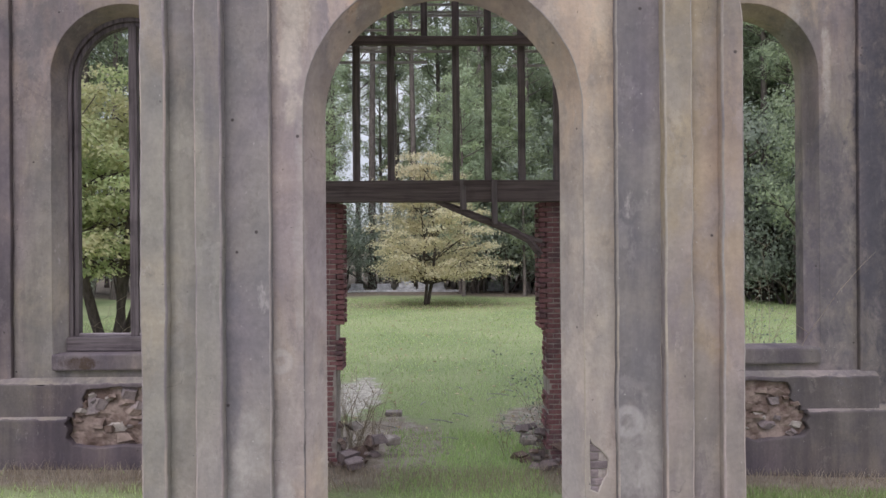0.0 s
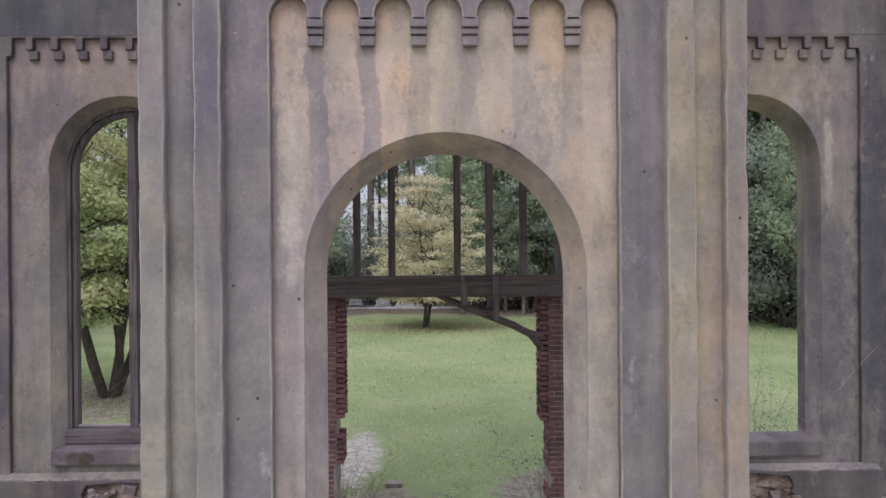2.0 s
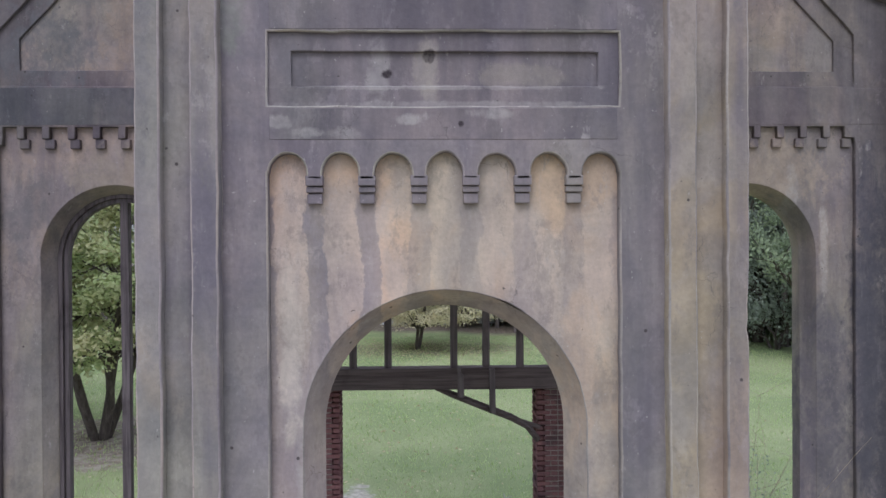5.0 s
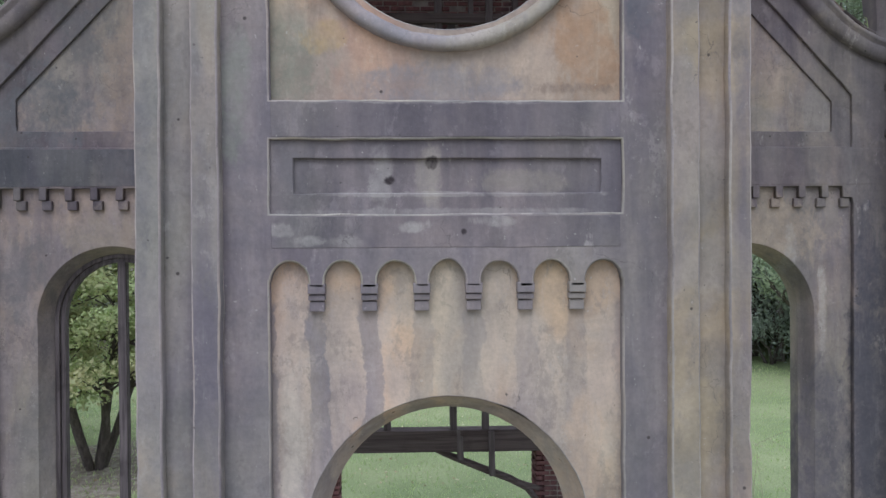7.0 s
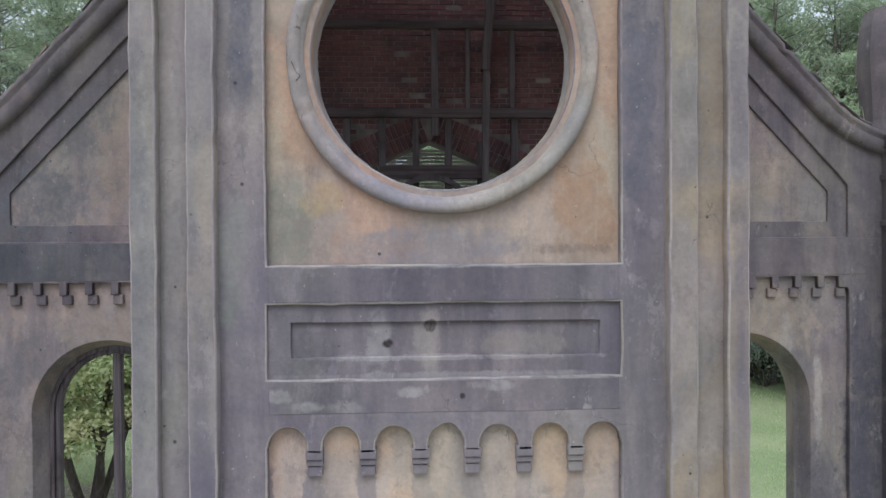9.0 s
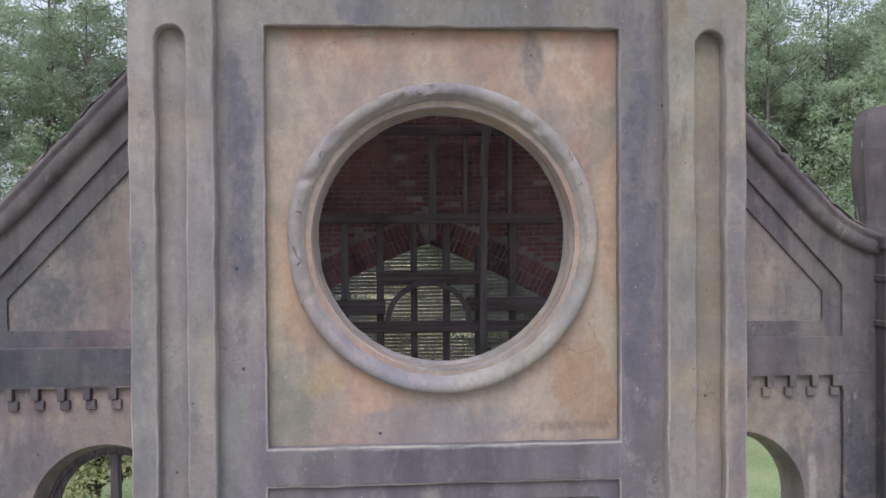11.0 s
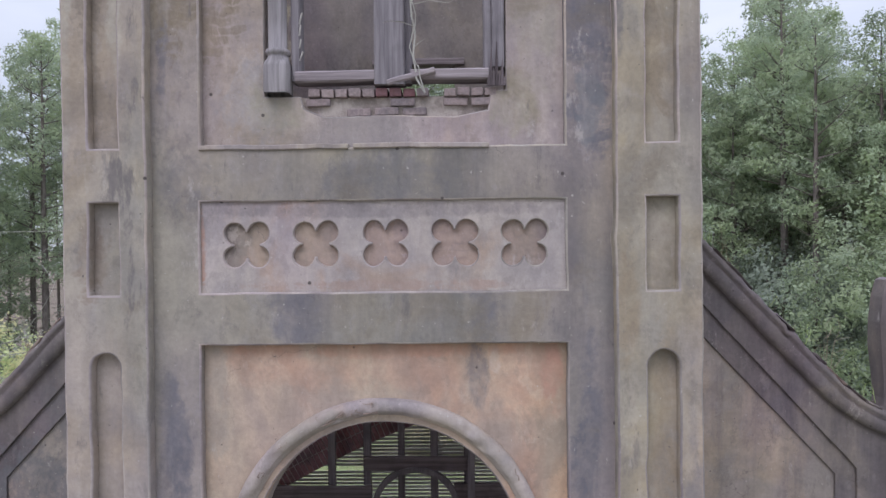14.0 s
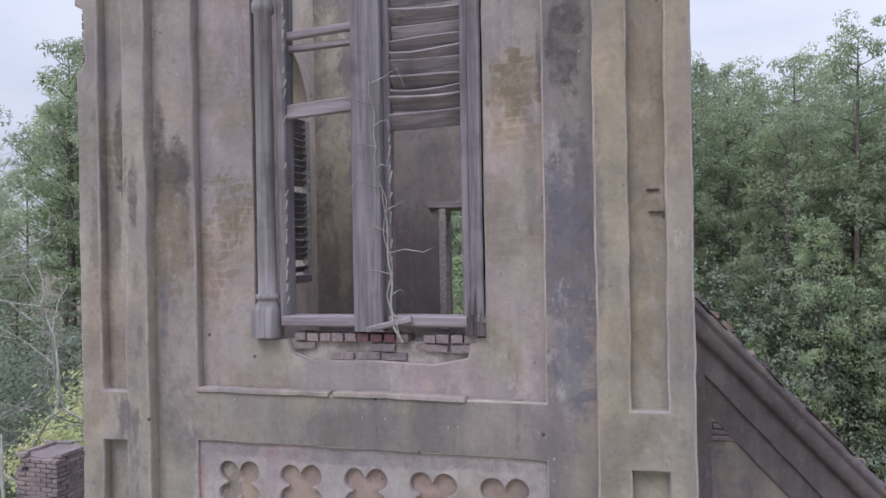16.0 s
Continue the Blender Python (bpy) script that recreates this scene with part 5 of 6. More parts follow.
put("arched_head", verts, faces, M_GREYWOOD, louvre)

# louvred side windows of the belfry room
for s in (-1, 1):
    side = thing("louvre_window", "dark wooden louvre window with thin slats in the belfry side wall", "window", (CX + s * 2.43, 8.30, 14.1), "belfry side windows")
    x = CX + s * 2.33
    for y in (7.78, 8.85, 9.92):
        part("stile", box_bm((x - 0.06, y - 0.05, 14.1), (x + 0.06, y + 0.05, 17.4 if y == 8.85 else 16.4), 0.01), M_PALEWOOD, side)
    part("bottom_rail", box_bm((x - 0.07, 7.74, 14.08), (x + 0.07, 9.96, 14.19), 0.01), M_GREYWOOD, side)
    for i in range(24):
        z = 14.27 + i * 0.094
        for a, b in ((7.83, 8.80), (8.90, 9.87)):
            if (i * 7 + int(a * 3)) % 11 == 0:
                continue
            bm = box_bm((x - 0.062, a, z - 0.008), (x + 0.062, b, z + 0.008), 0)
            bmesh.ops.rotate(bm, cent=Vector((x, (a + b) / 2, z)), matrix=Matrix.Rotation(radians(s * 42 + rng.uniform(-5, 5)), 3, "Y"), verts=bm.verts)
            bmesh.ops.rotate(bm, cent=Vector((x, (a + b) / 2, z)), matrix=Matrix.Rotation(radians(rng.uniform(-1.5, 1.5)), 3, "X"), verts=bm.verts)
            part("louvre_slat", bm, M_GREYWOOD, side)

# ---- timber frame of the wing window ----
CW = CX - 4.725
frame_w = thing("window_frame", "dark weathered wooden frame with one mullion in the arched opening", "window frame", (CW, 10.85, 1.75))


def arch_band(r0, r1, y0, y1, z0, spring, name, mat, n=20):
    outer, inner = arch(CW, r0, z0, spring, n), arch(CW, r1, z0, spring, n)
    outer, inner = outer[1:] + outer[:1], inner[1:] + inner[:1]
    verts, faces = [], []
    for (xa, za), (xb, zb) in zip(outer, inner):
        verts += [(xa, y0, za), (xb, y0, zb), (xb, y1, zb), (xa, y1, za)]
    for i in range(len(outer) - 1):
        for j in range(4):
            faces.append((i * 4 + j, i * 4 + (j + 1) % 4, i * 4 + 4 + (j + 1) % 4, i * 4 + 4 + j))
    return put(name, verts, faces, mat, frame_w)


arch_band(0.982, 0.925, 10.752, 10.94, 1.95, 5.93, "outer_frame", M_FRAMEWOOD)
arch_band(0.922, 0.855, 10.80, 10.91, 1.98, 5.93, "inner_frame", M_FRAMEWOOD)
part("mullion", beam_bm((CW + 0.005, 10.84, 1.98), (CW, 10.84, 6.80), 0.125, 0.12, seed=3), M_FRAMEWOOD, frame_w)
part("frame_sill", box_bm((CW - 0.99, 10.66, 1.765), (CW + 0.99, 10.95, 1.985), 0.025, 2), M_FRAMEWOOD_X, frame_w, "dark worn timber sill")
part("glazing_bead", box_bm((CW - 0.87, 10.80, 1.985), (CW + 0.87, 10.88, 2.03), 0.01), M_GREYWOOD_X, frame_w)

# ---- trees ----
def leaf_cards(points, size, rg, flat=0.0, out=None, slim=0.5):
    """Small pointed quads, turned at random; flat: how far they lie level."""
    n = len(points)
    a = rg.normal(0, 1, (n, 3))
    a[:, 2] *= 1 - flat
    a /= np.linalg.norm(a, axis=1, keepdims=True) + 1e-9
    b = np.cross(a, rg.normal(0, 1, (n, 3)) + np.array([0, 0, 2.5 * flat]))
    b /= np.linalg.norm(b, axis=1, keepdims=True) + 1e-9
    if out is not None:
        # leaves of a clump lie as its outside does
        o = out / (np.linalg.norm(out, axis=1, keepdims=True) + 1e-6) + np.array([0, 0, 0.22]) + rg.normal(0, 0.36, (n, 3))
        a = np.cross(o, rg.normal(0, 1, (n, 3)))
        a /= np.linalg.norm(a, axis=1, keepdims=True) + 1e-9
        b = np.cross(o, a)
        b /= np.linalg.norm(b, axis=1, keepdims=True) + 1e-9
    s = size * rg.uniform(0.6, 1.35, (n, 1))
    v = np.empty((n, 4, 3))
    v[:, 0], v[:, 1], v[:, 2], v[:, 3] = points - a * s, points + b * s * slim, points + a * s, points - b * s * slim
    return v.reshape(-1, 3), np.arange(n * 4).reshape(-1, 4)


def np_mesh(name, v, f, mat):
    me = bpy.data.meshes.new(name)
    k_ = f.shape[1]
    me.vertices.add(len(v))
    me.vertices.foreach_set("co", np.asarray(v, dtype=np.float32).ravel())
    me.loops.add(f.size)
    me.loops.foreach_set("vertex_index", f.astype(np.int32).ravel())
    me.polygons.add(len(f))
    me.polygons.foreach_set("loop_start", np.arange(0, f.size, k_, dtype=np.int32))
    me.update(calc_edges=True)
    me.materials.append(mat)
    return me


def needle_puffs(centres, radii, per, size, rg, flat=0.55):
    """Cushions of needle tufts: slim triangles that lie as each cushion's outside does."""
    c, r = np.repeat(np.asarray(centres), per, axis=0), np.repeat(np.asarray(radii), per)[:, None]
    u = rg.normal(0, 1, c.shape) + np.array([0, 0, 0.30])
    u /= np.linalg.norm(u, axis=1, keepdims=True)
    p = c + u * r * rg.uniform(0.1, 1.0, r.shape) ** 0.42 * np.array([1, 1, flat])
    o = u + np.array([0, 0, 0.35]) + rg.normal(0, 0.45, c.shape)
    a = np.cross(o, rg.normal(0, 1, c.shape)) + 0.5 * u
    a /= np.linalg.norm(a, axis=1, keepdims=True) + 1e-9
    w = np.cross(o, a)
    w /= np.linalg.norm(w, axis=1, keepdims=True) + 1e-9
    s = size * rg.uniform(0.65, 1.4, r.shape)
    v = np.empty((len(c), 3, 3))
    v[:, 0], v[:, 1], v[:, 2] = p - a * s * 0.45 + w * s * 0.30, p - a * s * 0.45 - w * s * 0.30, p + a * s
    return v.reshape(-1, 3), np.arange(len(c) * 3).reshape(-1, 3)


def pine(seed, height, bare, spread, label, per=76):
    """A pine: a straight bole, dead stubs, and rising limbs whose outer halves carry flat cushions of needles."""
    rg, rr = np.random.default_rng(seed), random.Random(seed)
    tree = thing("pine_tree", label, "tree", (0, 0, 0), "pines of the wood edge")
    verts, faces = [], []
    lean = (rr.uniform(-0.7, 0.7), rr.uniform(-0.7, 0.7))
    path = [(lean[0] * f * f, lean[1] * f * f, height * f) for f in (0, 0.03, 0.2, 0.4, 0.6, 0.8, 0.93, 0.99)]
    r0 = height * 0.0088
    tube(verts, faces, path, [r0 * 1.35, r0, r0 * 0.9, r0 * 0.8, r0 * 0.66, r0 * 0.42, r0 * 0.2, 0.02], 8)
    puffs = []
    limbs = int((height - bare) * 2.5)
    lobes = [rr.uniform(0.72, 1.1) for _ in range(7)]
    for i in range(limbs):
        f = (i + rr.random()) / limbs
        z = bare + (height - bare) * 0.97 * f
        shape = 0.55 + 0.45 * f / 0.4 if f < 0.4 else max(0.20, 1 - ((f - 0.4) / 0.70) ** 2)
        a = i * 2.4 + rr.gauss(0, 0.5)
        reach = max(0.35, spread * shape * lobes[int(a * 1.1 + z * 0.3) % 7] * rr.uniform(0.55, 1.05))
        base = Vector((lean[0] * (z / height) ** 2, lean[1] * (z / height) ** 2, z - 0.25 * reach))
        tip = Vector((base.x + math.cos(a) * reach, base.y + math.sin(a) * reach, z + rr.uniform(0.0, 0.55) * reach))
        mid = base.lerp(tip, 0.5) + Vector((0, 0, -0.07 * reach))
        tube(verts, faces, [base, mid, tip], [0.02 + 0.016 * reach, 0.03, 0.012], 3)
        side = Vector((-math.sin(a), math.cos(a), 0))
        for t_ in (1.0, 0.72, 0.5):
            if t_ < 0.6 and reach < 1.8:
                continue
            c = base.lerp(tip, t_) + side * rr.gauss(0, 0.28 * reach * t_) + Vector((0, 0, rr.gauss(0.25, 0.45)))
            puffs.append((c, rr.uniform(0.6, 1.25) * (0.75 + 0.25 * shape)))
            if rr.random() < 0.6:
                tube(verts, faces, [base.lerp(tip, max(0.2, t_ - 0.35)), c], [0.022, 0.008], 3)
    for _ in range(int(limbs * 0.5)):
        z = rr.uniform(bare * 0.35, bare)
        a, l = rr.uniform(0, 6.28), rr.uniform(0.4, 2.0)
        b = Vector((0, 0, z))
        tube(verts, faces, [b, b + Vector((math.cos(a) * l, math.sin(a) * l, rr.uniform(-0.3, 0.3)))], [0.03, 0.008], 3)
    put("trunk", verts, faces, M_PINEBARK, tree, "", True)
    v, f = needle_puffs([tuple(q) for q, _ in puffs], [q for _, q in puffs], per, 0.19, rg, 0.72)
    adopt(new("crown", np_mesh("crown", v, f, M_NEEDLE)), tree)
    return tree


def leafy(seed, name, height, crown_low, spread, leaf, count, leaf_mat, bark, label, stems=1, layers=0.0, group="", base_r=0.12, reach_low=0.4, gnarl=0.35, clump_n=110, clump_r=0.8):
    """A broad-leaved tree: forking stems, limbs, twigs and a crown of small leaves in clumps."""
    rg, rr = np.random.default_rng(seed), random.Random(seed)
    tree = thing(name, label, "tree", (0, 0, 0), group)
    verts, faces, tips = [], [], []

    def grow(p, d, length, r, depth):
        path, radii = [p], [r]
        q, dd = p.copy(), d.copy()
        for i in range(3):
            dd = (dd + Vector((rr.gauss(0, gnarl * 0.5), rr.gauss(0, gnarl * 0.5), rr.gauss(0.05, gnarl * 0.35)))).normalized()
            q = q + dd * length / 3
            path.append(q.copy())
            radii.append(r * (1 - 0.16 * (i + 1)))
        tube(verts, faces, path, radii, 6 if depth < 2 else 3)
        if depth >= 3:
            tips.append(q.copy())
            tips.append(path[2].copy())
            return
        for _ in range(rr.choice((2, 3, 3))):
            out = Vector((rr.gauss(0, 1), rr.gauss(0, 1), 0)).normalized()
            nd = (dd * 0.75 + out * (0.75 + 0.35 * layers) + Vector((0, 0, 0.10 - 0.15 * layers))).normalized()
            grow(path[rr.choice((2, 3))], nd, length * rr.uniform(0.62, 0.85), r * 0.55, depth + 1)

    for i in range(stems):
        a = 2 * math.pi * (i + rr.random() * 0.6) / stems
        lean = 0.15 if stems == 1 else reach_low
        grow(Vector((math.cos(a) * 0.12 * (stems > 1), math.sin(a) * 0.12 * (stems > 1), -0.1)), Vector((math.cos(a) * lean, math.sin(a) * lean, 1)).normalized(), max(crown_low * 1.05, height * 0.24), base_r * rr.uniform(0.75, 1.1), 0)
    put("trunk", verts, faces, bark, tree, "", True)
    # clumps fill a lumpy dome above crown_low
    mid = (crown_low + height) / 2
    centres = []
    for _ in range(clump_n):
        u = rg.normal(0, 1, 3)
        u /= np.linalg.norm(u)
        k_ = rr.uniform(0.35, 1.0) ** 0.6
        z = mid + u[2] * (height - crown_low) / 2 * k_
        if layers > 0.5:
            z = crown_low + (height - crown_low) * (round(((z - crown_low) / (height - crown_low)) * 6) / 6 + rr.uniform(-0.07, 0.07))
        wide = spread * (1.0 if layers < 0.5 else (1.08 - 0.62 * max(0.0, (z - crown_low) / (height - crown_low)) ** 1.4))
        k2 = k_ if layers < 0.5 else rr.uniform(0.15, 1.0) ** 0.5
        out = math.hypot(u[0], u[1]) if layers < 0.5 else 1.0
        a_ = math.atan2(u[1], u[0])
        centres.append((math.cos(a_) * wide * k2 * out, math.sin(a_) * wide * k2 * out, z))
    centres = np.array(centres)
    if tips:
        t = np.array([tuple(v) for v in tips])
        keep = t[(t[:, 2] > crown_low * 0.9) & (t[:, 2] < height * 1.02) & (np.hypot(t[:, 0], t[:, 1]) < spread * 1.15)]
        if len(keep):
            centres = np.vstack([centres, keep[:80]])
    radii = clump_r * rg.uniform(0.55, 1.25, len(centres))
    pick = rg.integers(0, len(centres), count)
    pts = centres[pick] + rg.normal(0, 0.55, (count, 3)) * radii[pick][:, None] * np.array([1.0, 1.0, 0.62 - 0.34 * layers])
    v, f = leaf_cards(pts, leaf, rg, 0, (pts - centres[pick]) / radii[pick][:, None] * np.array([1, 1, 1.5]) + 0.8 * (pts - np.array([0, 0, mid])) / spread)
    adopt(new("crown", np_mesh("crown", v, f, leaf_mat)), tree)
    return tree


def tiered(seed, name, height, low, spread, stems, count, leaf, mat, label, base_r, fork, skew=0.0, tiers=9, power=0.62):
    """A dogwood-like tree: slender leaning stems and level limbs that end in flat sprays of leaves, tier over tier."""
    rg, rr = np.random.default_rng(seed), random.Random(seed)
    tree = thing(name, label, "tree")
    verts, faces, ends = [], [], []
    for i in range(stems):
        a = 2 * math.pi * (i + 0.3 * rr.random()) / stems + 0.4
        out = fork * rr.uniform(0.7, 1.2)
        p, path, radii = Vector((math.cos(a) * base_r, math.sin(a) * base_r, -0.1)), [], []
        for j in range(7):
            f = j / 6
            path.append(p + Vector((math.cos(a) * out * f ** 0.8 + rr.gauss(0, 0.09) * (j > 0), math.sin(a) * out * f ** 0.8 + rr.gauss(0, 0.09) * (j > 0), height * 0.86 * f)))
            radii.append(base_r * (1 - 0.85 * f) * rr.uniform(0.9, 1.1))
        tube(verts, faces, path, radii, 8)
        ends.append(path)
    sprays, sizes = [], []
    for k_ in range(tiers):
        f = (k_ + 0.35) / tiers
        z0 = low + (height - low) * f
        wide = spread * max(0.12, 1 - f) ** power * (0.80 if k_ == 0 else 1.0)
        for i in range(max(3, int(15 * (1 - 0.75 * f)))):
            a = i * 2.4 + k_ * 1.3 + rr.gauss(0, 0.25)
            reach = wide * (1 + skew * math.cos(a)) * rr.uniform(0.35, 1.05)
            stem = ends[i % stems]
            z = z0 + rr.gauss(0, 0.16) - 0.10 * reach
            at = min(5, max(1, int(6 * max(0.3, z - 0.22 * reach) / (height * 0.86))))
            tip = Vector((math.cos(a) * reach, math.sin(a) * reach, z))
            base = stem[at]
            mid = base.lerp(tip, 0.55) + Vector((rr.gauss(0, 0.12), rr.gauss(0, 0.12), 0.16))
            tube(verts, faces, [base, mid, tip], [0.045 * (1 - 0.5 * f), 0.025, 0.008], 4)
            for t_ in (1.0, 0.72):
                sprays.append(tuple(base.lerp(tip, t_) + Vector((rr.gauss(0, 0.15), rr.gauss(0, 0.15), 0.08))))
                sizes.append(rr.uniform(0.55, 1.05) * (0.75 + 0.06 * spread))
    put("trunk", verts, faces, M_BARK, tree, "", True)
    c, r = np.array(sprays), np.array(sizes)
    pick = rg.choice(len(c), count, p=r / r.sum())
    d = rg.normal(0, 0.5, (count, 3)) * r[pick][:, None] * np.array([1, 1, 0.26])
    d[:, 2] -= 0.16 * np.hypot(d[:, 0], d[:, 1])
    v, f = leaf_cards(c[pick] + d, leaf, rg, 0, np.array([0, 0, 0.45]) + 0.6 * d / r[pick][:, None] + rg.normal(0, 0.25, d.shape), 0.55)
    adopt(new("crown", np_mesh("crown", v, f, mat)), tree)
    return tree


def bare_tree(seed, height, label):
    rr = random.Random(seed)
    tree = thing("bare_tree", label, "tree")
    verts, faces = [], []

    def grow(p, d, length, r, depth):
        path, radii = [p], [r]
        q, dd = p.copy(), d.copy()
        for i in range(4):
            dd = (dd + Vector((rr.gauss(0, 0.2), rr.gauss(0, 0.2), rr.gauss(0, 0.14)))).normalized()
            q = q + dd * length / 4
            path.append(q.copy())
            radii.append(max(0.009, r * (1 - 0.17 * (i + 1))))
        tube(verts, faces, path, radii, 6 if depth < 2 else 3)
        if depth < 6:
            for _ in range(rr.choice((2, 3, 3)) if depth < 4 else 2):
                out = Vector((rr.gauss(0, 1), rr.gauss(0, 1), rr.gauss(0, 0.35))).normalized()
                grow(path[rr.choice((2, 3, 4))], (dd * 0.8 + out * 0.8).normalized(), length * rr.uniform(0.55, 0.8), r * 0.55, depth + 1)

    grow(Vector((0, 0, -0.1)), Vector((0.05, 0, 1)), height * 0.45, height * 0.009, 0)
    put("trunk", verts, faces, M_PALEBARK, tree, "", True)
    return tree


PINE = [pine(11, 28, 13.5, 4.0, "tall pine with a bare grey trunk and rounded green crown"), pine(12, 25, 10, 3.8, "tall pine with green needles from half its height"),
        pine(13, 30, 17, 4.4, "old tall pine with a high open crown"), pine(14, 20, 4, 3.7, "younger pine, needles nearly to the foot", 74), pine(15, 26, 13, 3.7, "slender pine with a ragged green crown")]
BUSH = [leafy(21, "understory_tree", 7.5, 0.3, 3.0, 0.10, 4600, M_UNDER, M_BARK, "dark green understory tree at the wood edge", 3, 0, "understory trees"),
        leafy(22, "understory_tree", 5.0, 0.3, 2.6, 0.09, 3900, M_UNDER, M_BARK, "dense low green understory tree", 3, 0, "understory trees"),
        leafy(23, "understory_tree", 10.5, 1.8, 3.6, 0.105, 5400, M_UNDER, M_BARK, "tall loose understory tree in dull green leaf", 2, 0, "understory trees"),
        leafy(24, "understory_tree", 9.0, 1.5, 3.2, 0.09, 4200, M_GREYLEAF, M_PALEBARK, "grey-green lichen-hung understory tree", 2, 0, "understory trees")]

rng = random.Random(77)
spots = []


def scatter(kinds, n, a0, a1, r0, r1, gap, first, size=1.05):
    """Copies of kinds over a sector of the plan, not closer than gap to one another."""
    placed, tries = 0, 0
    while placed < n and tries < n * 40:
        tries += 1
        a, r = radians(rng.uniform(a0, a1)), rng.uniform(r0, r1)
        x, y = r * math.sin(a), r * math.cos(a)
        if y < 24 or any((x - u) ** 2 + (y - w) ** 2 < gap * gap for u, w, g in spots if g == first):
            continue
        spots.append((x, y, first))
        k_ = rng.choice(kinds)
        s_ = size * rng.uniform(0.88, 1.12)
        m = Matrix.LocRotScale((x, y, ground_height(x, y) - 0.05), Euler((0, 0, rng.uniform(0, 6.28))), (1, 1, 1))
        ob = copy_thing(k_, m)
        ob.scale = (s_, s_, s_ * rng.uniform(0.94, 1.06))
        placed += 1


scatter(PINE, 11, -62, -45, 50, 66, 3.6, 0, 0.78)
scatter(PINE, 10, -41, -33, 46, 62, 3.4, 0, 0.96)
scatter(PINE, 16, -33, -9, 50, 66, 3.4, 0, 1.0)
scatter([PINE[2]], 9, -9, 4, 57, 68, 3.2, 0, 1.12)
scatter([PINE[0], PINE[1], PINE[4]], 9, -10, 5, 70, 84, 3.2, 11, 1.0)
scatter(PINE, 26, 3, 19, 52, 66, 2.9, 0, 0.95)
scatter(PINE, 16, 19, 28, 50, 66, 2.9, 0, 1.0)
scatter(PINE, 16, 28, 46, 50, 66, 3.2, 0, 0.95)
scatter(PINE, 30, 6, 46, 66, 92, 3.6, 1, 0.95)
scatter(PINE, 26, -60, -12, 66, 92, 3.8, 1, 0.85)
scatter(BUSH, 16, -60, -10, 52, 64, 3.2, 2)
scatter(BUSH, 16, -10, 5, 56, 62, 2.4, 2)
scatter(BUSH[:3], 36, 5, 46, 52, 64, 2.8, 2, 1.2)
# the wood comes nearer on both flanks
scatter(PINE, 16, 25, 46, 43, 54, 3.2, 4, 0.90)
scatter(BUSH[:3], 20, 22, 46, 42, 54, 3.0, 5, 1.15)
scatter(PINE, 12, -62, -46, 44, 56, 3.8, 6, 0.68)
scatter(BUSH, 26, -62, -29, 36, 54, 3.2, 7)
scatter([PINE[3]], 18, 2, 21, 48, 57, 2.8, 8, 0.72)
scatter([PINE[3]], 8, -52, -38, 46, 54, 3.0, 9, 0.70)
scatter(BUSH[:3], 12, 3, 20, 50, 56, 2.8, 10, 1.3)
tall = copy_thing(PINE[2], Matrix.Translation((24.6, 50.0, -0.05)))
tall.scale = (1.05, 1.05, 1.12)
copy_thing(PINE[0], Matrix.Translation((-31.4, 37.4, -0.05)))
for ob, at in zip(PINE, ((-31, 62), (33, 62), (12, 74), (-14, 69), (5, 74))):
    ob.location = (*at, 0)
for ob, at in zip(BUSH, ((-24, 57), (9, 60), (29, 57), (-28, 50))):
    ob.location = (*at, 0)

dogwood = tiered(31, "dogwood_tree", 9.3, 1.9, 4.9, 2, 30000, 0.075, M_YELLOW, "spreading tree in yellow autumn leaf on the lawn", 0.115, 1.1, 0.13)
dogwood.location = (-0.4, 40.8, 0)
left_tree = tiered(32, "garden_tree", 9.0, 3.5, 4.6, 5, 46000, 0.075, M_LIME, "many-stemmed tree in yellow-green leaf beside the ruin", 0.145, 2.5, 0.0, 9, 0.45)
left_tree.location = (-10.3, 22.3, 0)
right_tree = leafy(33, "garden_tree", 12.5, 4.5, 5.5, 0.15, 11000, M_UNDER, M_BARK, "broad green tree with a dark forked trunk", 2, 0, base_r=0.35, reach_low=0.5, clump_n=220, clump_r=0.9)
right_tree.location = (20.8, 42.5, 0)
right_bush = leafy(34, "garden_tree", 14.0, 3.0, 4.4, 0.10, 20000, M_NEEDLE, M_BARK, "dense green tree behind the gable", 2, 0, base_r=0.25, clump_n=240, clump_r=0.8)
right_bush.location = (21.0, 34.5, 0)
bare_a = bare_tree(41, 20.0, "leafless tree with pale lichen-grey branches")
bare_a.location = (-14.2, 16.4, 0)
bare_b = bare_tree(44, 18.0, "leafless tree with pale lichen-grey branches")
bare_b.location = (-17.4, 20.5, 0)
gold_tree = leafy(35, "garden_tree", 10.3, 3.0, 4.5, 0.095, 15000, M_LIME, M_BARK, "yellowing broad-leaved tree beside the ruin", 2, 0.2, base_r=0.2, clump_n=240, clump_r=0.7)
gold_tree.location = (-16.6, 24.0, 0)

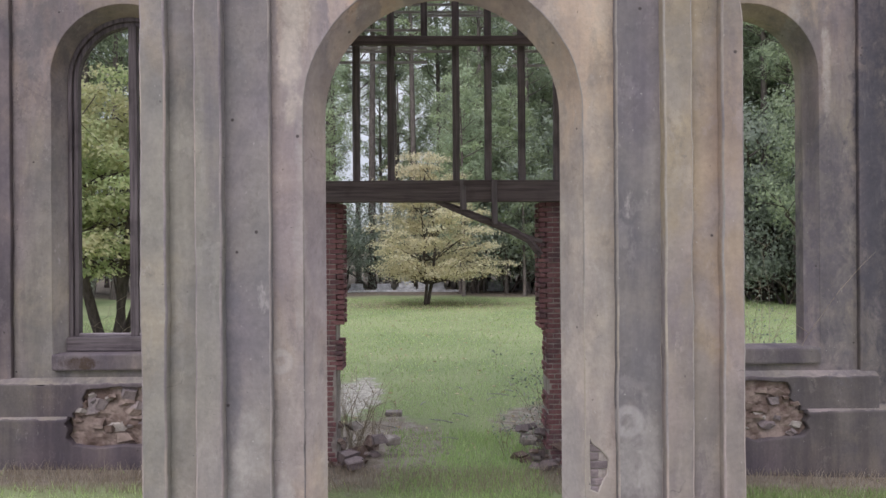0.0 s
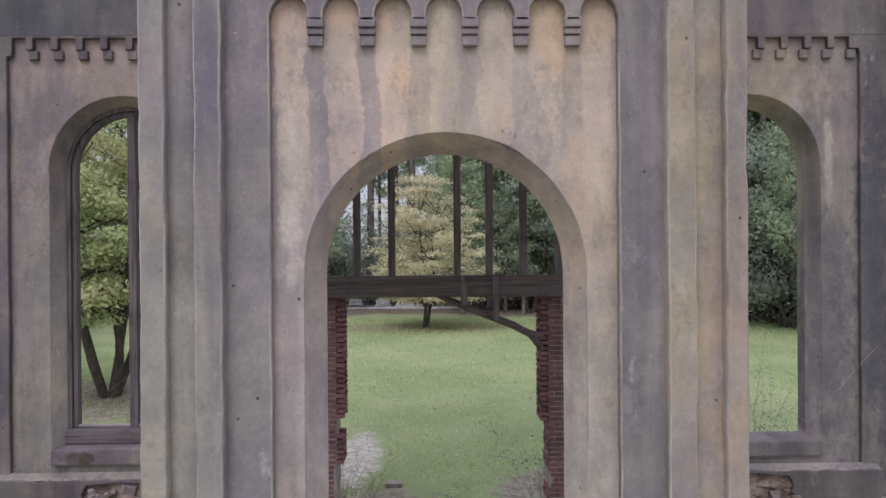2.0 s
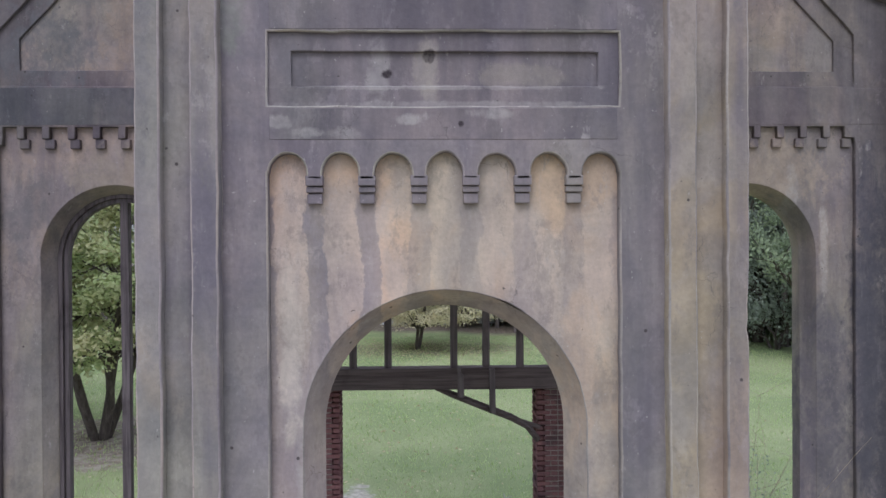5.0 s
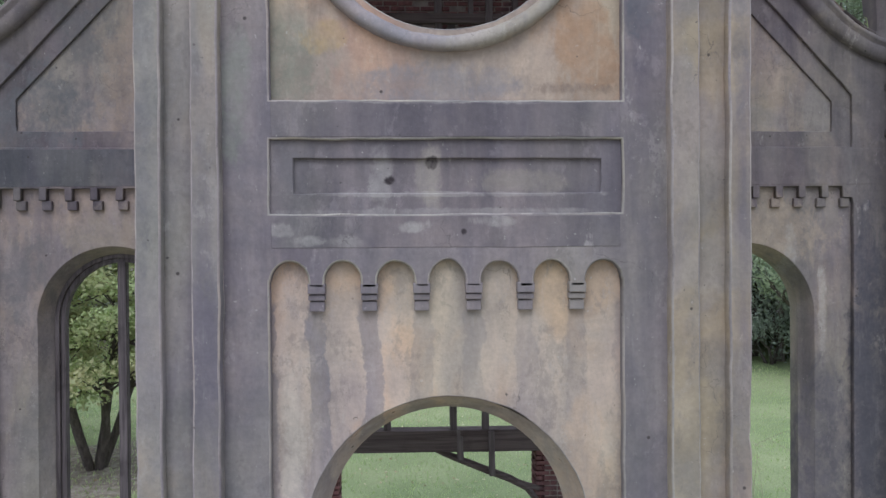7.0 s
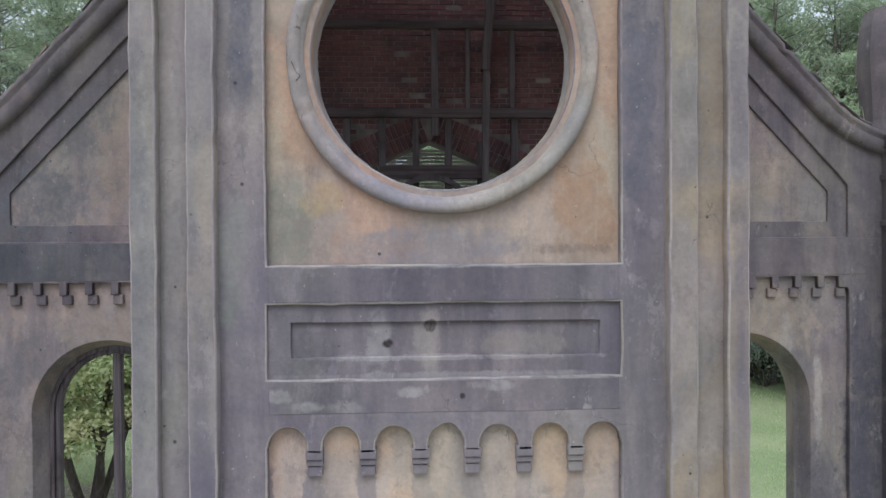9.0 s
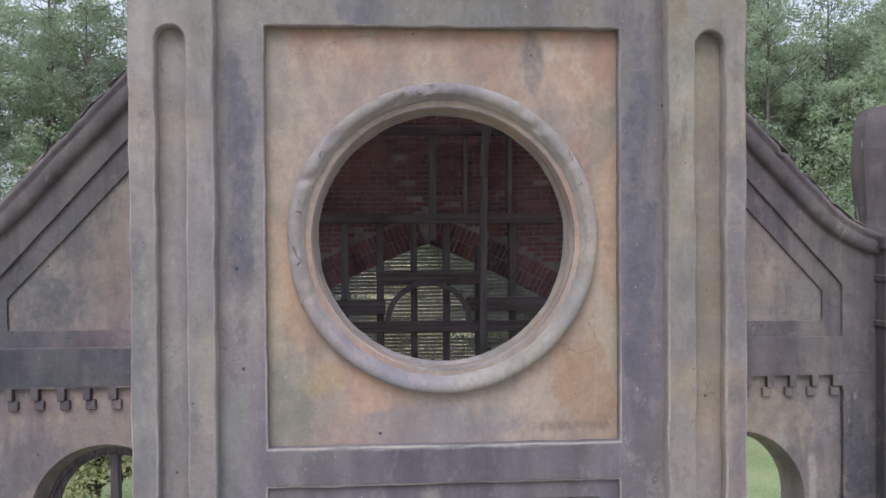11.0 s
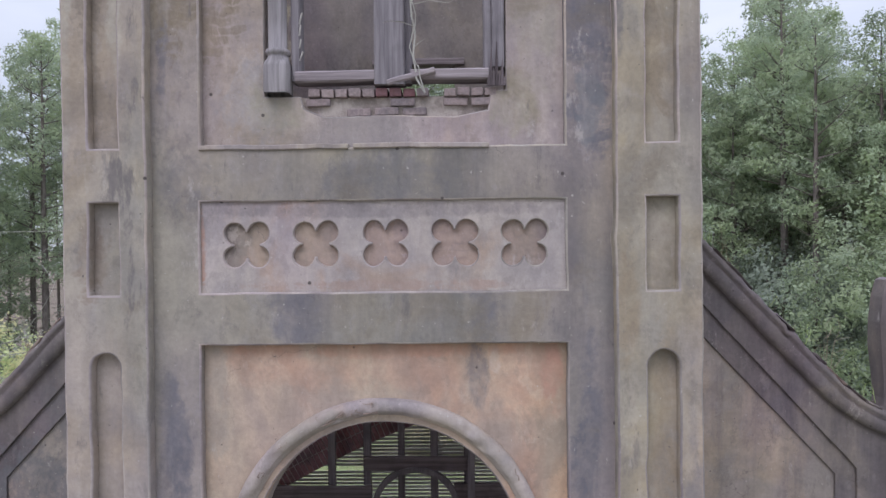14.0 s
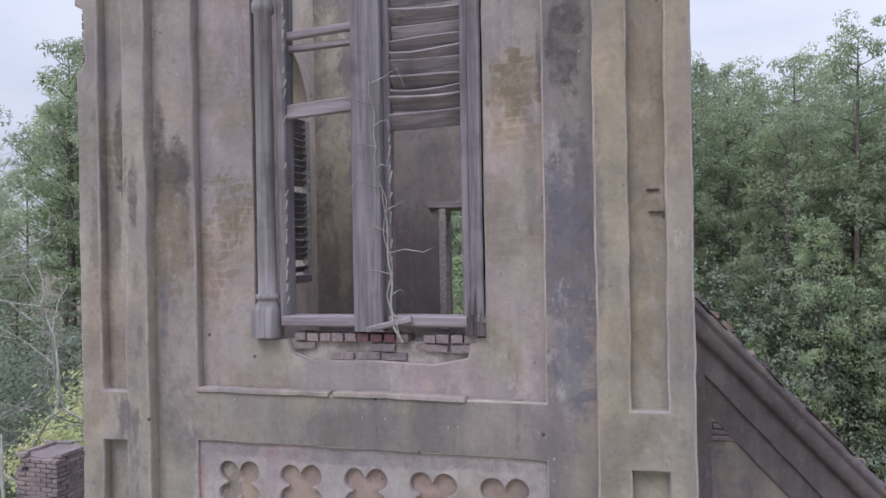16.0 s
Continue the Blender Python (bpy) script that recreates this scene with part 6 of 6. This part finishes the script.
# ---- gravestones ----
rng = random.Random(9)
for x, y, w, h, d in ((-3.9, 56, 1.1, 0.42, 0.5), (-6.2, 57, 1.0, 0.40, 0.5), (4.9, 54, 1.1, 0.62, 0.4), (6.2, 55, 1.0, 0.5, 0.4), (7.3, 54.5, 0.9, 0.55, 0.4), (-0.6, 55, 1.1, 0.65, 0.4), (0.5, 56.5, 0.9, 0.5, 0.4)):
    g = thing("gravestone", "low pale grey gravestone at the wood edge", "gravestone", (x, y, 0), "gravestones")
    part("base", box_bm((x - w / 2 - 0.1, y - d / 2 - 0.08, -0.1), (x + w / 2 + 0.1, y + d / 2 + 0.08, 0.14), 0.02), M_STONE, g)
    part("tablet", box_bm((x - w / 2, y - d / 2 + 0.06, 0.13), (x + w / 2, y + d / 2 - 0.06, h + 0.1), 0.05, 2), M_STONE, g)
mon = thing("monument", "stepped pale stone grave monument with a tall die", "gravestone", (-2.05, 54.5, 0))
for i, (w, z0, z1) in enumerate(((1.5, -0.1, 0.3), (1.15, 0.3, 0.62), (0.8, 0.62, 1.75), (1.0, 1.75, 1.92))):
    part(("step", "plinth", "die", "cap")[i], box_bm((-2.05 - w / 2, 54.5 - w / 2, z0), (-2.05 + w / 2, 54.5 + w / 2, z1), 0.03), M_STONE, mon)
part("kerb", box_bm((-6.5, 53.2, -0.1), (2.6, 53.45, 0.16), 0.02), M_STONE, thing("grave_kerb", "low pale stone kerb of a grave plot", "kerb", (-2, 53.3, 0)))

# ---- bricks of the back wall and the door jambs ----
COURSE, MORTAR = 0.0765, 0.017
back = next(o for o in tower.children if o.name == "back_wall")


def brick_mesh(l, d, h, seed):
    rr = random.Random(seed)
    bm = box_bm((-l / 2, -d / 2, -h / 2), (l / 2, d / 2, h / 2), 0.006)
    for v in bm.verts:
        v.co += Vector((rr.uniform(-1, 1), rr.uniform(-1, 1), rr.uniform(-1, 1))) * 0.0022
    bmesh.ops.recalc_face_normals(bm, faces=bm.faces)
    me = bpy.data.meshes.new("brick")
    bm.to_mesh(me)
    bm.free()
    me.materials.append(M_BRICK)
    return me


H = COURSE - MORTAR
STRETCH = [brick_mesh(0.205, 0.105, H, i) for i in range(4)]
HEADER = [brick_mesh(0.098, 0.21, H, 10 + i) for i in range(4)]
rng = random.Random(21)


def lay(me, x, y, z, parent, name="brick", rot=0.0, mat=None):
    ob = new(name, me)
    ob.location, ob.rotation_euler = (x, y, z), (rng.uniform(-0.01, 0.01), rot, rng.uniform(-0.012, 0.012))
    return adopt(ob, parent)


def left_edge(z):
    if z > 2.18:
        return -1.335
    if z > 1.92:
        return -1.46
    if z > 1.45:
        return -1.355
    return -1.50 + 0.09 * noise.noise(Vector((z * 4, 1, 0)))


def right_edge(z):
    return 1.615 if z > 2.10 else 1.73 + 0.10 * noise.noise(Vector((z * 3.7, 5, 0))) + 0.04 * (2.1 - z) * noise.noise(Vector((z * 9, 2, 0)))


for row in range(52):
    z = 0.06 + row * COURSE
    for edge, s in ((left_edge(z), -1), (right_edge(z), 1)):
        x = edge
        long_first = row % 2 == 0
        for n_ in range(4):
            if long_first == (n_ % 2 == 0):
                lay(rng.choice(STRETCH), x + s * 0.1025, 10.475 + rng.uniform(-0.006, 0.006), z, back)
                lay(rng.choice(STRETCH), x + s * 0.1025, 10.80 + rng.uniform(-0.006, 0.006), z, back) if n_ == 0 else None
                x += s * 0.216
            else:
                lay(rng.choice(HEADER), x + s * 0.049, 10.527 + rng.uniform(-0.006, 0.006), z, back)
                lay(rng.choice(HEADER), x + s * 0.049, 10.76 + rng.uniform(-0.006, 0.006), z, back) if n_ == 0 else None
                x += s * 0.109


def arch_z(d):
    return APEX - 0.37 * d - 0.055 * d * d


# two rings of voussoirs over the pointed arch
vous = brick_mesh(0.066, 0.16, 0.20, 77)
for ring in range(2):
    for s in (-1, 1):
        d = 0.05
        while d < 2.0:
            slope = math.atan2(0.37 + 0.11 * d, 1)
            off = 0.108 + ring * 0.212
            nx, nz = s * math.sin(slope), math.cos(slope)
            lay(vous, CX + s * d + nx * off, 10.50 + rng.uniform(-0.008, 0.008), arch_z(d) + nz * off, back, "voussoir", s * slope)
            d += 0.0775 * math.cos(slope)

# courses over the arch; those beside its crown are single bricks, the rest one mesh
verts, faces, singles = [], [], 0
for row in range(60):
    z = 8.92 + row * COURSE
    x = tx(-2.28) + (0.108 if row % 2 else 0.0)
    fl = row % 6 == 5
    while x < tx(2.24):
        l = 0.098 if fl else 0.205
        c = x + l / 2
        d = abs(c - CX)
        clear = arch_z(min(2.0, max(0.0, d - l / 2))) + 0.44 / math.cos(math.atan(0.37 + 0.11 * d))
        if z - H / 2 > clear or d > 2.14:
            proud = rng.uniform(-0.006, 0.0)
            if rng.random() < 0.02:
                proud += 0.03
            if z > 10.0 and z < 11.0 and singles < 90 and d < 1.3:
                lay(rng.choice(HEADER if fl else STRETCH), c, (10.525 if fl else 10.472) + proud, z, back)
                singles += 1
            else:
                b = len(verts)
                for ix in (-1, 1):
                    for iy in (0, 1):
                        for iz in (-1, 1):
                            verts.append((c + ix * l / 2 + rng.uniform(-0.003, 0.003), 10.42 + proud + iy * 0.10, z + iz * H / 2 + rng.uniform(-0.003, 0.003)))
                faces += [(b, b + 1, b + 5, b + 4), (b, b + 4, b + 6, b + 2), (b + 1, b + 3, b + 7, b + 5), (b, b + 2, b + 3, b + 1), (b + 4, b + 5, b + 7, b + 6)]
        x += l + MORTAR
tagged(put("brickwork", verts, faces, M_BRICK, back), kind="stuff")

# bricks laid bare: under the belfry window, beside the door, on the gable
belfry = next(o for o in tower.children if o.name == "belfry_wall")
part("sill_mortar", box_bm((WIN_L - 0.02, 6.085, 13.50), (WIN_R + 0.02, 6.30, 13.80), 0.01), M_OLDMORTAR, tower)
PALE_S = [brick_mesh(0.20, 0.10, 0.062, 90 + i) for i in range(2)]
PALE_H = [brick_mesh(0.098, 0.20, 0.066, 95 + i) for i in range(3)]
RED_H = [brick_mesh(0.098, 0.20, 0.066, 98 + i) for i in range(2)]
for me in PALE_S + PALE_H:
    me.materials[0] = M_BRICK_PALE
x = -0.50
while x < 0.98:
    gone = 0.42 < x < 0.52
    if not gone:
        lay(rng.choice(RED_H if -0.02 < x < 0.32 else PALE_H), x + 0.05, 6.13 + rng.uniform(-0.012, 0.012), 13.825 + rng.uniform(-0.004, 0.004), belfry)
    x += 0.112
for z, x0, x1, keep in ((13.748, -0.52, 0.98, 0.72), (13.672, -0.42, 0.92, 0.5)):
    x = x0
    while x < x1:
        if rng.random() < keep:
            lay(rng.choice(PALE_S), x + 0.1, 6.098 + rng.uniform(-0.008, 0.016), z + rng.uniform(-0.006, 0.006), belfry, rot=rng.uniform(-0.03, 0.03))
        x += 0.214 * rng.uniform(0.98, 1.12)
for x, z in ((3.40, 12.05), (3.52, 11.97), (3.36, 11.97), (3.42, 12.13), (3.36, 12.21), (3.55, 12.05)):
    lay(rng.choice(PALE_S), x, 10.50, z, wings[1])
for i in range(7):
    lay(rng.choice(PALE_H), tx(-2.50), 6.0, 16.19 + i * 0.077, belfry)
# brick core of the stripped pinnacle: square courses, ragged at the top
px_, py_ = CX - 7.42, 10.62
for row in range(11):
    z_ = 10.40 + row * 0.078
    for face_ in range(4):
        a_ = face_ * math.pi / 2
        for i in range(4):
            u_ = -0.34 + 0.215 * i + (0.10 if (row + face_) % 2 else 0.0)
            if rng.random() < 0.04 + 0.30 * (row > 8) or u_ > 0.36:
                continue
            b_ = lay(rng.choice(PALE_S), px_ + 0.37 * math.sin(a_) + u_ * math.cos(a_), py_ - 0.37 * math.cos(a_) + u_ * math.sin(a_), z_, wings[0])
            b_.rotation_euler = (rng.uniform(-0.03, 0.03), rng.uniform(-0.03, 0.03), a_ + rng.uniform(-0.05, 0.05))
# spalled skim on the ring moulding
crack_rng = random.Random(31)
for i in range(30):
    t_ = radians(crack_rng.uniform(92, 152) if i < 19 else (crack_rng.uniform(15, 48) if i < 25 else crack_rng.uniform(160, 205)))
    rr_ = crack_rng.uniform(1.22, 1.30) if i < 19 else crack_rng.uniform(1.265, 1.30)
    path = []
    for q in range(crack_rng.randint(3, 6)):
        path.append((CX + rr_ * math.cos(t_), 5.9445 + 0.35 * abs(rr_ - 1.255), ROUND_Z + rr_ * math.sin(t_)))
        t_ += crack_rng.uniform(-0.015, 0.04)
        rr_ = min(1.302, max(1.215, rr_ + crack_rng.uniform(-0.035, 0.035)))
    verts, faces = [], []
    tube(verts, faces, path, [crack_rng.uniform(0.002, 0.0055) for _ in path], 4)
    put("crack", verts, faces, M_RUBBLE, tower)
# torn foot of the belfry jamb, and the ledge below the window
verts, faces = [], []
for i, (x, h) in enumerate(((0.985, 0.10), (1.005, 0.30), (1.025, 0.16), (1.05, 0.36), (1.07, 0.12), (1.095, 0.22), (1.115, 0.08))):
    tube(verts, faces, [(x, 6.0, 13.86), (x + 0.004, 6.0, 13.86 + h * 0.6), (x + 0.008, 6.005, 13.86 + h)], [0.016, 0.010, 0.002], 4)
put("splinter", verts, faces, M_FRAMEWOOD, louvre, "dark splintered wood at the jamb foot")
# strip added at the recess foot, its caught light put into the pale colour
for x0, x1 in ((-1.38, -0.16), (-0.12, 0.98)):
    slab("ledge", rect(x0, 13.352, x1, 13.392), [], 5.925, 6.03, M_EDGE, tower, "chipped plaster ledge, paler for the light it catches", bevel=0.008, wob=0.010, step=0.05)
for x0, x1, z in ((2.345, 2.435, 14.945), (2.36, 2.465, 14.785)):
    part("iron_cramp", box_bm((x0, 5.905, z - 0.005), (x1, 5.945, z + 0.005), 0.002), M_FRAMEWOOD, tower, "rusty iron cramp in the niche")
part("iron_cramp", box_bm((2.455, 5.905, 14.74), (2.465, 5.945, 14.78), 0.002), M_FRAMEWOOD, tower)
front = next(o for o in tower.children if o.name == "front_wall")
part("scar_mortar", box_bm((1.36, 6.062, 1.12), (1.56, 6.29, 1.70), 0.01), M_OLDMORTAR, front)
for i in range(7):
    lay(rng.choice(PALE_S if i % 2 else PALE_H), 1.42 + (0.04 if i % 2 else -0.02), (6.10 if i % 2 else 6.15), 1.17 + i * 0.074, front)

# ---- rubble in the broken plinths ----
def lump(bm, c, r, seed):
    """An angular broken piece."""
    rr = random.Random(int(seed * 1000))
    got = bmesh.ops.create_cube(bm, size=1.7)
    turn = Euler((rr.uniform(-0.5, 0.5), rr.uniform(-0.6, 0.6), rr.uniform(0, 3.1))).to_matrix()
    for v in got["verts"]:
        q = turn @ Vector([v.co[i] * rr.uniform(0.65, 1.2) for i in range(3)])
        v.co = Vector(c) + Vector((q.x * r[0], q.y * r[1], q.z * r[2]))
    bmesh.ops.bevel(bm, geom=list(bm.edges), offset=min(r) * 0.22, segments=1, affect="EDGES")


for wing, s in zip(wings, (-1, 1)):
    for i in range(30):
        d, z = rng.uniform(4.0, 5.35), rng.uniform(0.50, 1.22)
        bm = bmesh.new()
        r = rng.uniform(0.035, 0.10)
        lump(bm, (CX + s * d, 10.285 + 0.07 * (z - 0.4) + rng.uniform(-0.01, 0.03), z), (r * 1.4, 0.045, r * 0.8), i * 1.3 + s)
        part("rubble", bm, rng.choice((M_RUBBLE, M_RUBBLE, M_BRICK_PALE, M_OLDMORTAR)), wing)
    # broken tile and mortar crumbs on the coping
    for i in range(46):
        d = rng.uniform(2.7, 6.9)
        bm = bmesh.new()
        r = rng.uniform(0.025, 0.075)
        lump(bm, (CX + s * d, 10.45 + rng.uniform(0, 0.45), cope_z(d) + 0.05), (r * 1.5, r * 1.3, r * 0.8), i * 1.9 + s)
        part("crumb", bm, rng.choice((M_RUBBLE, M_WING, M_BARK)), wing)

rub = thing("rubble_heap", "tumbled brick and mortar rubble at the foot of the jamb", "rubble", (-1.4, 10.5, 0), "rubble at the doorway")
rub2 = thing("rubble_heap", "tumbled brick and mortar rubble at the foot of the jamb", "rubble", (1.8, 10.6, 0), "rubble at the doorway")
for ob, cx_, w in ((rub, -1.45, 0.35), (rub2, 1.80, 0.32)):
    for i in range(46):
        u = abs(rng.gauss(0, 0.5))
        bm = bmesh.new()
        r = rng.uniform(0.03, 0.11)
        lump(bm, (cx_ + rng.gauss(0, w), 10.62 + rng.gauss(0, 0.28), max(0.02, 0.75 - u * 1.1) * rng.random()), (r * 1.3, r, r * 0.75), i * 1.1 + cx_)
        part("lump", bm, rng.choice((M_RUBBLE, M_BRICK_PALE, M_OLDMORTAR)), ob)


# ---- weeds, vine, grass, leaves ----
def weed(name, x, y, z, height, count, mat, label, leaves=0, seed=0, leaf_mat=None, spread=0.35):
    rr, rg = random.Random(seed), np.random.default_rng(seed)
    ob = thing(name, label, "weed", (x, y, z), "weeds of the ruin")
    verts, faces, pts = [], [], []
    for _ in range(count):
        a, h = rr.uniform(0, 6.28), height * rr.uniform(0.5, 1.1)
        p = Vector((x + rr.gauss(0, spread * 0.4), y + rr.gauss(0, spread * 0.4), z - 0.03))
        path, d = [p], Vector((math.cos(a) * 0.3, math.sin(a) * 0.3, 1))
        for i in range(4):
            d = (d + Vector((rr.gauss(0, 0.16), rr.gauss(0, 0.16), 0))).normalized()
            path.append(path[-1] + d * h / 4)
        tube(verts, faces, path, [0.007, 0.006, 0.005, 0.004, 0.002], 3)
        for q in path[2:]:
            b = Vector((rr.gauss(0, 1), rr.gauss(0, 1), 0.7)).normalized() * h * 0.28
            tube(verts, faces, [q, q + b * 0.6 + Vector((0, 0, 0.02)), q + b], [0.004, 0.003, 0.0015], 3)
            pts += [q + b * t for t in (0.4, 0.7, 1.0)]
    tagged(put("stalk", verts, faces, mat, ob), kind="stuff")
    if leaves:
        base = np.array([tuple(p) for p in pts])
        p = base[rg.integers(0, len(base), leaves)] + rg.normal(0, height * 0.05, (leaves, 3))
        v, f = leaf_cards(p, 0.028, rg, 0.3)
        adopt(new("leaves", np_mesh("leaves", v, f, leaf_mat or M_UNDER)), ob)
    return ob


weed("dry_weed", -1.35, 11.0, 0, 1.35, 26, M_DRY, "dry brown weed stalks beside the doorway", 0, 1)
weed("dry_weed", -0.95, 11.7, 0, 0.9, 18, M_DRY, "dry brown weed stalks beside the doorway", 0, 2, spread=0.6)
weed("green_weed", 2.0, 11.6, 0, 1.5, 26, M_DRY, "straggling weed with small green leaves beside the doorway", 420, 3, spread=0.6)
weed("green_weed", 1.55, 11.0, 0, 0.75, 20, M_DRY, "straggling weed with small green leaves beside the doorway", 260, 4, spread=0.5)
weed("dry_weed", 5.75, 11.9, 0, 3.3, 9, M_DRY, "tall pale dry stalks behind the window sill", 0, 5, spread=0.25)
weed("green_weed", 5.45, 12.3, 0, 2.3, 18, M_DRY, "tall green weed behind the window sill", 700, 6, spread=0.5)
weed("dry_weed", -5.2, 11.9, 0, 2.25, 26, M_DRY, "pale dry twigs behind the window frame", 0, 7, spread=0.8)
weed("dry_weed", CX + 6.05, 10.7, cope_z(6.05), 0.75, 9, M_DRY, "dry grass rooted on the coping", 0, 8, spread=0.3)
weed("dry_weed", CX + 4.6, 10.75, cope_z(4.6), 0.65, 6, M_DRY, "dry grass rooted on the coping", 0, 9, spread=0.4)
for i, d in enumerate((3.6, 4.1, 5.0, 5.5, 6.4)):
    weed("green_weed", CX + d, 10.7, cope_z(d), 0.22, 16, M_GRASS, "small green weeds on the coping", 130, 10 + i, spread=0.5)
for i, d in enumerate((3.0, 4.4, 5.6)):
    weed("dry_weed", CX - d, 10.75, cope_z(d), 0.2, 14, M_DRY, "withered moss and weeds on the coping", 60, 20 + i, M_FALLEN, 0.6)

vine = thing("dead_vine", "bare pale vine climbing the belfry mullion", "vine", (0.38, 5.96, 13.9))
rr = random.Random(4)
verts, faces = [], []
path = [Vector((0.47, 5.97, 13.80)), Vector((0.40, 5.97, 13.92))]
while path[-1].z < 15.95:
    path.append(path[-1] + Vector((-0.009 + rr.gauss(0, 0.014), rr.gauss(0, 0.004), 0.085)))
tube(verts, faces, path, [0.010 - 0.007 * i / len(path) for i in range(len(path))], 5)
put("stem", verts, faces, M_PALEBARK, vine)
path2 = [p + Vector((0.035 * math.sin(i * 1.1), -0.015, 0)) for i, p in enumerate(path[:18])]
verts, faces = [], []
tube(verts, faces, path2, [0.006 - 0.003 * i / len(path2) for i in range(len(path2))], 4)
put("stem", verts, faces, M_PALEBARK, vine)
for i in range(4, len(path), 2):
    s = -1 if (i // 2) % 2 else 1
    l = rr.uniform(0.10, 0.38)
    p = path[i]
    verts, faces = [], []
    tube(verts, faces, [p, p + Vector((s * l * 0.4, -0.02, 0.03)), p + Vector((s * l * 0.8, -0.03, rr.uniform(-0.02, 0.10))), p + Vector((s * l, -0.03, rr.uniform(-0.05, 0.16)))], [0.005, 0.004, 0.003, 0.0015], 3)
    put("tendril", verts, faces, M_PALEBARK, vine)

rg = np.random.default_rng(8)


def blades(n, x0, x1, y0, y1, h, w, mat, name, label, keep=None):
    x, y = rg.uniform(x0, x1, n), rg.uniform(y0, y1, n)
    if keep is not None:
        m = keep(x, y)
        x, y = x[m], y[m]
    z = np.array([ground_height(a, b) for a, b in zip(x, y)])
    n = len(x)
    a = rg.uniform(0, 6.28, n)
    hh = h * rg.uniform(0.4, 1.3, n)
    lean = rg.normal(0, 0.45, (n, 2)) * hh[:, None]
    v = np.empty((n, 3, 3))
    v[:, 0] = np.stack([x - np.cos(a) * w, y - np.sin(a) * w, z - 0.01], 1)
    v[:, 1] = np.stack([x + np.cos(a) * w, y + np.sin(a) * w, z - 0.01], 1)
    v[:, 2] = np.stack([x + lean[:, 0], y + lean[:, 1], z + hh], 1)
    ob = new(name, np_mesh(name, v.reshape(-1, 3), np.arange(n * 3).reshape(-1, 3), mat))
    return tagged(ob, label, "grass", kind="stuff")


def off_soil(x, y):
    bare = ((x + 0.9) / 1.3) ** 2 + ((y - 11.6) / 2.2) ** 2 < 1.0
    bare |= ((x + 1.75) / 0.75) ** 2 + ((y - 15.6) / 2.3) ** 2 < 1.0
    bare |= ((x - 2.4) / 1.3) ** 2 + ((y - 13.0) / 1.9) ** 2 < 0.8
    inside = (y > 6.0) & (y < 11.0) & (np.abs(x) < 2.6)
    wall = (y > 9.45) & (y < 11.1) & (np.abs(x) < 7.8)
    return ~(bare | inside | wall) | (rg.random(len(x)) < 0.06)


blades(26000, -9, 9, 8.4, 17, 0.10, 0.008, M_GRASS, "grass", "short green grass round the ruin", off_soil)
blades(46000, -16, 20, 17, 46, 0.10, 0.016, M_GRASS, "grass", "mown green lawn grass", off_soil)
blades(3200, -0.75, 1.55, 8.9, 12.4, 0.12, 0.007, M_GREEN, "grass", "lush green grass in the doorway")
blades(7000, 3.6, 8.6, 8.3, 9.6, 0.10, 0.007, M_GREEN, "grass", "lush green grass before the wing")
blades(9000, -8, 8, 9.2, 10.22, 0.15, 0.005, M_DRY, "dry_grass", "dry grass and stems along the plinth")
n = 5200
x, y = rg.normal(0, 9, n), rg.uniform(11, 47, n)
near = rg.random(n) < 0.45
x[near], y[near] = rg.normal(0.3, 4.2, near.sum()), rg.normal(40.5, 2.6, near.sum())
z = np.array([ground_height(a, b) + 0.02 for a, b in zip(x, y)])
v, f = leaf_cards(np.stack([x, y, z], 1), 0.055, rg, 0.93)
tagged(new("fallen_leaves", np_mesh("fallen_leaves", v, f, M_FALLEN)), "scattered dry fallen leaves on the lawn", "leaves", kind="stuff")

rng = random.Random(15)
for i in range(26):
    x, y = rng.uniform(-1.6, 2.4), rng.uniform(10.9, 16.5)
    a, l = rng.uniform(0, 3.14), rng.uniform(0.15, 0.55)
    st = thing("stick", "pale fallen stick on the ground", "stick", (x, y, 0), "sticks on the ground")
    verts, faces = [], []
    tube(verts, faces, [(x, y, 0.03), (x + math.cos(a) * l * 0.5, y + math.sin(a) * l * 0.5, 0.05), (x + math.cos(a) * l, y + math.sin(a) * l, 0.035)], [0.014, 0.012, 0.006], 5)
    put("wood", verts, faces, M_PALEBARK, st)
part("slab_piece", box_bm((-0.95, 13.6, 0.0), (-0.62, 13.85, 0.10), 0.03, 2), M_MORTAR, thing("mortar_slab", "pale broken slab of mortar on the ground", "rubble", (-0.8, 13.7, 0)))

wire = thing("utility_wire", "thin pale overhead wire before the wood", "wire", (-24, 30, 13))
verts, faces = [], []
tube(verts, faces, [(-44, 29, 13.1), (-30, 30, 13.25), (-18, 31, 13.3), (-6, 32, 13.6)], [0.016] * 4, 4)
put("strand", verts, faces, M_PALEBARK, wire)
